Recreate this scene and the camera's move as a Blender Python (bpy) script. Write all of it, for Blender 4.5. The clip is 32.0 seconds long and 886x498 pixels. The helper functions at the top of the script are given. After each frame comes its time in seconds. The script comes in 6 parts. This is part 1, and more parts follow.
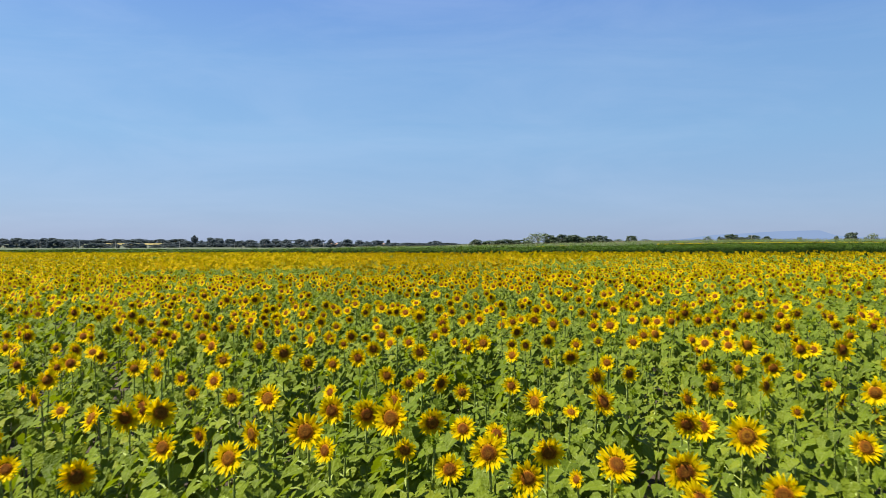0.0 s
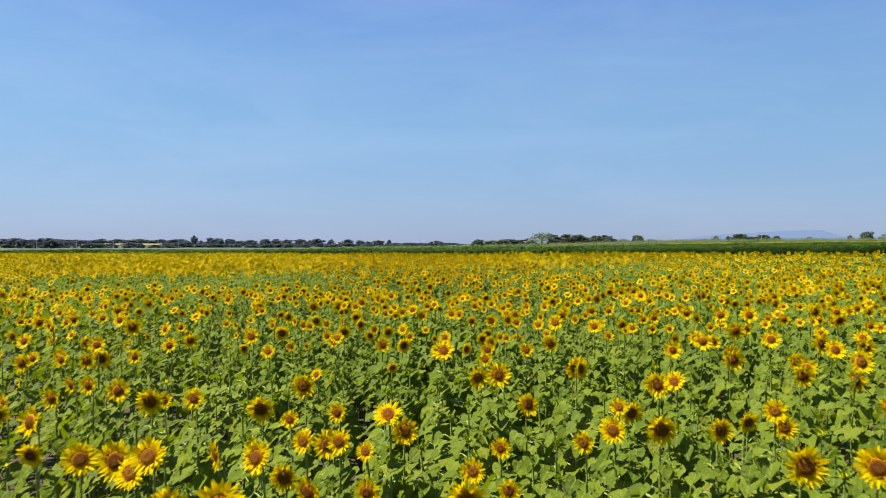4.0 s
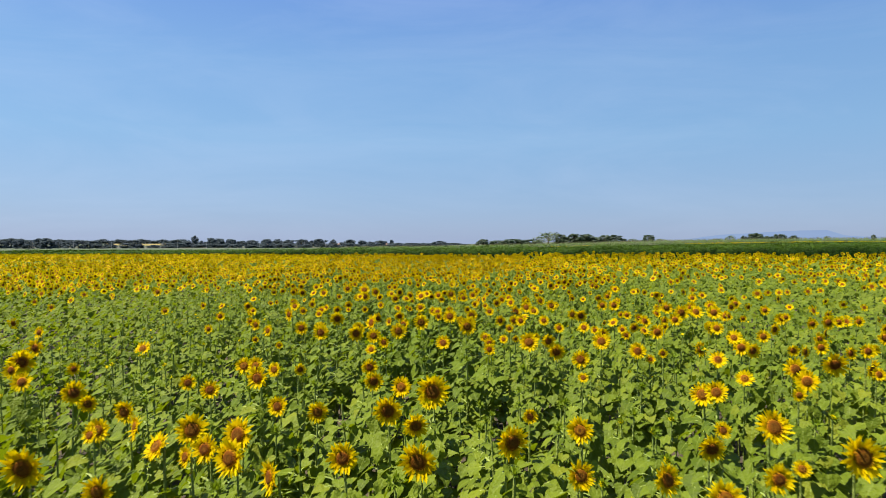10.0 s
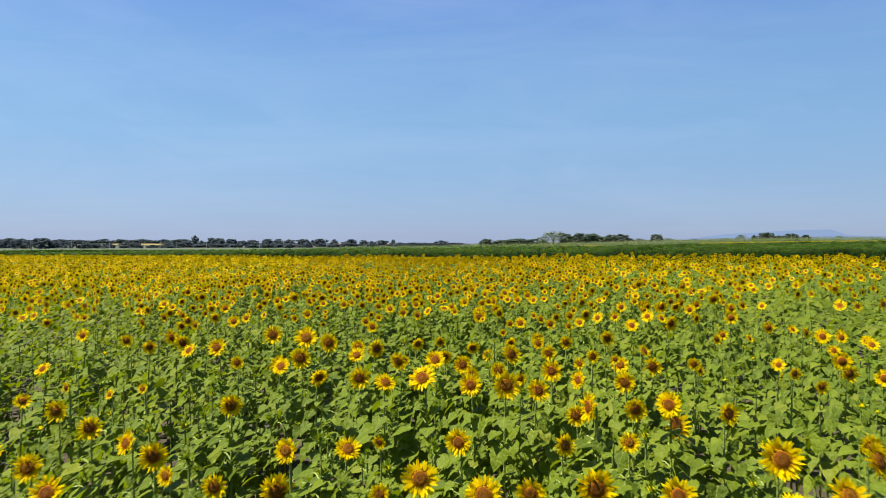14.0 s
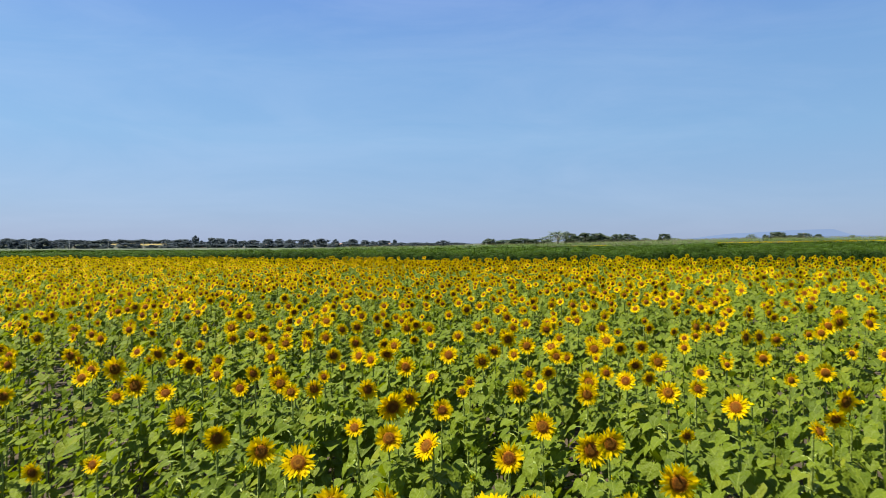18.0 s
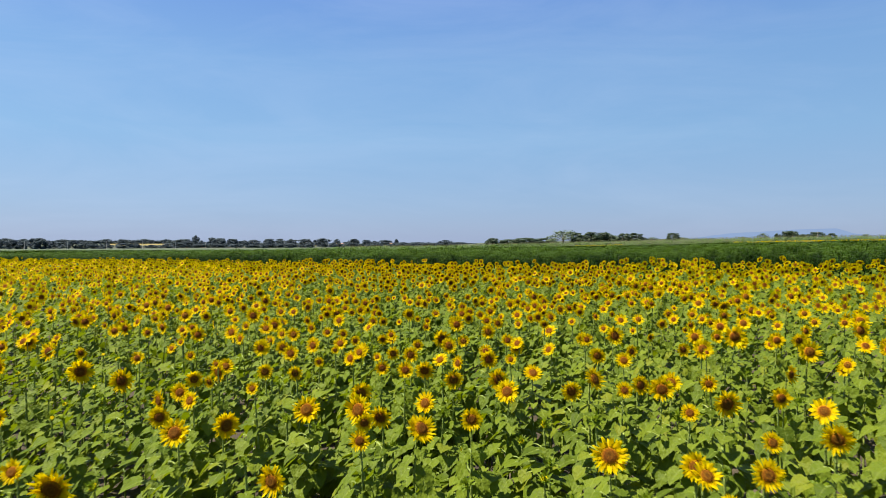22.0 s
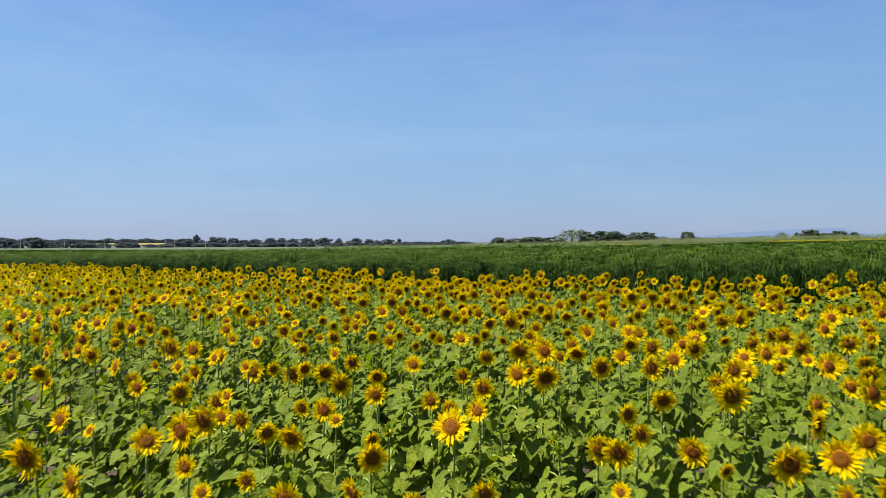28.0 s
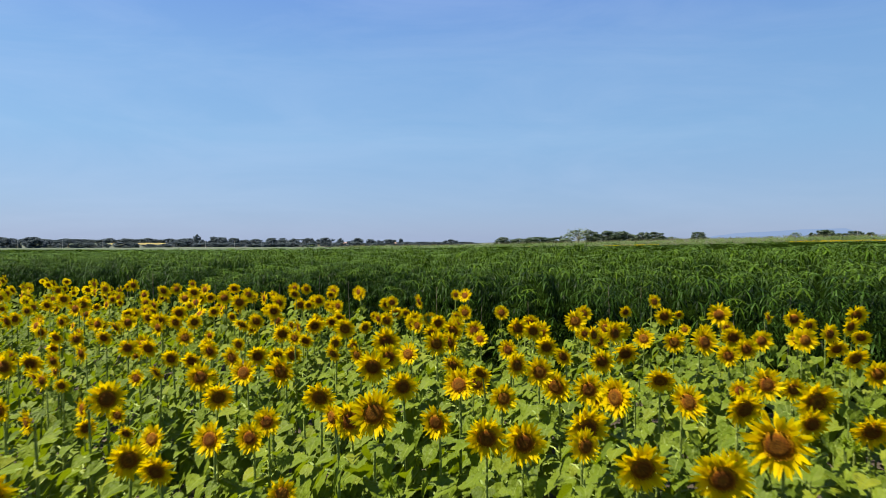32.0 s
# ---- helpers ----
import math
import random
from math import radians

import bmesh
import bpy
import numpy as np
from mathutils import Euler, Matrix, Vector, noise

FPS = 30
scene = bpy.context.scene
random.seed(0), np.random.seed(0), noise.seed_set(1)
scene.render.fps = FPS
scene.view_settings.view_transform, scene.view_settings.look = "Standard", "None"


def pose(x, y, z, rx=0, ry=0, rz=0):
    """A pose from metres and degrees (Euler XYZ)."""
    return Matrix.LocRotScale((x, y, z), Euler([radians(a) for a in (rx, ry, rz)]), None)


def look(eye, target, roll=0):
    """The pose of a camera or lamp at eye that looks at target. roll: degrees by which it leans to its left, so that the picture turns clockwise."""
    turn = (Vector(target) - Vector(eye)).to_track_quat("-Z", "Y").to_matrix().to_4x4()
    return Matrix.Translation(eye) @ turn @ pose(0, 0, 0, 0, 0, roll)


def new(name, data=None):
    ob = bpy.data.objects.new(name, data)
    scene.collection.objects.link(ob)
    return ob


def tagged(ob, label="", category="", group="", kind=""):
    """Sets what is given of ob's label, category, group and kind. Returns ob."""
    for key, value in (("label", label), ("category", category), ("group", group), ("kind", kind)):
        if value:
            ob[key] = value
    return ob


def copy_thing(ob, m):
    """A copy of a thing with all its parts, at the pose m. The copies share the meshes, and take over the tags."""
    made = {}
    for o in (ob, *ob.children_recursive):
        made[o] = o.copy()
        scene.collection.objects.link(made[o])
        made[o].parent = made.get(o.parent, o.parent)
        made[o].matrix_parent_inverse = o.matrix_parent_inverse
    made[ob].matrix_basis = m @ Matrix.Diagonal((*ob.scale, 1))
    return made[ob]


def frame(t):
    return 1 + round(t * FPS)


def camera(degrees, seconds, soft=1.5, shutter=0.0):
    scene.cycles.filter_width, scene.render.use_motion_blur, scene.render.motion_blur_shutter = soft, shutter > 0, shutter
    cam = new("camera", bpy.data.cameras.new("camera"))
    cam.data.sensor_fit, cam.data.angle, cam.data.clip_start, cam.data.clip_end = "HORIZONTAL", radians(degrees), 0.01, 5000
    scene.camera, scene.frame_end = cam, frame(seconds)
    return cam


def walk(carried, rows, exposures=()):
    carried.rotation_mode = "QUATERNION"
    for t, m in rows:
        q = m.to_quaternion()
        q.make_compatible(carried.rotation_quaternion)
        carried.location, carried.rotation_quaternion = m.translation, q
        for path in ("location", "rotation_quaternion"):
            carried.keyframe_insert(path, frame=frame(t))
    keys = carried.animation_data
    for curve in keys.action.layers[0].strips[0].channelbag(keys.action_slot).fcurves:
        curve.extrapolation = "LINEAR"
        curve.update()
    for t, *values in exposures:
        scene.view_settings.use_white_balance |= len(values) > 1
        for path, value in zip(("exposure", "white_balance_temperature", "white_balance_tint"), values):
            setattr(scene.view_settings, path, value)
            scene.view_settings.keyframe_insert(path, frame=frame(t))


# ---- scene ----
# ---------------------------------------------------------------- camera
cam = camera(70.0, 32.0, soft=0.64, shutter=0.22)
# seconds, x, y, z, pitch, roll, yaw
PATH = [
    (0, 0.181, -0.011, 2.854, -0.390, 0.094, -0.000),
    (2, 0.110, 4.263, 2.820, -0.387, 0.076, 0.050),
    (4, 0.017, 8.515, 2.801, -0.383, 0.061, 0.110),
    (6, 0.029, 12.762, 2.752, -0.374, 0.051, 0.193),
    (8, -0.001, 17.008, 2.760, -0.361, 0.041, 0.284),
    (10, -0.275, 21.282, 2.728, -0.369, 0.038, 0.370),
    (12, -0.388, 25.614, 2.730, -0.373, 0.029, 0.446),
    (14, -0.627, 29.881, 2.741, -0.395, 0.014, 0.529),
    (16, -0.779, 34.104, 2.728, -0.401, -0.004, 0.607),
    (18, -0.888, 38.311, 2.744, -0.401, -0.027, 0.690),
    (20, -0.986, 42.538, 2.738, -0.399, -0.055, 0.774),
    (22, -1.176, 46.852, 2.714, -0.425, -0.079, 0.864),
    (24, -1.361, 51.189, 2.702, -0.451, -0.088, 0.959),
    (26, -1.615, 55.451, 2.706, -0.474, -0.084, 1.052),
    (28, -1.956, 59.726, 2.708, -0.484, -0.067, 1.126),
    (30, -2.311, 63.998, 2.694, -0.480, -0.038, 1.206),
    (32, -2.601, 68.438, 2.678, -0.469, -0.003, 1.294),
]
walk(cam, [(t, pose(x, y, z, 90 + p, 0, w) @ pose(0, 0, 0, 0, 0, r)) for t, x, y, z, p, r, w in PATH],
     exposures=[(0.0, 1.2)])

# ---------------------------------------------------------------- world and sun
SUN = Vector((-0.46, -0.08, 0.88)).normalized()
world = bpy.data.worlds.new("sky")
scene.world = world
world.use_nodes = True
wn, wl = world.node_tree.nodes, world.node_tree.links
wn.clear()
w_out, w_bg = wn.new("ShaderNodeOutputWorld"), wn.new("ShaderNodeBackground")
w_sky = wn.new("ShaderNodeTexSky")
w_sky.sky_type, w_sky.sun_disc = "NISHITA", False
w_sky.sun_elevation, w_sky.sun_rotation = math.asin(SUN.z), math.atan2(SUN.x, SUN.y)
w_sky.air_density, w_sky.dust_density, w_sky.ozone_density = 1.0, 0.6, 1.6
w_co, w_sep = wn.new("ShaderNodeTexCoord"), wn.new("ShaderNodeSeparateXYZ")
wl.new(w_co.outputs["Generated"], w_sep.inputs[0])
w_ramp = wn.new("ShaderNodeValToRGB")
stops = [(0.0, (2.65, 3.6, 6.0)), (0.06, (2.42, 3.88, 6.42)), (0.16, (2.2, 4.2, 6.98)), (0.27, (1.92, 3.88, 7.1)),
         (0.40, (1.3, 2.82, 7.0)), (1.0, (0.6, 1.5, 4.6))]
w_ramp.color_ramp.elements.remove(w_ramp.color_ramp.elements[1])
for i, (at, col) in enumerate(stops):
    el = w_ramp.color_ramp.elements[0] if i == 0 else w_ramp.color_ramp.elements.new(at)
    el.position, el.color = at, (*[c / 10 for c in col], 1)
wl.new(w_sep.outputs["Z"], w_ramp.inputs[0])
w_gain = wn.new("ShaderNodeVectorMath")
w_gain.operation = "SCALE"
w_gain.inputs["Scale"].default_value = 10.0
wl.new(w_ramp.outputs[0], w_gain.inputs[0])
# thin high cirrus, drawn out sideways
w_map, w_noise, w_cr = wn.new("ShaderNodeMapping"), wn.new("ShaderNodeTexNoise"), wn.new("ShaderNodeValToRGB")
w_map.inputs["Scale"].default_value = (1.3, 1.3, 6.5)
w_map.inputs["Rotation"].default_value = (0.0, 0.14, 0.0)
w_noise.inputs["Scale"].default_value, w_noise.inputs["Detail"].default_value = 1.7, 9.0
w_noise.inputs["Roughness"].default_value = 0.62
w_noise.inputs["Distortion"].default_value = 0.6
w_cr.color_ramp.elements[0].position, w_cr.color_ramp.elements[1].position = 0.42, 0.80
w_cr.color_ramp.elements[1].color = (0.20, 0.20, 0.20, 1)
wl.new(w_co.outputs["Generated"], w_map.inputs[0])
wl.new(w_map.outputs[0], w_noise.inputs["Vector"])
wl.new(w_noise.outputs["Fac"], w_cr.inputs[0])
w_mix, w_cloud = wn.new("ShaderNodeMixRGB"), wn.new("ShaderNodeMixRGB")
w_mix.inputs[0].default_value = 0.75
wl.new(w_sky.outputs[0], w_mix.inputs[1])
wl.new(w_gain.outputs[0], w_mix.inputs[2])
w_cloud.inputs[2].default_value = (5.2, 6.2, 8.2, 1)
wl.new(w_cr.outputs[0], w_cloud.inputs[0])
wl.new(w_mix.outputs[0], w_cloud.inputs[1])
# paler on the sun's side
w_side, w_shade = wn.new("ShaderNodeMath"), wn.new("ShaderNodeVectorMath")
w_side.operation, w_shade.operation = "MULTIPLY_ADD", "SCALE"
w_side.inputs[1].default_value, w_side.inputs[2].default_value = -0.08, 1.0
wl.new(w_sep.outputs["X"], w_side.inputs[0])
wl.new(w_cloud.outputs[0], w_shade.inputs[0])
wl.new(w_side.outputs[0], w_shade.inputs["Scale"])
wl.new(w_shade.outputs[0], w_bg.inputs[0])
w_bg.inputs[1].default_value = 0.0509
wl.new(w_bg.outputs[0], w_out.inputs[0])

sun = new("sun", bpy.data.lights.new("sun", "SUN"))
sun.data.energy, sun.data.angle, sun.data.color = 5.0, radians(0.53), (1.0, 0.94, 0.82)
sun.matrix_world = look(SUN * 50, (0, 0, 0))


# ---------------------------------------------------------------- materials
def material(name, rough=0.6):
    m = bpy.data.materials.new(name)
    m.use_nodes = True
    b = m.node_tree.nodes["Principled BSDF"]
    b.inputs["Roughness"].default_value = rough
    return m, m.node_tree.nodes, m.node_tree.links, b


def ramp(n, stops):
    r = n.new("ShaderNodeValToRGB")
    while len(r.color_ramp.elements) > 1:
        r.color_ramp.elements.remove(r.color_ramp.elements[-1])
    for i, (at, col) in enumerate(stops):
        e = r.color_ramp.elements[0] if i == 0 else r.color_ramp.elements.new(at)
        e.position, e.color = at, (*col, 1)
    return r


def noise_tex(n, l, scale, detail=4.0, rough=0.6, stretch=None):
    tex, geo = n.new("ShaderNodeTexNoise"), n.new("ShaderNodeNewGeometry")
    tex.inputs["Scale"].default_value, tex.inputs["Detail"].default_value = scale, detail
    tex.inputs["Roughness"].default_value = rough
    if stretch:
        mp = n.new("ShaderNodeMapping")
        mp.inputs["Scale"].default_value = stretch
        l.new(geo.outputs["Position"], mp.inputs[0])
        l.new(mp.outputs[0], tex.inputs["Vector"])
    else:
        l.new(geo.outputs["Position"], tex.inputs["Vector"])
    return tex.outputs["Fac"]


def mixed(n, l, fac, a, b, mode="MIX"):
    m = n.new("ShaderNodeMixRGB")
    m.blend_type = mode
    for sock, v in ((m.inputs[0], fac), (m.inputs[1], a), (m.inputs[2], b)):
        if isinstance(v, (int, float)):
            sock.default_value = v
        elif isinstance(v, tuple):
            sock.default_value = (*v, 1)
        else:
            l.new(v, sock)
    return m.outputs[0]


def leafy(name, stops, rough=0.5, through_light=0.3, glow=(0.20, 0.34, 0.03), grain=9.0, vein=None, spec=0.5, relief=1.0, top_lit=None):
    """Thin plant tissue: a tone per leaf, blotches, some light let through."""
    m, n, l, b = material(name, rough)
    geo = n.new("ShaderNodeNewGeometry")
    tone = ramp(n, stops)
    l.new(geo.outputs["Random Per Island"], tone.inputs[0])
    col = mixed(n, l, noise_tex(n, l, grain), tone.outputs[0], (0.55, 0.6, 0.5), "MULTIPLY")
    big = ramp(n, [(0.30, (0.78, 0.84, 0.74)), (0.70, (1.18, 1.12, 1.0))])
    l.new(noise_tex(n, l, 0.45, 3.0), big.inputs[0])
    col = mixed(n, l, 1.0, col, big.outputs[0], "MULTIPLY")
    # second tone mixed in by the along value, painting sun on top leaves
    if top_lit:
        lit_fade = n.new("ShaderNodeAttribute")
        lit_fade.attribute_name = "along"
        col = mixed(n, l, lit_fade.outputs["Fac"], col, top_lit)
    if vein:
        at = n.new("ShaderNodeAttribute")
        at.attribute_name = "along"
        vr = ramp(n, [(0.0, (0.8, 0.8, 0.8)), (0.09, (0, 0, 0))])
        l.new(at.outputs["Fac"], vr.inputs[0])
        col = mixed(n, l, vr.outputs[0], col, vein)
    l.new(col, b.inputs["Base Color"])
    b.inputs["Specular IOR Level"].default_value = spec
    if relief:
        bump = n.new("ShaderNodeBump")
        bump.inputs["Strength"].default_value, bump.inputs["Distance"].default_value = 0.5 * relief, 0.012
        l.new(noise_tex(n, l, 55.0, 2.0), bump.inputs["Height"])
        fold = n.new("ShaderNodeBump")
        fold.inputs["Strength"].default_value, fold.inputs["Distance"].default_value = 0.8 * relief, 0.035
        l.new(noise_tex(n, l, 16.0, 2.0), fold.inputs["Height"])
        l.new(fold.outputs[0], bump.inputs["Normal"])
        l.new(bump.outputs[0], b.inputs["Normal"])
    tr, mx = n.new("ShaderNodeBsdfTranslucent"), n.new("ShaderNodeMixShader")
    tr.inputs[0].default_value = (*glow, 1)
    mx.inputs[0].default_value = through_light
    l.new(b.outputs[0], mx.inputs[1])
    l.new(tr.outputs[0], mx.inputs[2])
    l.new(mx.outputs[0], n["Material Output"].inputs[0])
    return m


LEAF = leafy("sunflower_leaf", [(0.0, (0.077, 0.110, 0.010)), (0.45, (0.126, 0.167, 0.014)), (0.85, (0.154, 0.195, 0.016)),
                                (1.0, (0.184, 0.200, 0.016))], 0.52, 0.24, (0.27, 0.35, 0.003), vein=(0.17, 0.21, 0.035), spec=0.10)
STEM = leafy("sunflower_stem", [(0.0, (0.20, 0.26, 0.05)), (1.0, (0.30, 0.35, 0.08))], 0.6, 0.1, (0.25, 0.35, 0.05), grain=30, spec=0.3)
SEPAL = leafy("sepal", [(0.0, (0.11, 0.19, 0.04)), (1.0, (0.20, 0.29, 0.06))], 0.55, 0.25, (0.2, 0.33, 0.04), grain=30)
BUD = leafy("bud_bracts", [(0.0, (0.130, 0.190, 0.012)), (1.0, (0.21, 0.27, 0.016))], 0.55, 0.3, (0.3, 0.4, 0.01), grain=30, spec=0.2)
# dark greens for the shaded face, last colour for the sunlit canopy top
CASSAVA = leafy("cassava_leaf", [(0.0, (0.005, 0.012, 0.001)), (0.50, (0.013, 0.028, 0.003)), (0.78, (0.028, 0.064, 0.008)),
                                 (1.0, (0.048, 0.096, 0.014))], 0.45, 0.06, (0.06, 0.15, 0.006), spec=0.04, relief=0.3, top_lit=(0.064, 0.108, 0.005))
CORN = leafy("corn_leaf", [(0.0, (0.075, 0.115, 0.035)), (1.0, (0.125, 0.165, 0.05))], 0.5, 0.25, (0.2, 0.3, 0.05), relief=0)
TASSEL = leafy("tassel", [(0.0, (0.16, 0.16, 0.075)), (1.0, (0.24, 0.23, 0.11))], 0.8, 0.2, (0.35, 0.3, 0.15), relief=0)
TREE_DARK = leafy("tree_foliage_dark", [(0.0, (0.022, 0.040, 0.018)), (1.0, (0.046, 0.072, 0.028))], 0.6, 0.2, (0.05, 0.10, 0.025), grain=0.8, relief=0)
# two blue-grey foliage colours with the haze of distance painted in
TREE_FAR_HAZE = leafy("tree_foliage_far_haze", [(0.0, (0.072, 0.092, 0.116)), (1.0, (0.086, 0.106, 0.132))], 0.9, 0.45, (0.11, 0.135, 0.165), grain=0.3, spec=0.02, relief=0)
TREE_HAZY = leafy("tree_foliage_ridge_haze", [(0.0, (0.078, 0.099, 0.122)), (1.0, (0.090, 0.112, 0.136))], 0.9, 0.45, (0.11, 0.135, 0.165), grain=0.2, spec=0.05, relief=0)
TREE_PALE = leafy("tree_foliage_pale", [(0.0, (0.07, 0.10, 0.055)), (1.0, (0.14, 0.18, 0.09))], 0.6, 0.25, (0.12, 0.17, 0.06), grain=0.8, relief=0)
BARK = leafy("bark", [(0.0, (0.12, 0.09, 0.065)), (1.0, (0.20, 0.16, 0.12))], 0.9, 0.0, grain=6)


def petal_material():
    m, n, l, b = material("petal", 0.6)
    at, geo = n.new("ShaderNodeAttribute"), n.new("ShaderNodeNewGeometry")
    at.attribute_name = "along"
    r = ramp(n, [(0.0, (0.58, 0.375, 0.001)), (0.22, (0.73, 0.530, 0.001)), (0.55, (0.765, 0.590, 0.001)), (1.0, (0.77, 0.625, 0.002))])
    l.new(at.outputs["Fac"], r.inputs[0])
    v = ramp(n, [(0.0, (0.90, 0.84, 0.75)), (0.5, (1, 1, 1)), (1.0, (1.0, 1.05, 1.1))])
    l.new(geo.outputs["Random Per Island"], v.inputs[0])
    col = mixed(n, l, 1.0, r.outputs[0], v.outputs[0], "MULTIPLY")
    col = mixed(n, l, noise_tex(n, l, 40.0, 3.0), col, (0.88, 0.80, 0.6), "MULTIPLY")
    l.new(col, b.inputs["Base Color"])
    b.inputs["Specular IOR Level"].default_value = 0.03
    tr, mx = n.new("ShaderNodeBsdfTranslucent"), n.new("ShaderNodeMixShader")
    l.new(mixed(n, l, 1.0, col, (1.0, 0.97, 0.5), "MULTIPLY"), tr.inputs[0])
    mx.inputs[0].default_value = 0.5
    l.new(b.outputs[0], mx.inputs[1])
    l.new(tr.outputs[0], mx.inputs[2])
    l.new(mx.outputs[0], n["Material Output"].inputs[0])
    return m


def disc_material():
    """Seed disc: dark brown with an amber fringe; in some heads the middle has ripened to amber rings."""
    m, n, l, b = material("flower_disc", 0.9)
    at, geo = n.new("ShaderNodeAttribute"), n.new("ShaderNodeNewGeometry")
    at.attribute_name = "along"
    dark = ramp(n, [(0.0, (0.150, 0.066, 0.006)), (0.28, (0.120, 0.044, 0.004)), (0.55, (0.095, 0.027, 0.003)), (0.74, (0.190, 0.062, 0.002)),
                    (0.87, (0.31, 0.140, 0.002)), (1.0, (0.52, 0.29, 0.002))])
    ringed = ramp(n, [(0.0, (0.120, 0.054, 0.004)), (0.22, (0.085, 0.030, 0.003)), (0.45, (0.230, 0.105, 0.004)), (0.66, (0.130, 0.042, 0.003)),
                      (0.84, (0.21, 0.085, 0.002)), (1.0, (0.52, 0.31, 0.003))])
    for one in (dark, ringed):
        l.new(at.outputs["Fac"], one.inputs[0])
    pick = ramp(n, [(0.42, (0, 0, 0)), (0.70, (1, 1, 1))])
    l.new(noise_tex(n, l, 1.7, 2.0), pick.inputs[0])
    col = mixed(n, l, pick.outputs[0], dark.outputs[0], ringed.outputs[0])
    fine = ramp(n, [(0.3, (0.55, 0.53, 0.50)), (0.7, (1.25, 1.22, 1.18))])
    l.new(noise_tex(n, l, 130.0, 2.0), fine.inputs[0])
    l.new(mixed(n, l, 1.0, col, fine.outputs[0], "MULTIPLY"), b.inputs["Base Color"])
    b.inputs["Specular IOR Level"].default_value = 0.1
    bump = n.new("ShaderNodeBump")
    bump.inputs["Strength"].default_value, bump.inputs["Distance"].default_value = 0.6, 0.005
    l.new(noise_tex(n, l, 160.0, 1.0), bump.inputs["Height"])
    l.new(bump.outputs[0], b.inputs["Normal"])
    return m


PETAL, DISC = petal_material(), disc_material()


def earthy(name, a, b2, c, scale, fine, rough=0.95, height=0.03, stretch=None):
    m, n, l, b = material(name, rough)
    r = ramp(n, [(0.3, a), (0.55, b2), (0.72, c)])
    l.new(noise_tex(n, l, scale, 6.0, 0.65, stretch), r.inputs[0])
    f = ramp(n, [(0.3, (0.55, 0.53, 0.5)), (0.7, (1.25, 1.22, 1.18))])
    l.new(noise_tex(n, l, fine, 4.0), f.inputs[0])
    l.new(mixed(n, l, 1.0, r.outputs[0], f.outputs[0], "MULTIPLY"), b.inputs["Base Color"])
    bump = n.new("ShaderNodeBump")
    bump.inputs["Strength"].default_value, bump.inputs["Distance"].default_value = 0.8, height
    l.new(noise_tex(n, l, fine, 5.0), bump.inputs["Height"])
    l.new(bump.outputs[0], b.inputs["Normal"])
    return m


SOIL = earthy("field_soil", (0.030, 0.021, 0.011), (0.052, 0.038, 0.020), (0.090, 0.068, 0.040), 1.3, 22.0)
MEADOW = earthy("pale_meadow", (0.046, 0.068, 0.030), (0.060, 0.080, 0.038), (0.080, 0.090, 0.050), 0.02, 0.6, stretch=(0.3, 1, 1))
STUBBLE = earthy("ripe_field", (0.17, 0.14, 0.03), (0.20, 0.158, 0.032), (0.155, 0.14, 0.045), 0.03, 0.5, stretch=(0.3, 1, 1))
# near-black colour that stands for shade between the cassava leaves
STAND_SHADE = earthy("cassava_inner_shade", (0.004, 0.009, 0.001), (0.008, 0.016, 0.002), (0.014, 0.026, 0.003), 1.1, 5.0, height=0.3)
STAND_SHADE.node_tree.nodes["Principled BSDF"].inputs["Specular IOR Level"].default_value = 0.0


def far_haze():
    """The mountain stands so far off that only the air before it shows."""
    m, n, l, b = material("mountain_haze", 1.0)
    em = n.new("ShaderNodeEmission")
    r = ramp(n, [(0.3, (0.122, 0.172, 0.272)), (0.7, (0.130, 0.181, 0.284))])
    l.new(noise_tex(n, l, 0.004, 4.0), r.inputs[0])
    l.new(r.outputs[0], em.inputs[0])
    l.new(em.outputs[0], n["Material Output"].inputs[0])
    return m


MOUNTAIN = far_haze()
CONCRETE = earthy("pale_concrete", (0.34, 0.335, 0.32), (0.40, 0.395, 0.375), (0.46, 0.45, 0.43), 2.0, 20.0)
ROOF = earthy("roof_sheet", (0.30, 0.17, 0.12), (0.36, 0.22, 0.16), (0.42, 0.30, 0.24), 0.8, 5.0)
PLASTER = earthy("house_plaster", (0.55, 0.52, 0.46), (0.62, 0.6, 0.54), (0.7, 0.67, 0.62), 0.7, 6.0)
WIRE = earthy("wire", (0.05, 0.05, 0.05), (0.06, 0.06, 0.06), (0.07, 0.07, 0.07), 1.0, 10.0)
WINDOW_DARK = earthy("dark_window", (0.03, 0.035, 0.04), (0.04, 0.045, 0.05), (0.05, 0.055, 0.06), 1.0, 8.0, rough=0.2)


# ---------------------------------------------------------------- terrain
def smooth(a, b, v):
    k = np.clip((np.asarray(v, float) - a) / (b - a), 0, 1)
    return k * k * (3 - 2 * k)


def ground_z(x, y):
    x, y = np.asarray(x, float), np.asarray(y, float)
    z = 0.0095 * 160 * np.tanh(x / 160)
    z = z + 0.22 * smooth(25, 75, y) + 0.006 * np.clip(x - 3, 0, 45) * smooth(250, 120, y)
    z = z + 0.012 * (np.clip(y, 90, 480) - 90) * smooth(-20, 120, x)
    z = z - 0.6 * smooth(300, 600, y) * smooth(0, -200, x)
    z = z + 0.0062 * (np.clip(y, 950, 2200) - 950) * smooth(200, -200, x)
    return z + 0.03 * np.sin(x * 0.21 + 1.0) * np.sin(y * 0.17) * smooth(400, 100, np.hypot(x, y))


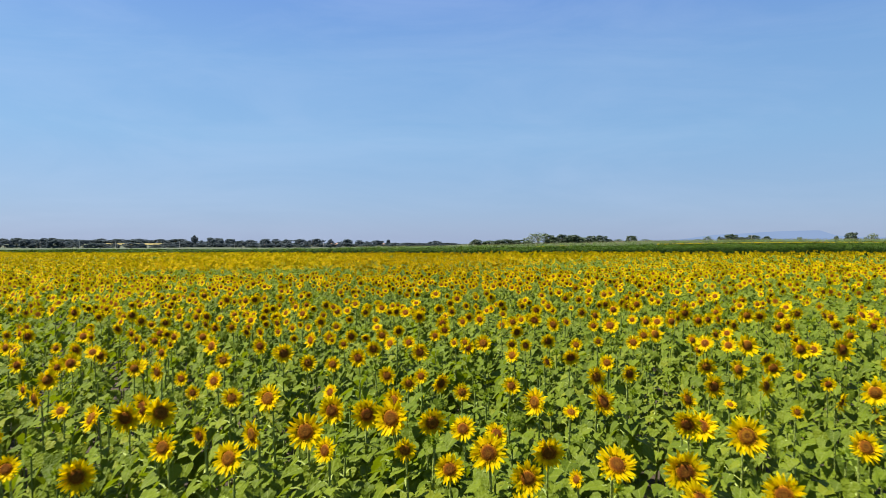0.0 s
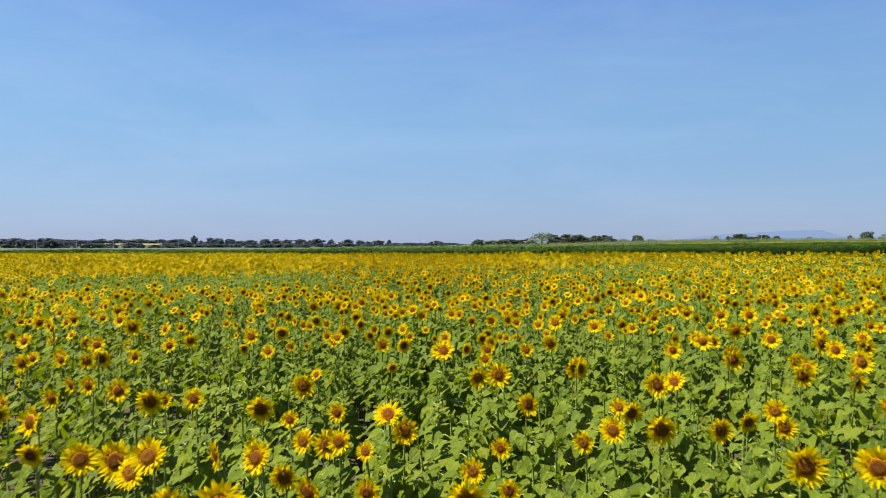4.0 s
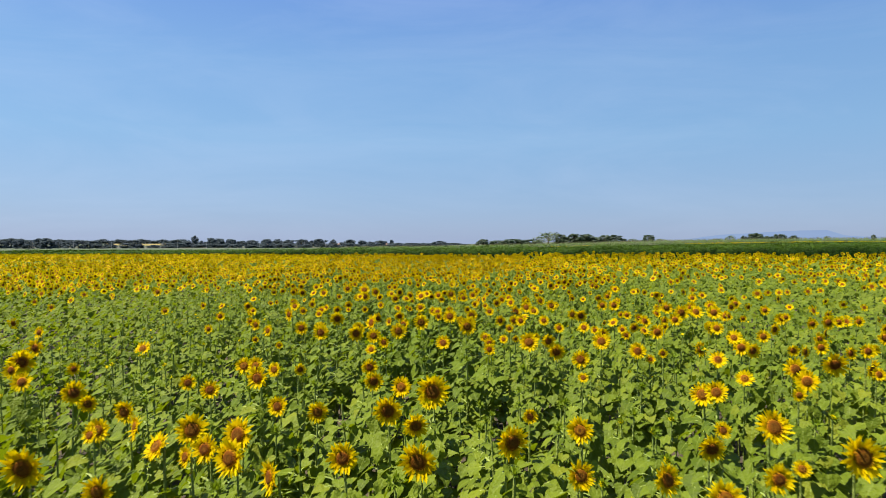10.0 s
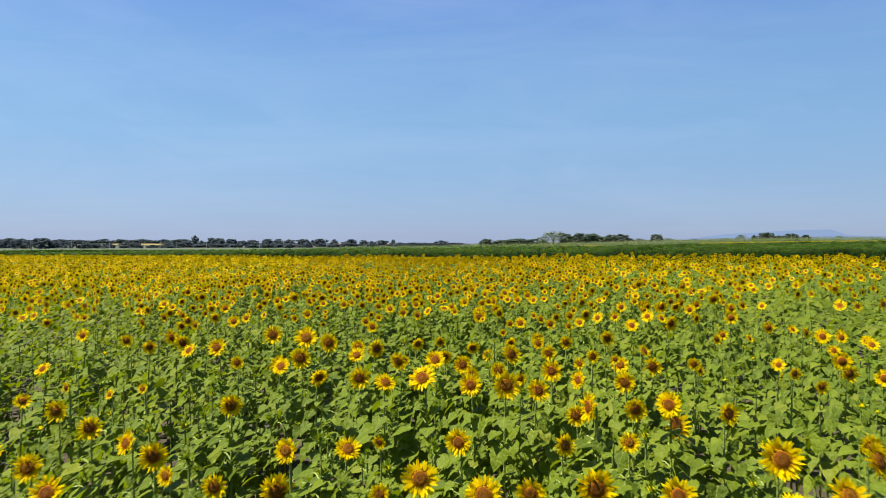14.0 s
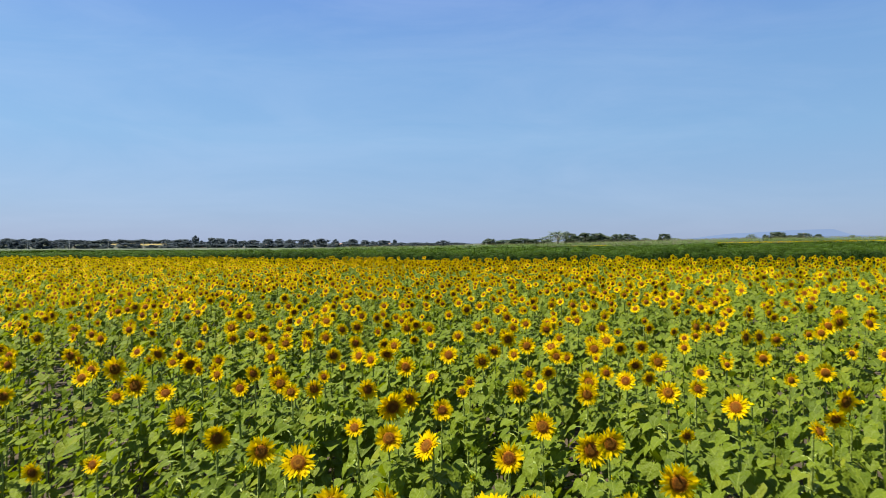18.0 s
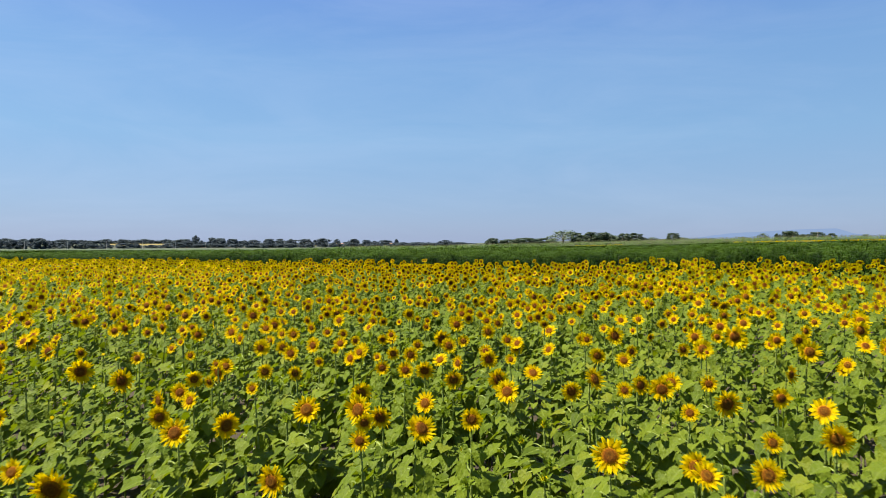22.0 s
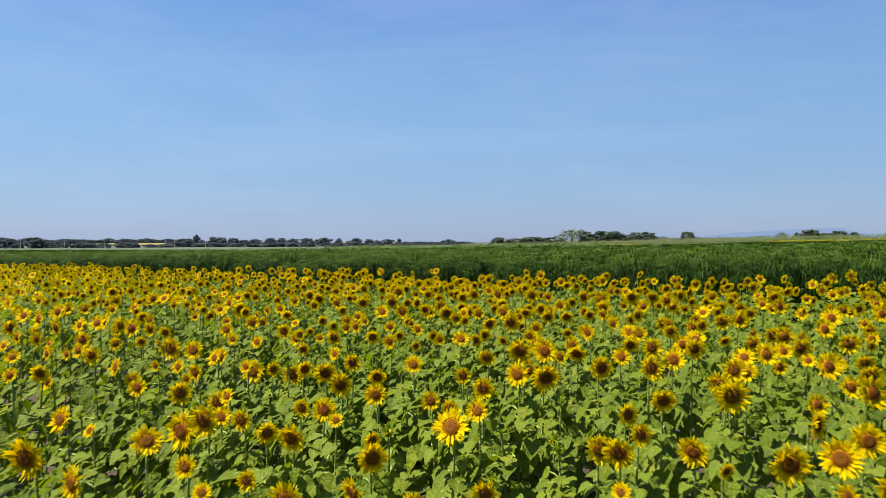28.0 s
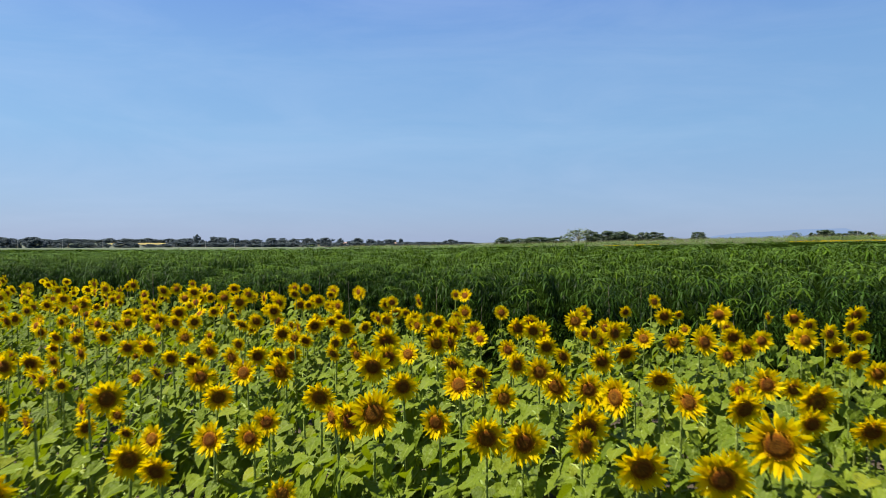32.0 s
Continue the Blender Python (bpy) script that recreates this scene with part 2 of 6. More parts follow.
EDGE_X = [-400, -120, -19, -4, 2, 15, 60, 120, 400]
EDGE_Y = [300, 149, 89.2, 79.2, 75.8, 69.6, 52, 30, -70]


def edge_y(x):
    """Where the sunflowers end and the cassava begins."""
    return np.interp(x, EDGE_X, EDGE_Y) + 0.35 * np.sin(np.asarray(x) * 0.9) + 0.25 * np.sin(np.asarray(x) * 2.3 + 1)


def stand_end(x):
    """Where the cassava ends, in front of the corn."""
    return np.interp(x, [-400, -150, -40, 40, 140, 400], [420, 330, 250, 214, 200, 170])


def sheet(name, xs, ys, lift, mat, keep=None):
    """A grid draped over the terrain."""
    gx, gy = np.meshgrid(xs, ys)
    z = ground_z(gx, gy) + (lift(gx, gy) if callable(lift) else lift)
    v = np.stack([gx, gy, z], -1).reshape(-1, 3)
    nx, ny = len(xs), len(ys)
    i = (np.arange(ny - 1)[:, None] * nx + np.arange(nx - 1)[None]).ravel()
    f = np.stack([i, i + 1, i + 1 + nx, i + nx], -1)
    if keep is not None:
        f = f[keep(v[f].mean(1)[:, 0], v[f].mean(1)[:, 1])]
    me = bpy.data.meshes.new(name)
    me.from_pydata(v.tolist(), [], f.tolist())
    me.materials.append(mat)
    me.polygons.foreach_set("use_smooth", np.ones(len(f), bool))
    return new(name, me)


far = [100 * 1.22 ** k for k in range(1, 20)] + [4700]
line = sorted([-v for v in far] + list(np.arange(-100, 101, 4.0)) + far)
tagged(sheet("ground", line, sorted([-v for v in far] + list(np.arange(-100, 260, 4.0)) + [v for v in far if v > 262]), 0.0, SOIL),
       "brown soil strewn with dry plant litter under the crops", "ground", kind="structure")


# ---------------------------------------------------------------- mesh gathering
class Gather:
    """Collects many placed copies of small templates into one mesh."""

    def __init__(self):
        self.v, self.f, self.a, self.m, self.count = [], {3: [], 4: []}, [], {3: [], 4: []}, 0

    def add(self, template, mats):
        """template: verts, along, quads, tris, quad material, tri material. mats: N x 4 x 4."""
        v, a, q, t, mq, mt = template
        n, k = len(mats), len(v)
        if n == 0:
            return
        out = np.einsum("nij,kj->nki", mats[:, :3, :3], v) + mats[:, None, :3, 3]
        base = self.count + (np.arange(n) * k)[:, None, None]
        self.v.append(out.reshape(-1, 3))
        self.a.append(np.tile(a, n))
        for size, faces, mm in ((4, q, mq), (3, t, mt)):
            if len(faces):
                self.f[size].append((faces[None] + base).reshape(-1, size))
                self.m[size].append(np.tile(mm, n))
        self.count += n * k

    def build(self, name, materials, parent=None):
        me = bpy.data.meshes.new(name)
        v = np.concatenate(self.v).astype(np.float32)
        quads = np.concatenate(self.f[4]) if self.f[4] else np.zeros((0, 4), int)
        tris = np.concatenate(self.f[3]) if self.f[3] else np.zeros((0, 3), int)
        mi = np.concatenate(self.m[4] + self.m[3])
        me.vertices.add(len(v))
        me.vertices.foreach_set("co", v.ravel())
        me.loops.add(quads.size + tris.size)
        me.loops.foreach_set("vertex_index", np.concatenate([quads.ravel(), tris.ravel()]).astype(np.int32))
        me.polygons.add(len(quads) + len(tris))
        start = np.concatenate([np.arange(len(quads)) * 4, quads.size + np.arange(len(tris)) * 3])
        me.polygons.foreach_set("loop_start", start.astype(np.int32))
        me.polygons.foreach_set("material_index", mi.astype(np.int32))
        me.polygons.foreach_set("use_smooth", np.ones(len(mi), bool))
        at = me.attributes.new("along", "FLOAT", "POINT")
        at.data.foreach_set("value", np.concatenate(self.a).astype(np.float32))
        for mat in materials:
            me.materials.append(mat)
        me.update(calc_edges=True)
        ob = new(name, me)
        if parent:
            ob.parent = parent
        return ob


def template(v, a, q=(), t=(), mat=0):
    v, a = np.array(v, float).reshape(-1, 3), np.array(a, float)
    q, t = np.array(q, int).reshape(-1, 4), np.array(t, int).reshape(-1, 3)
    return [v, a, q, t, np.full(len(q), mat), np.full(len(t), mat)]


def joined(parts):
    out, off = [[] for _ in range(6)], 0
    for p in parts:
        for k in range(6):
            out[k].append(p[k] + off if k in (2, 3) else p[k])
        off += len(p[0])
    return [np.concatenate(o) for o in out]


def moved(p, m):
    m = np.array(m)
    return [p[0] @ m[:3, :3].T + m[:3, 3], *p[1:]]


def matrices(x, y, z, turn, size, tilt=None, lean=None):
    """Poses in bulk: turned about z, tilted about the own x, scaled."""
    n = len(x)
    c, s = np.cos(turn), np.sin(turn)
    r = np.zeros((n, 3, 3))
    r[:, 0, 0], r[:, 0, 1], r[:, 1, 0], r[:, 1, 1], r[:, 2, 2] = c, -s, s, c, 1
    if tilt is not None:
        ct, st = np.cos(tilt), np.sin(tilt)
        k = np.zeros((n, 3, 3))
        k[:, 0, 0], k[:, 1, 1], k[:, 1, 2], k[:, 2, 1], k[:, 2, 2] = 1, ct, -st, st, ct
        r = r @ k
    m = np.zeros((n, 4, 4))
    size = np.asarray(size, float)
    m[:, :3, :3] = r * (size[:, None, None] if size.ndim == 1 else size[:, None, :])
    m[:, 0, 3], m[:, 1, 3], m[:, 2, 3], m[:, 3, 3] = x, y, z, 1
    return m


rng = np.random.default_rng(7)


# ---------------------------------------------------------------- sunflower pieces
# half a sunflower leaf: place on the midrib, and the rim beside it, toothed
LEAF_ROWS = {
    -1: [(0.0, 0.07, -0.10), (0.0, 0.26, -0.19), (0.0, 0.46, -0.10), (0.10, 0.56, 0.04), (0.22, 0.52, 0.16), (0.34, 0.53, 0.28), (0.50, 0.39, 0.46),
         (0.66, 0.33, 0.61), (0.84, 0.13, 0.84)],
    0: [(0.0, 0.16, -0.17), (0.0, 0.43, -0.12), (0.16, 0.57, 0.10), (0.42, 0.46, 0.38), (0.72, 0.25, 0.70)],
    1: [(0.0, 0.34, -0.14), (0.22, 0.55, 0.12), (0.62, 0.33, 0.56)],
}


def leaf_piece(level, r):
    """A broad heart-shaped leaf, 1 long, stalk at the origin, pointing along +y, channelled along the midrib, drooping at the tip."""
    droop, fold, wave, skew = r.uniform(0.10, 0.62), r.uniform(0.08, 0.50), r.uniform(-0.10, 0.10), r.uniform(-0.12, 0.12)
    if level >= 2:
        w = r.uniform(0.46, 0.58)
        v = [(0, -0.05, 0), (-w, 0.12, fold * w - 0.05), (0, 1, -droop * 0.8), (w, 0.12, fold * w - 0.05)]
        return template(v, [0, 1, 0.4, 1], (), [(0, 2, 1), (0, 3, 2)])
    ripple = r.uniform(0.018, 0.040)

    def at(x, y):
        bend = max(0.0, y + 0.25 * abs(x))
        z = fold * abs(x) * (1 - 0.75 * abs(x)) - droop * 0.62 * bend * bend + wave * x
        z += ripple * math.sin(15 * (y - 0.55 * abs(x))) * min(1.0, 4 * abs(x))
        return (x * (1 - 0.12 * fold) + skew * y * y, y * (1 - 0.10 * droop * max(y, 0)), z)

    rows = LEAF_ROWS[level]
    mids = sorted({m for m, _, _ in rows}) + [1.0]
    v, a, q, t = [at(0, m) for m in mids], [0] * len(mids), [], []
    tip = len(mids) - 1
    for side in (-1, 1):
        def face(*f):
            f = f if side < 0 else f[::-1]
            (q if len(f) == 4 else t).append(f)

        before = None
        for m, x, y in rows:
            k = r.uniform(0.94, 1.06)
            x, y = side * x * k, y + r.uniform(-0.015, 0.015)
            rim = len(v)
            p = at(x, y)
            v.append((p[0], p[1], p[2] + r.uniform(-0.025, 0.025)))
            a.append(1)
            inner = rim
            if level < 0:
                inner = len(v)
                v.append(at(0.5 * x, 0.5 * (y + m)))
                a.append(0.5)
            now = (mids.index(m), inner, rim)
            if before:
                if before[0] == now[0]:
                    face(now[0], now[1], before[1])
                else:
                    face(before[0], now[0], now[1], before[1])
                if level < 0:
                    face(before[1], now[1], now[2], before[2])
            before = now
        face(before[0], tip, before[1])
        if level < 0:
            face(before[1], tip, before[2])
    return template(v, a, q, t)


def tube(points, radii, sides, mat=0):
    v, a, q = [], [], []
    for p, rad in zip(points, radii):
        for k in range(sides):
            th = 2 * math.pi * k / sides
            v.append((p[0] + rad * math.cos(th), p[1] + rad * math.sin(th), p[2]))
            a.append(0.5)
    for i in range(len(points) - 1):
        for k in range(sides):
            q.append((i * sides + k, i * sides + (k + 1) % sides, (i + 1) * sides + (k + 1) % sides, (i + 1) * sides + k))
    return template(v, a, q, mat=mat)


def leaf_places(r, count, low=0.40, long=0.20):
    """Where the leaves sit on a stem of height 1: matrices for a leaf piece. The blades turn and droop towards the sun's side."""
    out = []
    for k in range(count):
        s = k / max(1, count - 1)
        h = low + (0.87 - low) * s ** 0.85 + r.uniform(-0.03, 0.03)
        size = long * (1.0 - 0.45 * s ** 3) * r.uniform(0.78, 1.22)
        turn = k * 2.4 + r.uniform(-0.5, 0.5)
        reach = (0.100 - 0.060 * s ** 2) * r.uniform(0.6, 1.3)
        out_x, out_y = -math.sin(turn), math.cos(turn)
        to_x, to_y = 0.62 * out_x - 0.62 + r.gauss(0, 0.30), 0.62 * out_y - 0.62 + r.gauss(0, 0.30)
        heading = math.atan2(-to_x, to_y)
        pitch = r.uniform(-1.05, -0.05)
        m = Matrix.Translation((out_x * reach, out_y * reach, h + reach * 0.30)) @ Matrix.Rotation(heading, 4, "Z") \
            @ Matrix.Rotation(pitch, 4, "X") @ Matrix.Rotation(r.uniform(-0.35, 0.35), 4, "Y") @ Matrix.Scale(size, 4)
        out.append((np.array(m), h, turn, reach))
    return out


def stalk(h, turn, reach, mat=1):
    """A leaf stalk that rises from the stem and arches over."""
    c, s = -math.sin(turn), math.cos(turn)
    w = 0.0035
    v = []
    for d, up in ((0, -0.03), (0.55, 0.30), (1, 0.30)):
        v += [(c * reach * d - s * w, s * reach * d + c * w, h + reach * up), (c * reach * d + s * w, s * reach * d - c * w, h + reach * up + w)]
    return template(v, [0.5] * 6, [(0, 2, 3, 1), (2, 4, 5, 3)], mat=mat)


def foliage_piece(level, seed, stem=True):
    """Stem and leaves of a plant 1 tall; material 0 leaf, 1 stem. Leaf sizes suit a plant that is scaled to about 1.45."""
    r = random.Random(seed)
    parts = []
    long = (0.095, 0.103, 0.130, 0.24)[level]
    for m, h, turn, reach in leaf_places(r, {0: 27, 1: 20, 2: 11, 3: 5}[level] if stem else 20, 0.34 if level < 3 else 0.6, long):
        parts.append(moved(leaf_piece(level, r), m))
        if level == 0 and stem:
            parts.append(stalk(h, turn, reach))
    if level < 2 and stem:
        bend = r.uniform(-0.03, 0.03)
        parts.append(tube([(0, 0, 0), (bend, 0.01, 0.55), (0, 0, 1.0)], [0.0085, 0.0065, 0.0045], {0: 4, 1: 3}[level], mat=1))
    return joined(parts)


def petal_piece(level, r, length, width, lift):
    """One ray petal from the origin along +x, in the plane of the head (facing +z)."""
    curl = r.uniform(-0.35, 0.6)
    v = [(0, -width * 0.28, 0), (0, width * 0.28, 0)]
    a = [0, 0]
    if level == 0:
        for s, w in ((0.40, 0.5), (0.78, 0.33)):
            z = lift * s + curl * s * s * length
            v += [(s * length, -w * width, z + 0.002), (s * length, w * width, z + 0.002)]
            a += [s, s]
        v.append((length, r.uniform(-0.2, 0.2) * width, lift + curl * length))
        a.append(1)
        return template(v, a, [(0, 2, 3, 1), (2, 4, 5, 3)], [(4, 6, 5)])
    v += [(0.5 * length, 0.5 * width, lift * 0.5 + curl * 0.25 * length), (0.5 * length, -0.5 * width, lift * 0.5 + curl * 0.25 * length),
          (length, 0, lift + curl * length)]
    return template(v, a + [0.5, 0.5, 1], [(0, 3, 2, 1)], [(3, 4, 2)])


def petals_part(level, r, droop=0.0):
    """The close ring of petals of a head 2 across (unit radius)."""
    parts = []
    if level <= 1:
        for layer in range(3 if level == 0 else 2):
            n = (27, 25, 16)[layer] if level == 0 else 19
            short = layer == 2
            for k in range(n):
                th = 2 * math.pi * (k + 0.43 * layer) / n + r.uniform(-0.10, 0.10)
                p = petal_piece(level, r, r.uniform(0.26, 0.42) if short else r.uniform(0.46, 0.62), r.uniform(0.125, 0.175) * (1 if level == 0 else 1.35),
                                r.uniform(-0.04, 0.10) + 0.02 * layer)
                m = Matrix.Rotation(th, 4, "Z") @ Matrix.Translation((0.40 - 0.015 * layer, 0, 0.020 * layer)) \
                    @ Matrix.Rotation(r.uniform(-0.25, 0.25), 4, "X") @ Matrix.Rotation(r.uniform(-0.24, 0.20) + droop * (0.6 + 0.5 * math.sin(th)), 4, "Y") \
                    @ Matrix.Rotation(r.uniform(-0.20, 0.20), 4, "Z")
                parts.append(moved(p, m))
        return joined(parts)
    n = 12 if level == 2 else 7
    v, a, t = [], [], []
    for k in range(n):
        th = 6.283 * (k + r.uniform(-0.2, 0.2)) / n
        wide = 6.283 / n * (0.60 if level == 2 else 0.72)
        rad, z = r.uniform(0.86, 1.12), r.uniform(-0.12, 0.22)
        for d, rr, zz, s in ((-0.6, 0.36, 0, 0.15), (0.6, 0.36, 0, 0.15), (-0.75, 0.84 * rad, z * 0.7, 0.6), (0.65, 0.90 * rad, z, 0.7)):
            v.append((rr * math.cos(th + d * wide), rr * math.sin(th + d * wide), zz))
            a.append(s)
        i = 4 * k
        t += [(i, i + 2, i + 1), (i + 1, i + 2, i + 3)]
    return template(v, a, (), t)


def disc_part(level, r=None):
    """The domed disc with its fringe of florets, unit head radius."""
    sides = {0: 14, 1: 9, 2: 6, 3: 5}[level]
    rings = {0: [(0.44, 0.00, 1.0), (0.37, 0.085, 0.88), (0.28, 0.14, 0.64), (0.14, 0.155, 0.34)], 1: [(0.44, 0.02, 1.0), (0.31, 0.13, 0.72)],
             2: [(0.44, 0.04, 0.90)], 3: [(0.44, 0.04, 0.86)]}[level]
    v, a, q, t = [], [], [], []
    for rad, z, s in rings:
        for k in range(sides):
            v.append((rad * math.cos(2 * math.pi * k / sides), rad * math.sin(2 * math.pi * k / sides), z))
            a.append(s)
    for i in range(len(rings) - 1):
        for k in range(sides):
            q.append((i * sides + k, i * sides + (k + 1) % sides, (i + 1) * sides + (k + 1) % sides, (i + 1) * sides + k))
    v.append((0, 0, rings[-1][1] + (-0.03 if level == 0 else 0.05)))
    a.append(0.05 if level < 2 else 0.55)
    b = (len(rings) - 1) * sides
    t += [(b + k, b + (k + 1) % sides, len(v) - 1) for k in range(sides)]
    if level == 0:
        r = r or random.Random(5)
        for ring, count in ((0.41, 28), (0.34, 22)):
            for k in range(count):
                th, o = 6.283 * (k + r.uniform(-0.3, 0.3)) / count, len(v)
                for d, rad, z, s in ((-0.12, ring, 0.03, 0.84), (0.12, ring, 0.03, 0.84), (0.0, ring + r.uniform(0.0, 0.05), r.uniform(0.12, 0.19), 0.97)):
                    v.append((rad * math.cos(th + d), rad * math.sin(th + d), z))
                    a.append(s - (0.12 if ring < 0.4 else 0.0))
                t.append((o, o + 1, o + 2))
    return template(v, a, q, t)


def back_part(level, r):
    """Green bracts and the nodding neck behind the disc, running down to the stem's end below."""
    v, a, t = [(0, 0, -0.30)], [0.5], []
    n = {0: 12, 1: 7}[level]
    for k in range(n):
        th = 2 * math.pi * k / n
        for d, rad, z in ((-0.4, 0.40, -0.06), (0.4, 0.40, -0.06), (0.0, r.uniform(0.6, 0.72), -0.02)):
            v.append((rad * math.cos(th + d * 6.283 / n), rad * math.sin(th + d * 6.283 / n), z))
            a.append(0.5)
        i = 1 + 3 * k
        t += [(0, i + 1, i), (i, i + 1, i + 2)]
    return template(v, a, (), t)


def with_mat(p, mat):
    return [*p[:4], np.full(len(p[2]), mat), np.full(len(p[3]), mat)]


def head_piece(level, seed, droop=0.0):
    """Materials 0 petal, 1 disc, 2 sepal."""
    r = random.Random(seed)
    parts = [with_mat(petals_part(level, r, droop), 0), with_mat(disc_part(level), 1)]
    if level <= 1:
        parts.append(with_mat(back_part(level, r), 2))
    return joined(parts)


def bud_piece(level, seed):
    """A green bud: a spiky ball of narrow pointed bracts, some with the first yellow showing."""
    r = random.Random(seed)
    parts = []
    for layer in range(3 if level == 0 else 2):
        n = (12, 11, 7)[layer] if level == 0 else 7
        for k in range(n):
            th = 2 * math.pi * (k + 0.5 * layer + r.uniform(-0.2, 0.2)) / n
            p = petal_piece(1, r, r.uniform(0.6, 0.95), 0.24 if level == 0 else 0.34, 0.2)
            parts.append(with_mat(moved(p, Matrix.Rotation(th, 4, "Z") @ Matrix.Translation((0.22 - 0.05 * layer, 0, 0.06 * layer)) @ Matrix.Rotation(-0.2 - 0.5 * layer + r.uniform(-0.2, 0.2), 4, "Y")), 3))
    cap = with_mat(disc_part(3 if level else 2), 0 if seed % 3 == 0 else 3)
    parts.append(moved(cap, Matrix.Translation((0, 0, 0.16))))
    return joined(parts)


# ---------------------------------------------------------------- the planting
def hash_noise(x, y, scale, seed):
    """Smooth value noise, 0 to 1."""
    g = np.random.default_rng(seed).random((64, 64))
    u, v = np.asarray(x) / scale + 31.3, np.asarray(y) / scale + 17.7
    i, j = np.floor(u).astype(int), np.floor(v).astype(int)
    fu, fv = smooth(0, 1, u - i), smooth(0, 1, v - j)
    at = lambda a, b: g[a % 64, b % 64]
    return (at(i, j) * (1 - fu) + at(i + 1, j) * fu) * (1 - fv) + (at(i, j + 1) * (1 - fu) + at(i + 1, j + 1) * fu) * fv


def bloom_share(x, y):
    """The share of plants in flower: thin in a late-sown patch, full near the far edge."""
    p = 0.80 + 0.5 * (hash_noise(x, y, 5.0, 3) - 0.5) + 0.3 * (hash_noise(x, y, 2.0, 5) - 0.5)
    p = p + 0.2 * smooth(40, 50, y) * smooth(-1, -9, x) + 0.28 * smooth(38, 62, y) + 0.2 * smooth(6, 1, edge_y(x) - y) + 0.22 * smooth(4, 20, -x) - 0.22 * smooth(2, 9, x) * smooth(74, 64, y)
    patch = 1.25 * np.exp(-(((x + 9.5) / 9.5) ** 2 + ((y - 36.5) / 8.5) ** 2)) + 0.7 * np.exp(-(((x - 10.0) / 9.0) ** 2 + ((y - 47.0) / 8.0) ** 2))
    late = smooth(27.0, 30.5, y) * smooth(42.0, 38.5, y) * smooth(-2.2, -4.6, x) * smooth(-26, -17, x)
    late = late + 0.55 * np.exp(-(((x + 5.2) / 1.6) ** 2 + ((y - 21.5) / 1.4) ** 2))
    p = p + 0.25 * smooth(22, 24, y) * smooth(29, 27, y) * smooth(-1, -3, x)
    thin = smooth(32, 35, y) * smooth(43, 40, y) * smooth(1.5, 3.5, x) * smooth(17, 10, x)
    return np.clip(p - 0.45 * np.minimum(patch, 1.0) - 0.55 * late - 0.25 * thin, 0.06, 0.95)


def plant_height(x, y):
    """How high the heads stand over the soil along the field."""
    return np.interp(y, [0, 12, 22, 33, 42, 52, 62, 72, 80], [1.53, 1.53, 1.56, 1.40, 1.35, 1.33, 1.34, 1.50, 1.54]) \
        + 0.08 * (hash_noise(x, y, 6.0, 11) - 0.5) + 0.09 * smooth(-1, 10, x) * smooth(35, 55, y)


def path_x(y):
    return np.interp(y, [0, 20, 40, 68], [0.2, -0.15, -0.95, -2.6])


# beds of the plants along the flight line, and how far to each side the beds reach
BED_PLANTS = []


def bed(*plants):
    BED_PLANTS.extend(plants)


# x, y, head radius and extra height of the plants nearest to the flight line, two dozen a call
bed((0.21, 0.04, 0.015, 0.06), (0.17, 0.15, 0.035, 0.02), (0.27, 0.21, 0.002, 0.04), (1.80, 2.97, 0.086, 0.09), (0.60, 3.04, 0.073, 0.15), (-1.74, 3.30, 0.082, 0.08), (0.91, 3.34, 0.044, 0.02), (1.11, 3.45, 0.098, 0.07), (1.50, 3.46, 0.104, 0.03), (-2.34, 3.66, 0.070, 0.00), (-1.44, 3.71, 0.079, 0.10), (0.80, 3.72, 0.086, 0.05), (0.46, 3.73, 0.097, 0.05), (-1.06, 3.75, 0.090, 0.02), (2.70, 3.81, 0.092, 0.04), (-1.31, 3.94, 0.063, 0.09), (-2.60, 3.95, 0.060, 0.11), (2.07, 3.96, 0.112, 0.07), (0.51, 4.08, 0.069, 0.05), (1.84, 4.25, 0.089, 0.06), (0.33, 4.38, 0.079, 0.00), (-0.15, 4.42, 0.115, 0.07), (0.09, 4.43, 0.093, 0.03), (-2.03, 4.45, 0.098, 0.08))
bed((2.69, 4.48, 0.044, 0.07), (1.10, 4.55, 0.054, 0.06), (-0.15, 4.63, 0.083, 0.13), (-2.36, 4.66, 0.093, 0.02), (-2.67, 4.74, 0.066, 0.06), (1.34, 4.75, 0.108, 0.09), (-0.64, 4.79, 0.096, 0.03), (-1.13, 4.85, 0.101, 0.11), (2.39, 4.86, 0.044, 0.03), (0.95, 4.98, 0.099, 0.03), (3.61, 4.99, 0.099, 0.09), (3.29, 5.00, 0.080, 0.01), (0.71, 5.01, 0.066, 0.15), (0.33, 5.11, 0.066, 0.08), (-0.71, 5.14, 0.064, 0.08), (-0.10, 5.26, 0.062, 0.12), (-3.18, 5.28, 0.095, 0.03), (2.42, 5.29, 0.092, 0.08), (-1.62, 5.36, 0.081, -0.01), (2.90, 5.39, 0.085, 0.06), (3.49, 5.42, 0.059, 0.06), (1.76, 5.42, 0.072, 0.16), (-2.01, 5.57, 0.062, -0.01), (-2.12, 5.60, 0.063, 0.11))
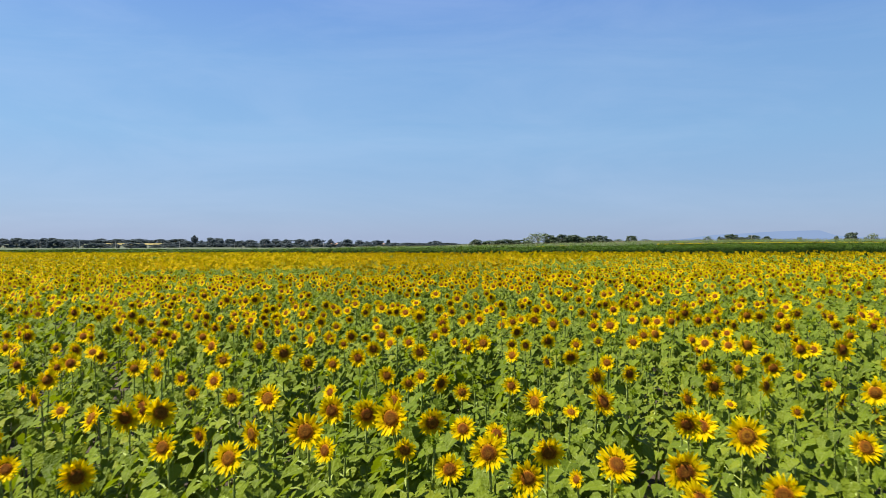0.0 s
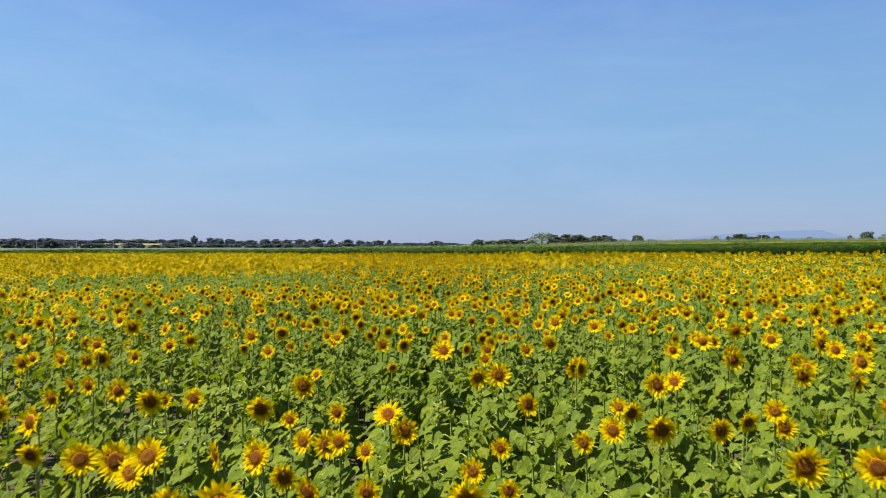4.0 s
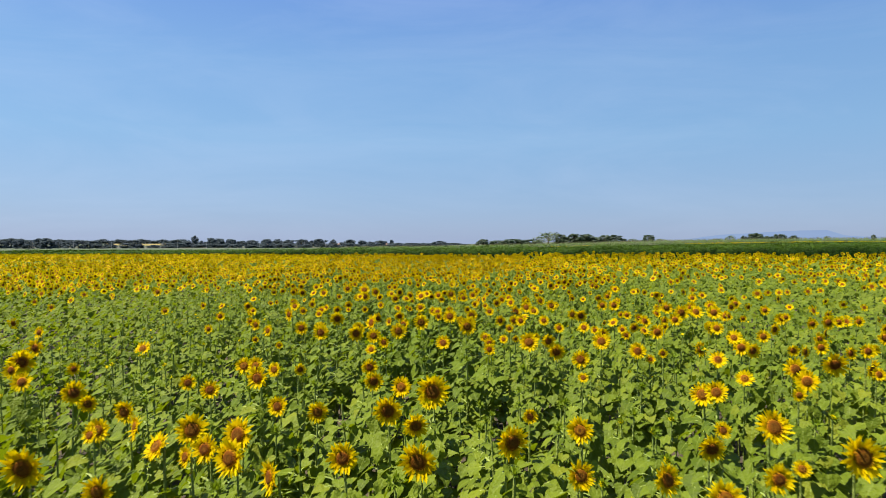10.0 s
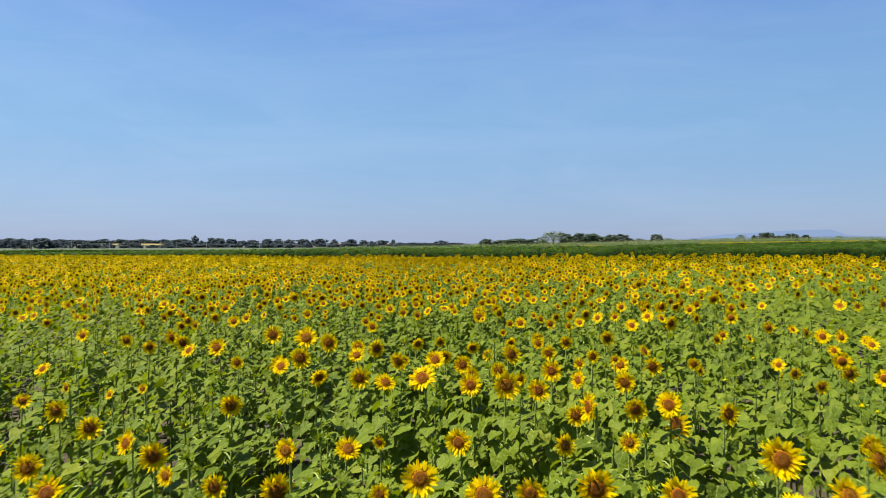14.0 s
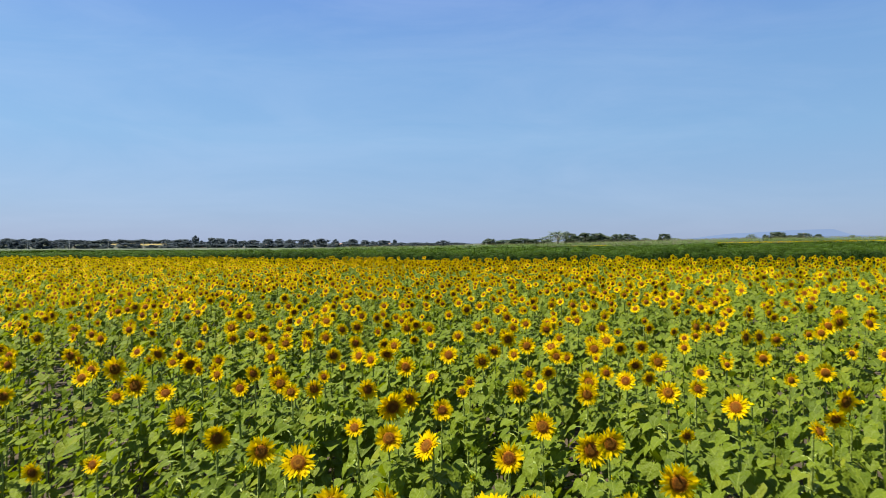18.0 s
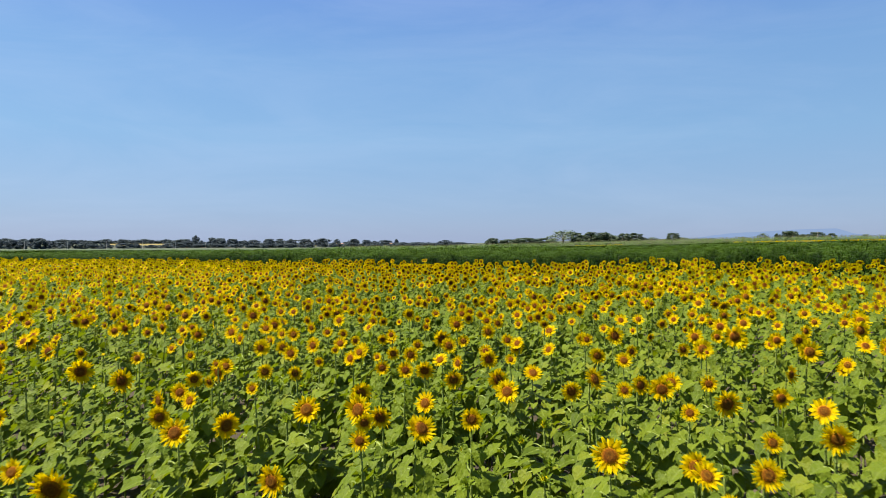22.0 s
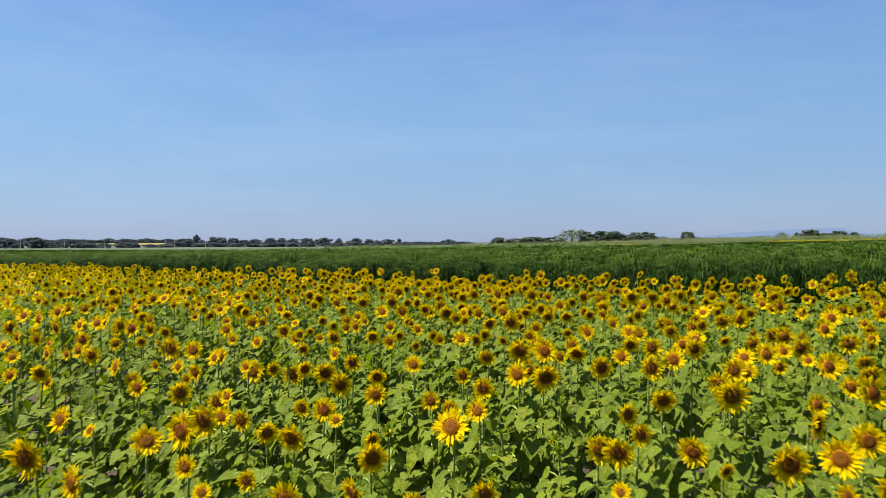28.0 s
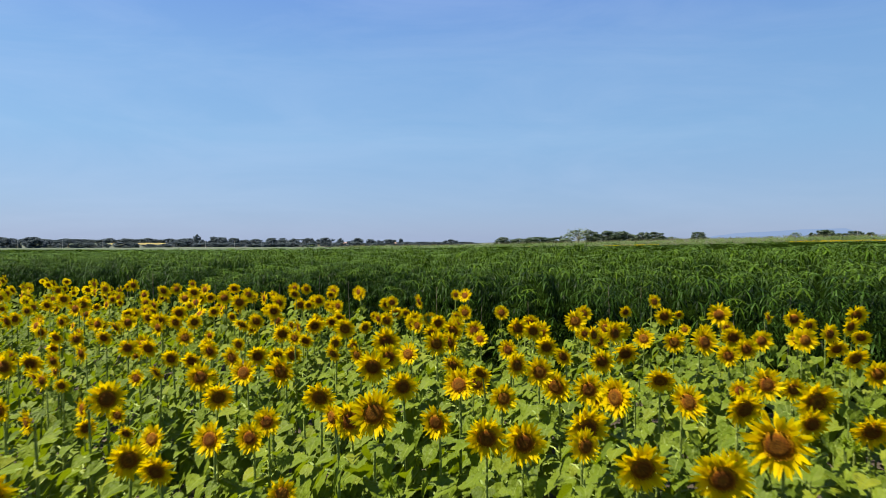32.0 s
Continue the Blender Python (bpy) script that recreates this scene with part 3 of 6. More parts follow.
bed((-3.55, 5.68, 0.074, 0.02), (0.13, 5.72, 0.085, 0.02), (2.84, 5.75, 0.088, 0.13), (-1.88, 5.78, 0.086, 0.05), (-0.01, 5.85, 0.064, 0.06), (-0.32, 5.89, 0.080, 0.06), (3.52, 5.93, 0.053, 0.03), (1.60, 5.97, 0.094, 0.02), (1.77, 6.05, 0.070, 0.14), (-2.53, 6.09, 0.089, 0.08), (-0.62, 6.10, 0.082, 0.19), (-1.95, 6.15, 0.076, 0.17), (2.84, 6.38, 0.088, 0.04), (3.44, 6.41, 0.075, 0.10), (-0.93, 6.42, 0.075, 0.07), (-3.09, 6.68, 0.086, 0.01), (0.94, 6.71, 0.078, 0.10), (1.54, 6.75, 0.086, 0.07), (-1.28, 6.78, 0.086, 0.02), (4.49, 6.90, 0.126, 0.11), (-1.58, 6.94, 0.100, 0.10), (4.11, 6.96, 0.101, 0.11), (3.65, 7.27, 0.120, 0.11), (-3.04, 7.31, 0.086, 0.07))
bed((-0.10, 7.34, 0.095, 0.03), (1.13, 7.37, 0.070, 0.10), (-3.99, 7.55, 0.089, 0.06), (1.79, 7.60, 0.072, 0.07), (0.34, 7.63, 0.055, 0.09), (1.01, 7.63, 0.065, 0.07), (-1.01, 7.66, 0.062, 0.08), (-1.16, 7.67, 0.041, 0.12), (-4.25, 7.70, 0.098, 0.07), (-2.03, 7.73, 0.095, 0.06), (-0.67, 7.79, 0.093, 0.00), (-3.54, 7.92, 0.078, 0.04), (-2.67, 7.93, 0.116, 0.04), (-1.89, 7.99, 0.075, -0.07), (2.72, 8.02, 0.080, 0.12), (0.48, 8.12, 0.062, 0.02), (0.09, 8.25, 0.072, 0.09), (0.72, 8.26, 0.101, -0.01), (-1.77, 8.29, 0.053, 0.06), (1.56, 8.35, 0.091, 0.00), (2.40, 8.38, 0.106, 0.20), (-0.85, 8.47, 0.059, 0.03), (-1.56, 8.56, 0.104, -0.00), (-1.33, 8.57, 0.090, 0.03))
bed((-0.50, 8.60, 0.092, -0.06), (1.17, 8.65, 0.090, 0.08), (-2.06, 8.69, 0.066, 0.10), (-0.66, 8.76, 0.085, 0.03), (3.12, 8.85, 0.114, 0.02), (1.77, 8.91, 0.100, 0.15), (0.20, 9.09, 0.081, 0.05), (-1.16, 9.10, 0.092, -0.03), (1.50, 9.11, 0.098, 0.19), (2.38, 9.21, 0.077, 0.09), (1.21, 9.30, 0.083, 0.14), (-2.48, 9.32, 0.076, 0.02), (-1.60, 9.38, 0.080, 0.04), (-0.78, 9.39, 0.071, 0.06), (-1.80, 9.40, 0.061, 0.07), (-0.33, 9.50, 0.092, -0.18), (-2.06, 9.52, 0.068, 0.05), (3.05, 9.54, 0.078, 0.14), (-2.74, 9.54, 0.068, 0.07), (0.78, 9.73, 0.091, 0.13), (2.09, 9.88, 0.072, 0.07), (-2.03, 9.89, 0.056, 0.05), (-2.62, 9.98, 0.062, 0.06), (-3.15, 10.03, 0.086, 0.02))
bed((1.44, 10.04, 0.074, 0.09), (-1.53, 10.14, 0.076, -0.01), (1.92, 10.18, 0.064, 0.05), (1.13, 10.21, 0.067, 0.16), (-2.46, 10.23, 0.088, 0.05), (0.73, 10.32, 0.082, 0.15), (-1.81, 10.38, 0.091, 0.04), (1.61, 10.42, 0.079, 0.08), (-0.93, 10.46, 0.061, 0.05), (-3.21, 10.47, 0.054, 0.08), (-0.22, 10.49, 0.094, 0.10), (-1.37, 10.53, 0.066, 0.06), (0.24, 10.59, 0.074, 0.09), (4.22, 10.59, 0.110, 0.12), (-3.98, 10.74, 0.088, 0.12), (2.74, 10.76, 0.101, 0.08), (-0.45, 10.81, 0.096, 0.14), (0.95, 10.82, 0.069, 0.16), (-2.48, 10.84, 0.066, 0.00), (4.10, 10.86, 0.090, 0.08), (-3.11, 10.92, 0.105, 0.03), (-3.40, 10.95, 0.060, 0.05), (1.48, 10.95, 0.043, 0.05), (0.35, 11.01, 0.077, 0.13))
bed((0.62, 11.02, 0.082, 0.03), (-1.89, 11.02, 0.069, 0.09), (-0.66, 11.06, 0.085, 0.13), (-0.89, 11.10, 0.093, 0.20), (-0.23, 11.14, 0.108, 0.06), (-4.46, 11.21, 0.102, 0.09), (-1.21, 11.35, 0.080, 0.10), (2.67, 11.40, 0.091, 0.06), (-3.06, 11.40, 0.078, 0.02), (-0.60, 11.52, 0.073, 0.09), (-0.34, 11.56, 0.062, 0.07), (-2.36, 11.58, 0.101, 0.07), (2.14, 11.61, 0.091, 0.16), (-1.42, 11.64, 0.085, 0.23), (0.34, 11.66, 0.051, 0.03), (-4.15, 11.67, 0.103, 0.03), (0.17, 11.72, 0.059, 0.11), (3.36, 11.79, 0.117, 0.08), (2.58, 11.80, 0.047, 0.11), (-1.59, 11.82, 0.083, 0.09), (-1.89, 11.82, 0.082, 0.16), (-0.81, 11.83, 0.070, 0.05), (1.94, 11.93, 0.102, 0.06), (-2.75, 11.94, 0.093, 0.05))
bed((3.72, 11.95, 0.112, 0.10), (-0.99, 12.01, 0.086, 0.10), (-1.21, 12.04, 0.082, 0.10), (-2.28, 12.06, 0.069, 0.11), (-0.42, 12.14, 0.051, 0.08), (-0.77, 12.15, 0.065, 0.14), (0.84, 12.17, 0.061, 0.11), (-3.24, 12.27, 0.087, 0.06), (-0.59, 12.27, 0.067, 0.10), (1.32, 12.34, 0.086, 0.14), (0.37, 12.34, 0.058, 0.03), (1.86, 12.40, 0.063, 0.16), (1.74, 12.51, 0.075, 0.08), (-3.32, 12.61, 0.076, 0.12), (-0.34, 12.73, 0.087, 0.14), (2.23, 12.73, 0.071, 0.14), (1.17, 12.78, 0.085, 0.01), (3.50, 12.84, 0.107, 0.08), (-2.78, 12.87, 0.101, 0.08), (-0.26, 12.94, 0.086, -0.03), (-1.08, 13.03, 0.061, 0.03), (3.16, 13.03, 0.066, 0.08), (1.30, 13.17, 0.062, 0.06), (-1.82, 13.19, 0.072, 0.15))
bed((3.53, 13.35, 0.070, 0.05), (-3.43, 13.38, 0.088, -0.01), (0.66, 13.51, 0.082, 0.00), (-1.43, 13.55, 0.101, -0.02), (-2.32, 13.58, 0.100, 0.04), (-2.87, 14.15, 0.097, 0.00), (-3.14, 14.19, 0.086, 0.04), (3.23, 14.22, 0.093, 0.06), (0.34, 14.84, 0.095, -0.06), (-0.03, 15.67, 0.075, 0.06), (-1.55, 15.78, 0.040, 0.12), (-2.00, 15.79, 0.077, 0.06), (0.74, 15.95, 0.049, 0.16), (0.26, 16.17, 0.069, 0.00), (-2.40, 16.19, 0.062, 0.03), (1.33, 16.23, 0.094, 0.05), (0.56, 16.24, 0.083, -0.02), (-0.50, 16.26, 0.084, 0.04), (-1.86, 16.29, 0.061, 0.04), (0.58, 16.34, 0.072, 0.05), (1.03, 16.37, 0.083, -0.05), (-0.42, 16.45, 0.060, 0.12), (-0.76, 16.46, 0.089, 0.02), (2.31, 16.57, 0.046, 0.14))
bed((2.50, 16.84, 0.070, 0.14), (0.52, 16.84, 0.078, 0.02), (0.76, 16.92, 0.058, 0.03), (-1.44, 16.93, 0.071, -0.01), (2.18, 16.96, 0.076, 0.02), (-0.75, 17.02, 0.077, 0.10), (2.07, 17.12, 0.091, 0.13), (-1.55, 17.12, 0.074, 0.05), (-2.80, 17.13, 0.044, 0.06), (-0.98, 17.16, 0.075, 0.04), (3.11, 17.22, 0.062, 0.07), (-0.12, 17.25, 0.046, -0.03), (-2.35, 17.31, 0.049, 0.17), (2.93, 17.31, 0.068, 0.06), (1.03, 17.34, 0.072, 0.17), (1.59, 17.34, 0.105, 0.16), (2.48, 17.36, 0.082, 0.11), (-0.24, 17.40, 0.055, 0.07), (2.98, 17.50, 0.085, 0.19), (1.36, 17.50, 0.075, 0.11), (-1.42, 17.58, 0.092, 0.04), (-2.32, 17.59, 0.101, 0.03), (1.10, 17.61, 0.081, -0.10), (-0.56, 17.79, 0.070, 0.05))
bed((-1.00, 17.90, 0.072, 0.03), (-1.99, 17.91, 0.067, 0.08), (-2.89, 17.95, 0.062, 0.05), (2.30, 17.95, 0.083, 0.03), (2.00, 17.97, 0.072, 0.12), (1.48, 18.00, 0.061, 0.16), (2.99, 18.03, 0.078, 0.10), (-1.29, 18.15, 0.091, 0.07), (0.43, 18.21, 0.075, 0.09), (0.97, 18.21, 0.085, 0.10), (1.85, 18.27, 0.091, 0.14), (-1.49, 18.28, 0.092, 0.09), (0.76, 18.39, 0.094, 0.07), (-3.22, 18.44, 0.068, 0.04), (1.15, 18.64, 0.079, 0.13), (-3.48, 18.68, 0.070, 0.03), (-2.72, 18.70, 0.070, 0.05), (4.04, 18.71, 0.089, 0.01), (-3.12, 18.73, 0.065, 0.08), (3.63, 18.74, 0.064, 0.11), (-2.37, 18.79, 0.072, 0.05), (2.68, 18.79, 0.081, 0.15), (3.05, 18.80, 0.063, 0.15), (-1.42, 18.84, 0.083, 0.11))
bed((1.40, 18.98, 0.054, 0.13), (0.29, 18.98, 0.078, 0.11), (-1.93, 19.00, 0.075, -0.02), (4.03, 19.03, 0.105, 0.07), (-2.10, 19.05, 0.094, 0.03), (-4.12, 19.12, 0.087, 0.09), (2.41, 19.12, 0.069, 0.04), (-0.50, 19.32, 0.092, 0.17), (-0.35, 19.32, 0.090, 0.07), (-0.82, 19.36, 0.065, 0.07), (2.55, 19.45, 0.092, 0.08), (1.11, 19.58, 0.087, 0.04), (-2.84, 19.59, 0.073, 0.07), (3.65, 19.66, 0.079, 0.13), (1.06, 19.66, 0.062, 0.13), (-3.21, 19.73, 0.073, 0.13), (-0.21, 19.85, 0.048, 0.12), (1.98, 19.93, 0.076, 0.21), (-4.23, 19.93, 0.091, 0.07), (-0.93, 19.96, 0.067, 0.07), (0.75, 19.99, 0.055, 0.08), (-0.73, 20.01, 0.085, 0.06), (-1.87, 20.09, 0.063, 0.06), (1.87, 20.10, 0.080, 0.10))
bed((0.28, 20.23, 0.069, 0.05), (-4.84, 20.24, 0.075, 0.02), (-3.95, 20.26, 0.074, 0.03), (-1.54, 20.28, 0.083, -0.01), (-0.30, 20.33, 0.079, 0.13), (-1.08, 20.38, 0.079, -0.00), (1.53, 20.42, 0.078, -0.03), (-0.06, 20.45, 0.060, 0.06), (-1.11, 20.51, 0.071, 0.10), (1.23, 20.52, 0.071, 0.09), (-2.01, 20.54, 0.113, 0.12), (-1.32, 20.54, 0.069, 0.07), (-2.94, 20.60, 0.106, -0.08), (1.59, 20.63, 0.088, 0.05), (-1.67, 20.71, 0.090, 0.10), (2.40, 20.74, 0.075, 0.07), (2.11, 20.81, 0.089, 0.08), (-2.56, 20.97, 0.113, 0.07), (0.39, 20.98, 0.047, 0.02), (1.14, 21.01, 0.089, 0.01), (0.19, 21.05, 0.069, 0.08), (-2.16, 21.14, 0.079, 0.03), (-1.91, 21.22, 0.091, 0.08), (-2.94, 21.25, 0.072, 0.12))
bed((-0.96, 21.26, 0.095, 0.01), (-2.33, 21.28, 0.060, 0.13), (0.96, 21.30, 0.090, 0.06), (1.69, 21.30, 0.064, 0.12), (1.35, 21.31, 0.065, 0.09), (-0.17, 21.31, 0.089, 0.06), (0.76, 21.34, 0.091, 0.06), (-0.75, 21.36, 0.053, 0.11), (0.65, 21.42, 0.097, 0.11), (-1.30, 21.49, 0.098, 0.18), (-2.57, 21.54, 0.058, 0.13), (2.37, 21.57, 0.077, 0.07), (1.09, 21.59, 0.055, 0.10), (2.80, 21.62, 0.096, 0.06), (-1.69, 21.68, 0.110, 0.09), (-0.39, 21.69, 0.065, -0.10), (1.29, 21.69, 0.072, 0.20), (0.31, 21.73, 0.070, 0.06), (-2.07, 21.82, 0.072, 0.13), (-0.65, 21.93, 0.084, 0.00), (0.90, 22.01, 0.088, 0.12), (-0.18, 22.04, 0.060, 0.08), (-2.62, 22.14, 0.103, 0.04), (-0.76, 22.16, 0.070, 0.15))
bed((-3.30, 22.27, 0.078, 0.11), (2.40, 22.33, 0.100, 0.00), (-2.11, 22.40, 0.095, 0.09), (-0.32, 22.42, 0.069, 0.11), (0.15, 22.45, 0.084, 0.01), (-1.27, 22.51, 0.094, -0.03), (-2.50, 22.66, 0.071, 0.13), (1.15, 22.67, 0.061, 0.07), (3.25, 22.68, 0.096, 0.02), (0.58, 22.75, 0.085, 0.08), (-1.56, 22.78, 0.086, 0.06), (3.91, 22.82, 0.074, 0.07), (-3.94, 22.87, 0.058, 0.06), (-2.05, 22.89, 0.064, 0.07), (-0.47, 22.90, 0.087, 0.08), (3.60, 22.96, 0.099, 0.08), (-2.93, 23.03, 0.064, 0.10), (2.35, 23.05, 0.071, 0.02), (-1.21, 23.23, 0.109, 0.11), (-2.40, 23.36, 0.094, 0.06), (0.27, 23.44, 0.103, -0.03), (-3.53, 23.47, 0.076, 0.06), (-3.77, 23.55, 0.090, 0.08), (-2.73, 23.69, 0.091, 0.11))
bed((-1.54, 23.92, 0.109, 0.03), (1.98, 23.95, 0.089, 0.04), (-3.00, 23.99, 0.081, 0.11), (3.05, 24.02, 0.097, 0.04), (-3.50, 24.03, 0.054, 0.12), (0.60, 24.03, 0.097, 0.03), (-3.33, 24.08, 0.076, 0.08), (1.00, 24.23, 0.078, 0.05), (-2.69, 24.23, 0.078, 0.24), (0.73, 24.25, 0.069, 0.13), (-2.01, 24.46, 0.075, 0.01), (1.55, 24.55, 0.042, 0.07), (-1.15, 24.56, 0.083, 0.04), (0.41, 24.60, 0.070, 0.03), (-0.82, 24.63, 0.075, 0.12), (1.90, 24.67, 0.104, 0.10), (-2.57, 24.74, 0.106, 0.04), (-1.87, 24.83, 0.076, 0.12), (-1.73, 24.86, 0.058, 0.05), (-2.29, 24.87, 0.047, 0.17), (2.88, 24.89, 0.092, 0.07), (-1.51, 24.99, 0.102, 0.01), (0.10, 25.17, 0.094, 0.04), (-1.56, 25.26, 0.097, 0.07))
bed((-0.44, 25.26, 0.108, -0.10), (1.53, 25.46, 0.054, 0.02), (-2.30, 25.47, 0.080, 0.05), (-1.98, 25.51, 0.098, 0.03), (-0.49, 25.55, 0.077, 0.04), (1.91, 25.59, 0.107, 0.01), (-2.74, 25.62, 0.056, 0.17), (-0.69, 25.72, 0.093, 0.10), (0.32, 25.84, 0.050, 0.02), (-3.11, 26.05, 0.085, 0.15), (2.40, 26.11, 0.048, 0.10), (-2.77, 26.22, 0.084, -0.03), (-1.30, 26.28, 0.076, -0.05), (-2.20, 26.40, 0.071, 0.10), (-1.67, 26.56, 0.081, -0.07), (-0.41, 26.70, 0.083, -0.04), (-4.00, 26.83, 0.082, 0.07), (-0.93, 26.88, 0.077, 0.07), (-2.61, 26.97, 0.068, 0.04), (0.95, 26.98, 0.045, 0.07), (2.99, 27.02, 0.096, 0.02), (3.64, 27.07, 0.063, 0.06), (3.25, 27.08, 0.105, 0.16), (-4.31, 27.16, 0.075, 0.11))
bed((2.50, 27.20, 0.076, 0.01), (-1.72, 27.43, 0.055, 0.07), (-0.70, 27.45, 0.093, -0.10), (3.16, 27.60, 0.107, 0.02), (2.49, 27.77, 0.084, 0.09), (4.11, 27.93, 0.076, 0.13), (1.99, 27.93, 0.045, 0.13), (-2.08, 27.98, 0.076, -0.03), (1.88, 28.03, 0.052, 0.05), (-2.28, 28.03, 0.096, 0.00), (1.76, 28.05, 0.084, 0.14), (4.04, 28.11, 0.066, 0.08), (3.03, 28.19, 0.080, 0.11), (3.91, 28.40, 0.076, 0.10), (0.21, 28.65, 0.062, 0.07), (3.77, 28.70, 0.066, 0.02), (0.74, 29.10, 0.112, 0.09), (0.96, 29.10, 0.081, 0.10), (-0.32, 29.13, 0.086, 0.08), (1.65, 29.19, 0.104, 0.08), (0.27, 29.22, 0.069, 0.06), (1.10, 29.22, 0.101, -0.05), (4.35, 29.24, 0.093, 0.06), (-2.73, 29.37, 0.042, 0.09))
bed((3.38, 29.39, 0.086, 0.08), (-4.18, 29.44, 0.099, -0.03), (-2.45, 29.49, 0.045, 0.00), (0.22, 29.58, 0.065, 0.08), (-0.03, 29.62, 0.103, 0.22), (-1.27, 29.63, 0.069, -0.08), (0.89, 29.69, 0.057, 0.06), (0.63, 29.70, 0.044, 0.04), (1.80, 29.76, 0.079, 0.09), (2.36, 29.86, 0.073, 0.12), (2.15, 29.86, 0.060, 0.06), (-1.27, 29.87, 0.089, 0.07), (-1.53, 30.05, 0.101, 0.08), (1.29, 30.13, 0.068, 0.13), (-1.15, 30.22, 0.076, -0.07), (1.83, 30.25, 0.060, 0.08), (2.39, 30.35, 0.070, 0.10), (-2.09, 30.39, 0.090, 0.11), (-1.55, 30.44, 0.088, 0.10), (-0.99, 30.45, 0.107, 0.06), (2.28, 30.46, 0.067, 0.06), (0.82, 30.53, 0.077, 0.19), (-2.41, 30.61, 0.094, 0.09), (2.95, 30.72, 0.046, 0.06))
bed((0.65, 30.73, 0.060, 0.05), (0.51, 30.82, 0.075, 0.16), (-1.37, 30.90, 0.109, 0.13), (2.28, 30.94, 0.075, 0.10), (2.15, 31.14, 0.043, 0.08), (-1.16, 31.27, 0.066, 0.10), (-2.01, 31.30, 0.105, 0.15), (-3.09, 31.33, 0.087, -0.04), (-3.30, 31.38, 0.086, 0.05), (-3.42, 31.41, 0.063, 0.10), (1.90, 31.62, 0.093, 0.14), (-0.69, 31.73, 0.072, 0.09), (1.34, 31.78, 0.085, 0.05), (-0.40, 31.91, 0.065, 0.11), (0.11, 32.00, 0.096, -0.00), (2.68, 32.05, 0.056, 0.11), (0.88, 32.06, 0.083, 0.02), (-0.77, 32.20, 0.057, 0.10), (1.87, 32.22, 0.083, 0.10), (-2.49, 32.27, 0.064, 0.13), (-3.72, 32.50, 0.059, 0.17), (-4.33, 32.55, 0.082, 0.07), (-0.22, 32.65, 0.115, 0.04), (4.20, 32.77, 0.125, 0.07))
bed((-3.10, 32.81, 0.112, 0.07), (-1.05, 32.85, 0.102, -0.12), (3.97, 32.87, 0.134, 0.05), (-0.95, 32.90, 0.047, 0.15), (1.62, 32.96, 0.099, 0.19), (1.41, 32.97, 0.087, 0.28), (-2.60, 33.00, 0.078, 0.13), (-0.22, 33.00, 0.068, 0.12), (1.31, 33.02, 0.092, 0.09), (-1.80, 33.06, 0.060, 0.13), (0.52, 33.07, 0.080, 0.08), (-0.77, 33.10, 0.083, 0.16), (-0.44, 33.12, 0.086, 0.07), (1.21, 33.19, 0.093, -0.06), (-2.13, 33.27, 0.052, 0.11), (-3.17, 33.38, 0.088, 0.17), (0.19, 33.46, 0.102, -0.03), (-4.05, 33.49, 0.085, 0.05), (-1.54, 33.50, 0.067, 0.17), (1.26, 33.52, 0.106, 0.11), (-3.07, 33.55, 0.074, 0.06), (4.81, 33.55, 0.107, 0.09), (-1.65, 33.57, 0.097, -0.09), (1.83, 33.62, 0.064, 0.14))
bed((-5.82, 33.69, 0.079, 0.06), (3.00, 33.71, 0.108, 0.12), (0.48, 33.78, 0.059, 0.12), (-2.45, 33.78, 0.080, 0.05), (-4.71, 33.78, 0.070, 0.14), (-4.20, 33.81, 0.094, 0.13), (-1.27, 33.81, 0.075, 0.08), (-1.06, 33.93, 0.042, 0.08), (-2.67, 33.94, 0.073, 0.08), (4.11, 34.01, 0.116, 0.02), (-3.02, 34.07, 0.072, 0.14), (-5.25, 34.24, 0.075, 0.11), (0.44, 34.46, 0.099, 0.16), (-3.48, 34.48, 0.078, 0.15), (1.38, 34.50, 0.076, 0.10), (0.32, 34.56, 0.074, 0.08), (0.77, 34.68, 0.081, 0.09), (-0.20, 34.68, 0.097, 0.28), (-0.45, 34.83, 0.082, 0.25), (1.12, 34.86, 0.094, 0.08), (0.07, 34.93, 0.086, 0.18), (-3.35, 34.97, 0.040, 0.15), (-4.13, 35.04, 0.061, 0.08), (1.18, 35.10, 0.128, -0.14))
bed((2.47, 35.19, 0.057, 0.13), (-3.23, 35.26, 0.042, 0.13), (-0.83, 35.40, 0.110, 0.19), (-1.21, 35.49, 0.087, 0.13), (-1.82, 35.59, 0.078, 0.16), (0.99, 35.66, 0.091, 0.08), (0.03, 35.69, 0.057, 0.11), (-4.15, 35.71, 0.052, 0.04), (0.33, 35.72, 0.091, 0.18), (0.61, 35.75, 0.081, 0.08), (2.56, 35.77, 0.057, 0.12), (-1.46, 35.80, 0.092, 0.11), (2.58, 36.07, 0.049, 0.02), (0.67, 36.13, 0.054, 0.16), (-0.13, 36.15, 0.073, 0.10), (-0.39, 36.19, 0.075, 0.05), (-0.49, 36.30, 0.086, 0.13), (1.87, 36.32, 0.062, 0.11), (-0.76, 36.44, 0.094, 0.16), (1.10, 36.45, 0.044, 0.14), (-1.13, 36.58, 0.091, 0.12), (0.44, 36.59, 0.075, 0.19), (-4.95, 36.63, 0.080, 0.03), (-2.45, 36.69, 0.094, 0.07))
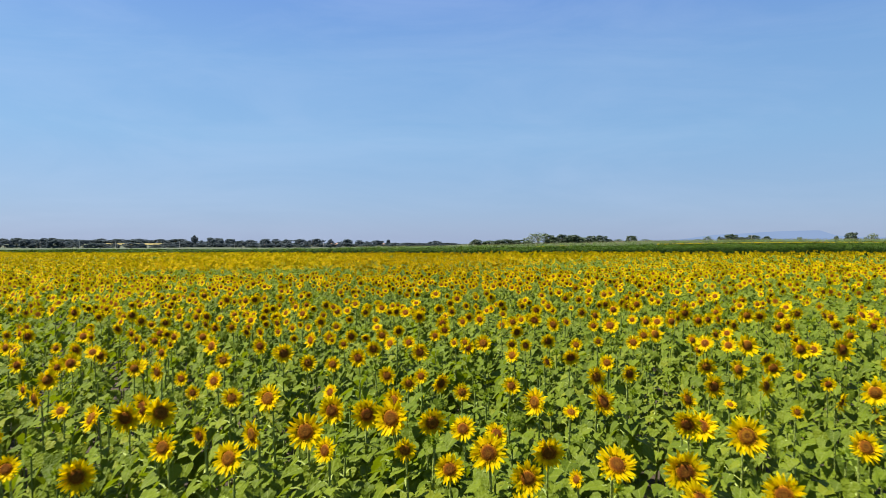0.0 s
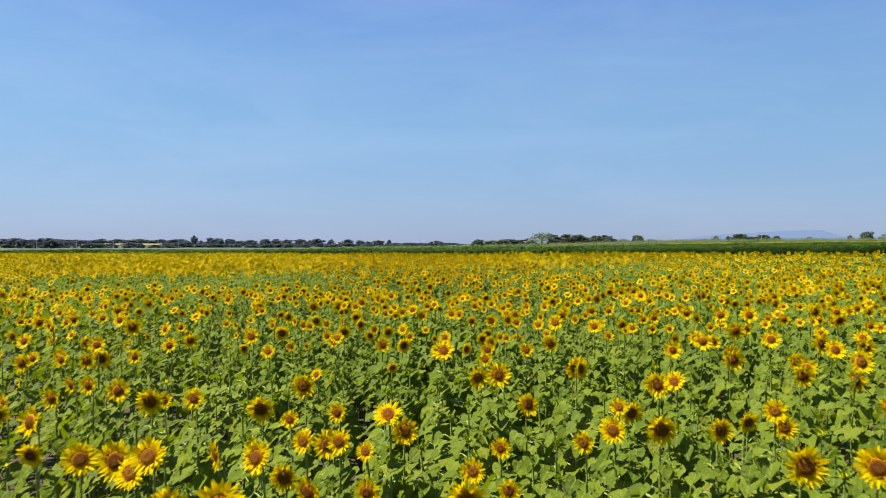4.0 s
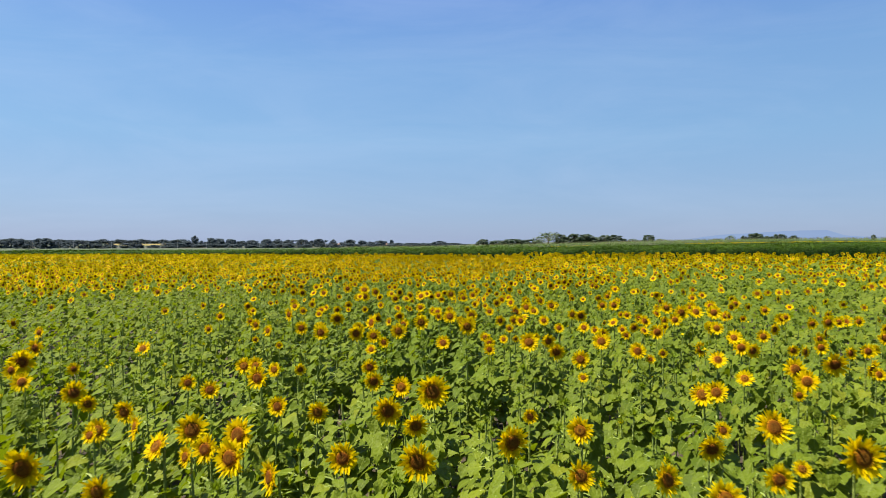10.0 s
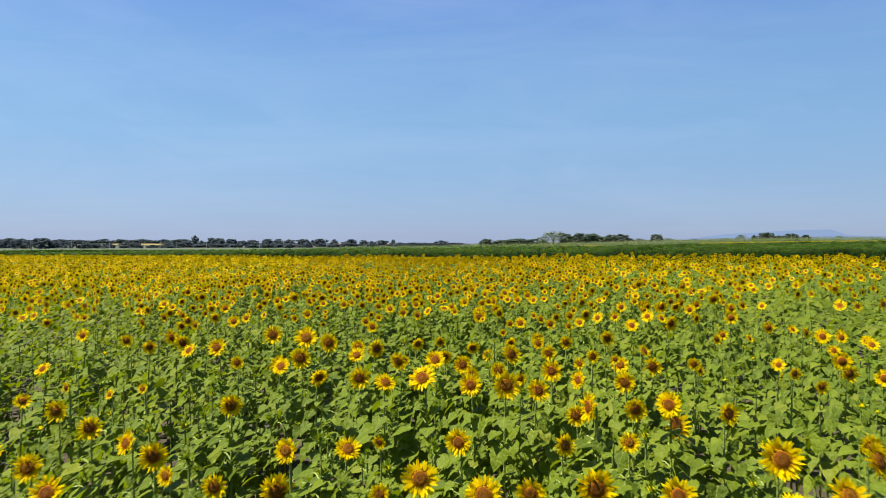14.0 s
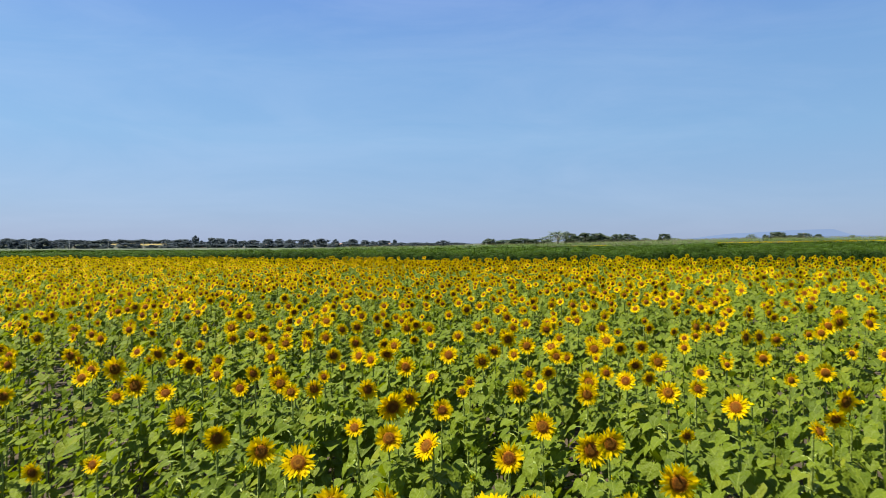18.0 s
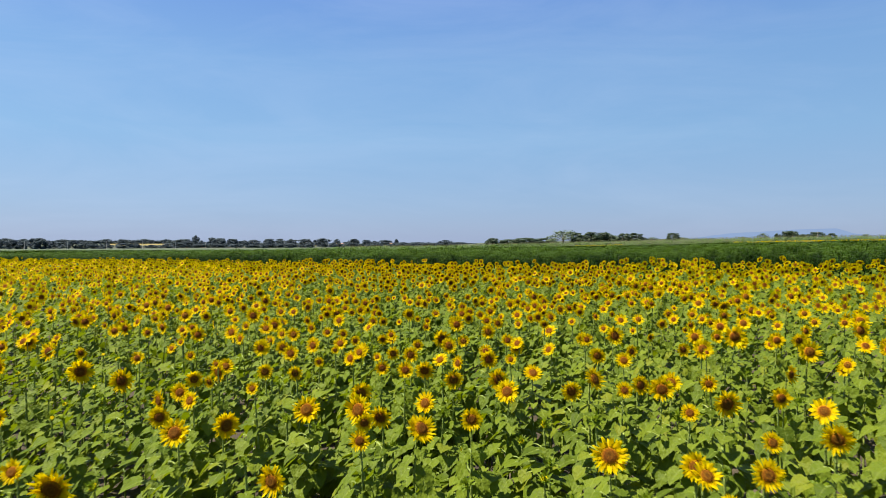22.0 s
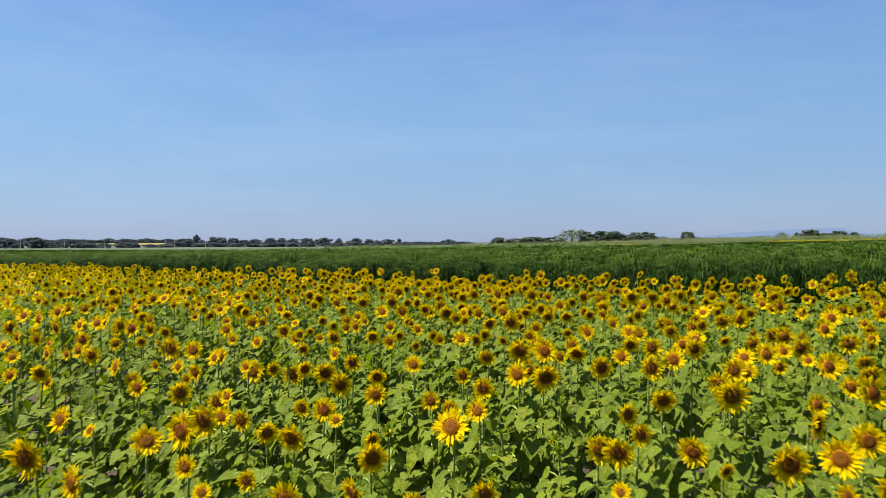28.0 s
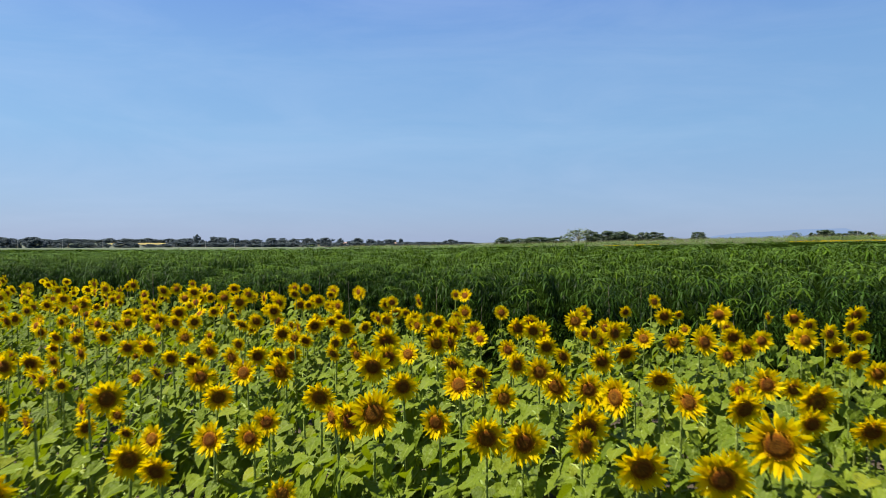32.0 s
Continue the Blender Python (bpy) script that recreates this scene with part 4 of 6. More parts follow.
bed((-2.91, 36.69, 0.066, 0.09), (1.47, 36.80, 0.072, 0.16), (0.94, 36.81, 0.067, 0.11), (-1.64, 36.87, 0.081, 0.14), (-3.60, 37.19, 0.091, 0.14), (3.79, 37.21, 0.071, 0.07), (-2.34, 37.22, 0.116, 0.05), (-1.50, 37.28, 0.098, 0.14), (-4.21, 37.42, 0.079, 0.14), (-0.34, 37.52, 0.074, 0.10), (-3.44, 37.60, 0.105, 0.11), (4.55, 37.70, 0.083, 0.05), (0.83, 37.73, 0.075, 0.12), (2.78, 37.80, 0.066, 0.18), (0.13, 37.92, 0.078, 0.08), (-1.78, 37.95, 0.088, 0.05), (0.52, 37.98, 0.071, 0.07), (-2.15, 38.03, 0.118, 0.10), (-2.48, 38.13, 0.138, 0.15), (-2.93, 38.20, 0.116, 0.18), (-4.15, 38.29, 0.107, 0.06), (-4.96, 38.36, 0.082, 0.07), (-4.35, 38.46, 0.107, 0.11), (4.18, 38.52, 0.083, 0.08))
bed((-5.67, 38.61, 0.092, 0.11), (3.84, 38.81, 0.084, 0.12), (0.83, 39.00, 0.071, 0.18), (-1.75, 39.26, 0.079, 0.13), (1.38, 39.58, 0.076, 0.12), (0.49, 39.67, 0.084, 0.11), (-0.10, 39.68, 0.039, 0.17), (1.77, 40.00, 0.088, 0.14), (-2.66, 40.07, 0.043, 0.06), (0.35, 40.15, 0.066, 0.03), (1.12, 40.26, 0.069, 0.12), (-3.17, 40.35, 0.062, 0.13), (0.88, 40.41, 0.070, 0.07), (-0.12, 40.49, 0.101, 0.11), (-2.03, 40.54, 0.077, 0.04), (1.66, 40.58, 0.089, 0.12), (-3.41, 40.67, 0.045, 0.12), (-1.82, 40.73, 0.063, 0.08), (1.44, 40.74, 0.076, 0.08), (-1.98, 40.81, 0.055, 0.12), (0.23, 40.93, 0.083, 0.11), (-2.81, 41.00, 0.043, 0.07), (0.86, 41.01, 0.057, 0.06), (-0.73, 41.04, 0.079, 0.19))
bed((-0.09, 41.13, 0.086, 0.12), (-0.50, 41.17, 0.068, 0.12), (-3.93, 41.27, 0.065, 0.09), (-1.45, 41.33, 0.076, 0.09), (-1.17, 41.44, 0.089, 0.03), (-3.20, 41.44, 0.088, 0.07), (-4.27, 41.46, 0.047, 0.13), (2.43, 41.50, 0.089, -0.02), (0.24, 41.50, 0.088, 0.12), (-3.05, 41.58, 0.052, 0.16), (-3.52, 41.64, 0.041, 0.12), (-0.56, 41.83, 0.077, 0.13), (-1.74, 41.87, 0.089, 0.10), (0.00, 41.88, 0.076, 0.19), (-1.99, 41.93, 0.078, 0.14), (-2.99, 42.03, 0.053, 0.04), (1.78, 42.10, 0.069, 0.03), (2.11, 42.13, 0.069, 0.14), (-1.26, 42.15, 0.075, 0.14), (-2.33, 42.18, 0.075, 0.14), (-3.95, 42.23, 0.077, 0.13), (-0.32, 42.27, 0.079, 0.17), (0.63, 42.42, 0.049, 0.06), (-5.07, 42.44, 0.103, 0.12))
bed((-1.51, 42.49, 0.061, 0.10), (1.53, 42.55, 0.068, 0.05), (1.72, 42.64, 0.068, 0.11), (-2.74, 42.68, 0.082, 0.11), (1.12, 42.75, 0.087, 0.16), (-0.95, 42.76, 0.069, 0.14), (-4.53, 42.85, 0.085, 0.09), (2.95, 43.00, 0.101, 0.00), (-3.48, 43.19, 0.065, 0.16), (-2.12, 43.20, 0.065, 0.17), (-0.18, 43.22, 0.054, 0.19), (2.17, 43.31, 0.098, 0.06), (2.55, 43.33, 0.083, 0.09), (0.84, 43.38, 0.086, 0.11), (-1.23, 43.51, 0.086, 0.03), (0.24, 43.52, 0.082, 0.06), (-4.63, 43.58, 0.079, 0.10), (1.15, 43.59, 0.071, 0.09), (-0.78, 43.69, 0.050, 0.04), (-2.06, 43.77, 0.075, 0.06), (-1.98, 43.82, 0.052, 0.15), (-2.39, 43.85, 0.085, 0.09), (-0.04, 43.88, 0.064, 0.16), (-0.28, 43.88, 0.097, 0.01))
bed((-3.41, 43.90, 0.081, 0.02), (2.41, 43.90, 0.079, 0.16), (0.85, 43.93, 0.066, 0.10), (-1.03, 43.95, 0.061, 0.11), (-2.45, 43.95, 0.076, 0.15), (-3.73, 44.01, 0.100, 0.07), (-2.66, 44.02, 0.070, 0.15), (0.70, 44.02, 0.085, 0.06), (2.17, 44.05, 0.061, 0.06), (-2.80, 44.07, 0.077, 0.01), (-4.31, 44.17, 0.084, 0.12), (-0.71, 44.19, 0.052, 0.01), (0.44, 44.20, 0.109, -0.00), (-1.69, 44.24, 0.089, -0.06), (-3.07, 44.25, 0.066, 0.10), (0.56, 44.26, 0.066, 0.08), (1.73, 44.33, 0.051, 0.14), (-0.15, 44.36, 0.067, 0.05), (-3.31, 44.42, 0.061, 0.12), (-3.61, 44.48, 0.057, 0.18), (-0.58, 44.48, 0.074, 0.15), (0.93, 44.57, 0.071, 0.09), (-4.22, 44.58, 0.112, 0.12), (1.58, 44.61, 0.079, 0.01))
bed((-1.96, 44.63, 0.042, 0.08), (-5.65, 44.68, 0.085, 0.02), (-1.32, 44.71, 0.092, 0.06), (-1.67, 44.71, 0.077, 0.13), (-1.52, 44.75, 0.082, 0.18), (-3.97, 44.80, 0.057, 0.16), (0.62, 44.81, 0.041, 0.11), (-3.30, 44.85, 0.072, 0.03), (1.23, 44.85, 0.093, 0.07), (2.37, 44.92, 0.083, 0.09), (-1.83, 45.01, 0.082, 0.12), (-0.20, 45.05, 0.064, 0.11), (-3.69, 45.09, 0.104, 0.05), (0.25, 45.13, 0.079, 0.08), (-0.40, 45.17, 0.075, 0.13), (-5.02, 45.19, 0.093, 0.16), (-0.05, 45.22, 0.088, 0.18), (-2.85, 45.24, 0.079, 0.08), (-5.01, 45.31, 0.097, 0.09), (-4.13, 45.35, 0.098, 0.13), (1.73, 45.45, 0.069, 0.11), (-3.98, 45.49, 0.087, 0.07), (-2.24, 45.52, 0.086, 0.04), (1.02, 45.53, 0.075, 0.09))
bed((-2.50, 45.53, 0.092, 0.18), (-3.55, 45.56, 0.072, 0.00), (-1.52, 45.61, 0.080, 0.13), (1.32, 45.62, 0.080, 0.09), (0.77, 45.65, 0.098, 0.07), (-4.55, 45.71, 0.079, 0.10), (-0.89, 45.73, 0.101, 0.00), (0.31, 45.74, 0.093, 0.08), (-3.01, 45.80, 0.073, 0.11), (-1.12, 45.83, 0.053, 0.09), (-0.21, 45.84, 0.092, 0.16), (-4.12, 45.84, 0.064, 0.17), (-1.71, 45.99, 0.072, 0.09), (-3.95, 46.04, 0.061, 0.11), (1.01, 46.04, 0.093, 0.10), (-1.34, 46.10, 0.056, 0.12), (-0.23, 46.36, 0.081, 0.13), (0.89, 46.36, 0.070, 0.04), (0.49, 46.38, 0.070, 0.08), (-2.09, 46.41, 0.088, 0.05), (2.12, 46.48, 0.065, 0.05), (-2.48, 46.50, 0.090, 0.11), (1.30, 46.59, 0.053, 0.12), (2.04, 46.70, 0.061, 0.10))
bed((-0.36, 46.76, 0.067, 0.14), (-3.11, 46.78, 0.096, 0.00), (-2.78, 46.79, 0.087, 0.10), (-3.81, 46.80, 0.076, 0.07), (-0.78, 46.83, 0.075, 0.06), (-1.15, 46.89, 0.081, 0.15), (-3.43, 46.89, 0.090, 0.05), (-4.97, 46.95, 0.070, 0.14), (-3.88, 46.96, 0.099, 0.20), (-0.03, 46.99, 0.070, 0.14), (1.20, 47.08, 0.083, 0.11), (0.45, 47.10, 0.090, 0.10), (-1.88, 47.15, 0.066, 0.09), (-3.69, 47.23, 0.088, 0.06), (-2.77, 47.23, 0.077, 0.20), (0.18, 47.25, 0.077, 0.16), (-0.51, 47.32, 0.087, 0.12), (1.92, 47.38, 0.082, 0.05), (-1.51, 47.51, 0.089, 0.09), (0.70, 47.56, 0.042, 0.11), (0.04, 47.60, 0.039, 0.17), (1.35, 47.61, 0.066, 0.20), (1.00, 47.69, 0.078, 0.14), (-3.68, 47.71, 0.086, 0.07))
bed((0.57, 47.77, 0.079, 0.10), (-5.71, 47.78, 0.094, 0.08), (-4.55, 47.80, 0.087, 0.08), (0.67, 47.81, 0.058, 0.14), (-3.32, 47.81, 0.074, 0.06), (-1.61, 47.84, 0.066, 0.16), (-1.22, 47.87, 0.084, 0.05), (-2.29, 47.90, 0.096, 0.07), (-3.46, 47.95, 0.075, 0.11), (0.91, 47.99, 0.061, 0.12), (-1.43, 48.06, 0.080, 0.07), (-3.20, 48.07, 0.080, 0.14), (-2.82, 48.20, 0.105, 0.13), (-1.87, 48.30, 0.082, 0.05), (-2.62, 48.31, 0.090, -0.02), (-4.08, 48.33, 0.089, 0.20), (-1.50, 48.35, 0.060, 0.11), (-1.75, 48.40, 0.064, 0.15), (-0.32, 48.41, 0.071, 0.07), (-3.05, 48.47, 0.069, 0.16), (1.08, 48.50, 0.069, 0.15), (-1.30, 48.51, 0.054, 0.01), (-4.31, 48.56, 0.106, 0.20), (-1.61, 48.64, 0.060, 0.14))
bed((-0.64, 48.70, 0.088, 0.23), (-2.14, 48.73, 0.083, 0.11), (1.67, 48.76, 0.081, 0.09), (-2.34, 48.77, 0.089, 0.14), (-3.54, 48.89, 0.084, 0.20), (0.04, 48.89, 0.092, 0.07), (-3.87, 48.97, 0.043, 0.18), (-0.10, 48.98, 0.070, 0.17), (-3.62, 49.01, 0.092, 0.04), (-0.90, 49.02, 0.080, 0.11), (0.53, 49.08, 0.065, 0.20), (-2.91, 49.12, 0.075, 0.10), (-2.53, 49.19, 0.069, 0.16), (0.86, 49.21, 0.063, 0.07), (-1.37, 49.32, 0.046, 0.05), (-3.05, 49.33, 0.093, 0.19), (1.92, 49.42, 0.066, 0.08), (0.42, 49.46, 0.047, 0.11), (1.64, 49.52, 0.075, 0.16), (0.02, 49.57, 0.048, 0.13), (2.03, 49.59, 0.040, 0.14), (-1.63, 49.73, 0.086, 0.02), (-3.52, 49.73, 0.060, 0.08), (-4.58, 49.74, 0.091, 0.14))
bed((-3.66, 49.87, 0.070, 0.19), (1.55, 49.89, 0.096, 0.09), (2.38, 49.93, 0.056, 0.13), (-4.55, 49.94, 0.106, 0.02), (-3.90, 50.10, 0.089, 0.18), (-3.49, 50.17, 0.060, 0.10), (1.74, 50.20, 0.059, 0.13), (0.47, 50.21, 0.077, 0.03), (-0.33, 50.27, 0.088, 0.13), (0.15, 50.32, 0.073, 0.04), (1.40, 50.33, 0.105, 0.10), (-2.15, 50.34, 0.081, -0.01), (0.58, 50.38, 0.055, 0.14), (1.09, 50.61, 0.081, 0.08), (-1.73, 50.64, 0.058, 0.11), (-4.43, 50.69, 0.088, 0.12), (-1.73, 50.77, 0.052, 0.18), (-1.41, 50.88, 0.089, 0.11), (-2.97, 50.94, 0.087, 0.08), (1.76, 51.07, 0.062, 0.08), (-1.05, 51.08, 0.068, 0.11), (0.43, 51.16, 0.056, 0.10), (-5.01, 51.18, 0.103, 0.07), (1.36, 51.20, 0.082, 0.08))
bed((1.99, 51.33, 0.082, 0.14), (3.12, 51.35, 0.099, 0.02), (-5.19, 51.35, 0.095, 0.18), (-4.47, 51.41, 0.072, 0.05), (-2.86, 51.44, 0.093, -0.02), (-3.33, 51.48, 0.074, 0.03), (2.38, 51.48, 0.053, 0.09), (0.81, 51.51, 0.092, 0.07), (1.24, 51.58, 0.073, 0.08), (-3.15, 51.64, 0.066, 0.11), (-2.73, 51.77, 0.050, 0.17), (0.18, 51.90, 0.062, 0.09), (3.68, 51.95, 0.083, 0.09), (0.51, 51.97, 0.091, 0.08), (-3.54, 52.00, 0.082, 0.02), (-1.94, 52.04, 0.080, 0.07), (1.62, 52.19, 0.071, 0.12), (2.93, 52.22, 0.094, 0.10), (1.00, 52.23, 0.066, 0.05), (-6.21, 52.24, 0.089, 0.09), (-3.42, 52.30, 0.068, 0.13), (-3.27, 52.32, 0.052, 0.10), (-0.69, 52.33, 0.095, 0.00), (-1.39, 52.41, 0.089, -0.11))
bed((0.02, 52.42, 0.098, 0.07), (-1.61, 52.55, 0.069, 0.15), (-2.59, 52.55, 0.065, 0.13), (-2.88, 52.56, 0.066, 0.14), (-4.17, 52.58, 0.101, 0.06), (-0.78, 52.67, 0.091, 0.03), (-0.09, 52.68, 0.087, -0.09), (-1.43, 52.74, 0.083, 0.11), (-1.17, 52.75, 0.083, 0.02), (-1.85, 52.81, 0.065, 0.12), (-4.73, 52.84, 0.111, 0.09), (1.21, 52.84, 0.038, 0.20), (-0.63, 52.87, 0.050, 0.17), (-0.42, 52.88, 0.082, 0.04), (-2.15, 53.04, 0.073, 0.17), (-0.83, 53.08, 0.082, 0.14), (0.27, 53.16, 0.078, 0.14), (-3.54, 53.18, 0.047, 0.09), (-1.09, 53.26, 0.072, 0.07), (-1.28, 53.30, 0.073, 0.10), (0.56, 53.31, 0.076, 0.06), (-0.83, 53.37, 0.065, 0.17), (-1.61, 53.45, 0.075, 0.13), (0.66, 53.46, 0.066, 0.12))
bed((-2.58, 53.50, 0.050, 0.05), (1.42, 53.51, 0.098, 0.12), (-2.42, 53.52, 0.039, 0.17), (-4.56, 53.62, 0.070, 0.07), (-0.46, 53.64, 0.067, 0.20), (1.27, 53.66, 0.073, 0.09), (-1.98, 53.66, 0.046, 0.07), (-4.03, 53.70, 0.051, 0.08), (-2.97, 53.86, 0.082, 0.08), (-4.29, 53.87, 0.057, 0.13), (-1.58, 53.92, 0.062, 0.15), (0.62, 53.98, 0.096, 0.21), (-4.25, 53.99, 0.044, 0.18), (-1.86, 53.99, 0.070, 0.05), (-2.22, 54.08, 0.076, 0.05), (1.06, 54.10, 0.049, 0.16), (-1.97, 54.11, 0.059, 0.19), (-3.39, 54.17, 0.078, 0.09), (-0.02, 54.26, 0.079, 0.02), (-1.05, 54.32, 0.067, 0.13), (-3.17, 54.32, 0.079, 0.07), (2.15, 54.36, 0.119, 0.11), (-1.25, 54.38, 0.091, 0.07), (1.63, 54.53, 0.039, 0.17))
bed((2.00, 54.54, 0.075, 0.08), (-4.91, 54.54, 0.063, 0.21), (-3.75, 54.58, 0.071, 0.13), (0.46, 54.65, 0.072, 0.07), (-1.94, 54.90, 0.062, 0.13), (-3.36, 54.99, 0.064, 0.13), (1.15, 55.01, 0.047, 0.11), (2.29, 55.06, 0.098, 0.13), (0.80, 55.13, 0.058, 0.13), (0.03, 55.16, 0.057, 0.20), (-2.82, 55.16, 0.066, 0.13), (-2.99, 55.22, 0.100, -0.05), (-2.67, 55.30, 0.088, -0.04), (-3.69, 55.36, 0.085, 0.15), (-2.66, 55.40, 0.063, 0.07), (-2.29, 55.45, 0.068, 0.15), (-4.00, 55.53, 0.063, 0.16), (-4.91, 55.55, 0.071, 0.10), (-0.68, 55.56, 0.090, 0.06), (-3.10, 55.57, 0.070, 0.13), (-5.85, 55.57, 0.091, 0.08), (1.89, 55.62, 0.074, 0.16), (0.49, 55.67, 0.056, 0.16), (1.74, 55.73, 0.071, 0.09))
bed((-1.56, 55.74, 0.058, 0.11), (-4.80, 55.77, 0.100, 0.00), (-1.12, 55.77, 0.096, 0.14), (-4.53, 55.77, 0.059, 0.14), (-5.27, 55.81, 0.093, 0.10), (-1.92, 55.84, 0.045, 0.17), (-3.44, 55.91, 0.095, -0.01), (0.85, 55.96, 0.063, 0.19), (1.48, 55.99, 0.080, 0.13), (-5.55, 56.12, 0.067, 0.18), (2.60, 56.15, 0.070, 0.03), (-2.54, 56.25, 0.053, 0.15), (-2.37, 56.34, 0.066, 0.12), (1.32, 56.34, 0.092, 0.08), (-0.17, 56.36, 0.069, 0.05), (0.27, 56.41, 0.085, 0.14), (-0.51, 56.42, 0.081, 0.06), (-1.70, 56.43, 0.045, 0.14), (-2.87, 56.45, 0.093, 0.12), (-0.67, 56.51, 0.080, 0.09), (-3.18, 56.54, 0.050, 0.15), (0.13, 56.66, 0.079, 0.11), (-3.90, 56.74, 0.087, -0.00), (-0.95, 56.76, 0.079, 0.10))
bed((0.03, 56.83, 0.071, 0.07), (0.51, 56.85, 0.075, 0.20), (-1.86, 56.86, 0.084, 0.16), (0.83, 56.89, 0.069, 0.15), (-0.14, 56.90, 0.084, 0.12), (-0.37, 57.07, 0.060, 0.07), (-0.73, 57.09, 0.069, 0.11), (-4.20, 57.11, 0.054, 0.06), (0.29, 57.11, 0.049, 0.12), (-1.58, 57.12, 0.053, 0.02), (-3.06, 57.16, 0.107, 0.13), (-1.46, 57.19, 0.066, 0.13), (-0.56, 57.22, 0.080, 0.15), (-3.54, 57.27, 0.077, 0.01), (-2.33, 57.29, 0.069, -0.01), (0.08, 57.32, 0.074, 0.17), (-3.27, 57.40, 0.071, 0.10), (-3.84, 57.48, 0.080, 0.13), (1.35, 57.53, 0.079, 0.11), (0.02, 57.61, 0.071, 0.20), (1.00, 57.63, 0.080, 0.14), (-0.17, 57.66, 0.080, 0.21), (-4.11, 57.67, 0.081, 0.11), (-0.89, 57.68, 0.077, 0.09))
bed((-2.44, 57.72, 0.062, 0.07), (-3.02, 57.74, 0.070, 0.16), (0.54, 57.75, 0.053, 0.15), (-1.99, 57.85, 0.055, 0.05), (-2.52, 57.88, 0.054, 0.16), (-2.97, 58.06, 0.068, 0.05), (-4.53, 58.06, 0.065, 0.11), (-3.80, 58.07, 0.055, 0.21), (-0.46, 58.09, 0.066, 0.12), (-3.37, 58.14, 0.067, 0.10), (0.97, 58.14, 0.089, 0.10), (-4.94, 58.24, 0.084, 0.12), (1.62, 58.26, 0.072, 0.13), (-1.24, 58.28, 0.068, 0.15), (0.67, 58.37, 0.054, 0.15), (-0.64, 58.39, 0.074, 0.16), (0.52, 58.39, 0.070, 0.07), (-3.83, 58.48, 0.087, 0.10), (-0.44, 58.54, 0.070, 0.17), (-3.39, 58.55, 0.051, 0.16), (-2.89, 58.61, 0.080, 0.03), (0.05, 58.65, 0.067, 0.15), (-3.67, 58.67, 0.066, 0.21), (-0.98, 58.70, 0.079, 0.07))
bed((-0.77, 58.80, 0.074, 0.16), (1.34, 58.83, 0.063, 0.16), (-4.43, 58.90, 0.083, 0.08), (-4.57, 58.91, 0.066, 0.13), (-5.23, 58.96, 0.056, 0.11), (-1.83, 59.00, 0.067, 0.10), (-0.57, 59.03, 0.055, 0.14), (0.81, 59.09, 0.050, 0.15), (-1.22, 59.13, 0.051, 0.10), (-2.74, 59.28, 0.058, 0.12), (-2.02, 59.29, 0.076, 0.10), (-2.32, 59.33, 0.046, 0.18), (-3.29, 59.43, 0.066, 0.09), (-1.66, 59.44, 0.059, 0.12), (-5.68, 59.49, 0.072, 0.15), (-3.60, 59.57, 0.075, 0.05), (-4.66, 59.62, 0.081, 0.08), (-0.28, 59.81, 0.063, 0.09), (-0.07, 59.81, 0.055, 0.14), (1.98, 59.85, 0.050, 0.11), (-1.18, 59.86, 0.084, 0.06), (-5.51, 59.93, 0.087, 0.19), (1.56, 59.93, 0.076, 0.11), (-2.14, 59.93, 0.077, 0.12))
bed((-2.77, 59.97, 0.078, 0.10), (0.25, 60.03, 0.064, 0.12), (-2.51, 60.05, 0.059, 0.09), (0.64, 60.09, 0.072, 0.08), (2.62, 60.09, 0.071, 0.10), (-0.87, 60.16, 0.073, 0.10), (-4.47, 60.21, 0.080, 0.12), (-1.88, 60.24, 0.067, 0.09), (-5.13, 60.31, 0.081, 0.12), (-3.23, 60.32, 0.084, 0.02), (-1.55, 60.36, 0.084, 0.03), (-4.28, 60.37, 0.056, 0.04), (-6.09, 60.51, 0.083, 0.12), (-0.11, 60.54, 0.075, 0.12), (-1.68, 60.55, 0.069, 0.13), (-0.54, 60.64, 0.072, 0.02), (-3.34, 60.64, 0.071, 0.12), (-1.30, 60.64, 0.070, 0.09), (-3.89, 60.70, 0.072, 0.08), (-5.72, 61.07, 0.084, 0.05), (-6.26, 61.13, 0.069, 0.08), (-7.06, 61.39, 0.088, 0.02), (-2.12, 62.18, 0.046, 0.19), (-1.22, 62.51, 0.041, 0.10))
bed((-2.72, 62.55, 0.070, 0.06), (-3.12, 62.61, 0.043, 0.06), (0.04, 62.68, 0.072, 0.04), (-1.81, 62.70, 0.060, 0.02), (-2.97, 62.80, 0.047, 0.04), (-0.62, 62.91, 0.043, 0.04), (-3.37, 63.04, 0.057, 0.02), (-2.42, 63.11, 0.078, 0.04), (-3.65, 63.15, 0.077, 0.12), (-0.19, 63.15, 0.101, -0.01), (0.25, 63.18, 0.084, 0.10), (-2.43, 63.23, 0.046, 0.09), (-1.15, 63.33, 0.079, 0.01), (-0.91, 63.36, 0.062, 0.08), (-3.06, 63.37, 0.060, 0.09), (-2.89, 63.38, 0.076, 0.06), (-2.66, 63.47, 0.042, 0.13), (-4.15, 63.51, 0.043, 0.06), (0.14, 63.52, 0.087, 0.08), (-0.31, 63.55, 0.093, 0.25), (-3.25, 63.59, 0.066, 0.10), (-4.46, 63.75, 0.081, 0.06), (-0.87, 63.82, 0.069, 0.06), (-0.62, 63.83, 0.077, 0.15))
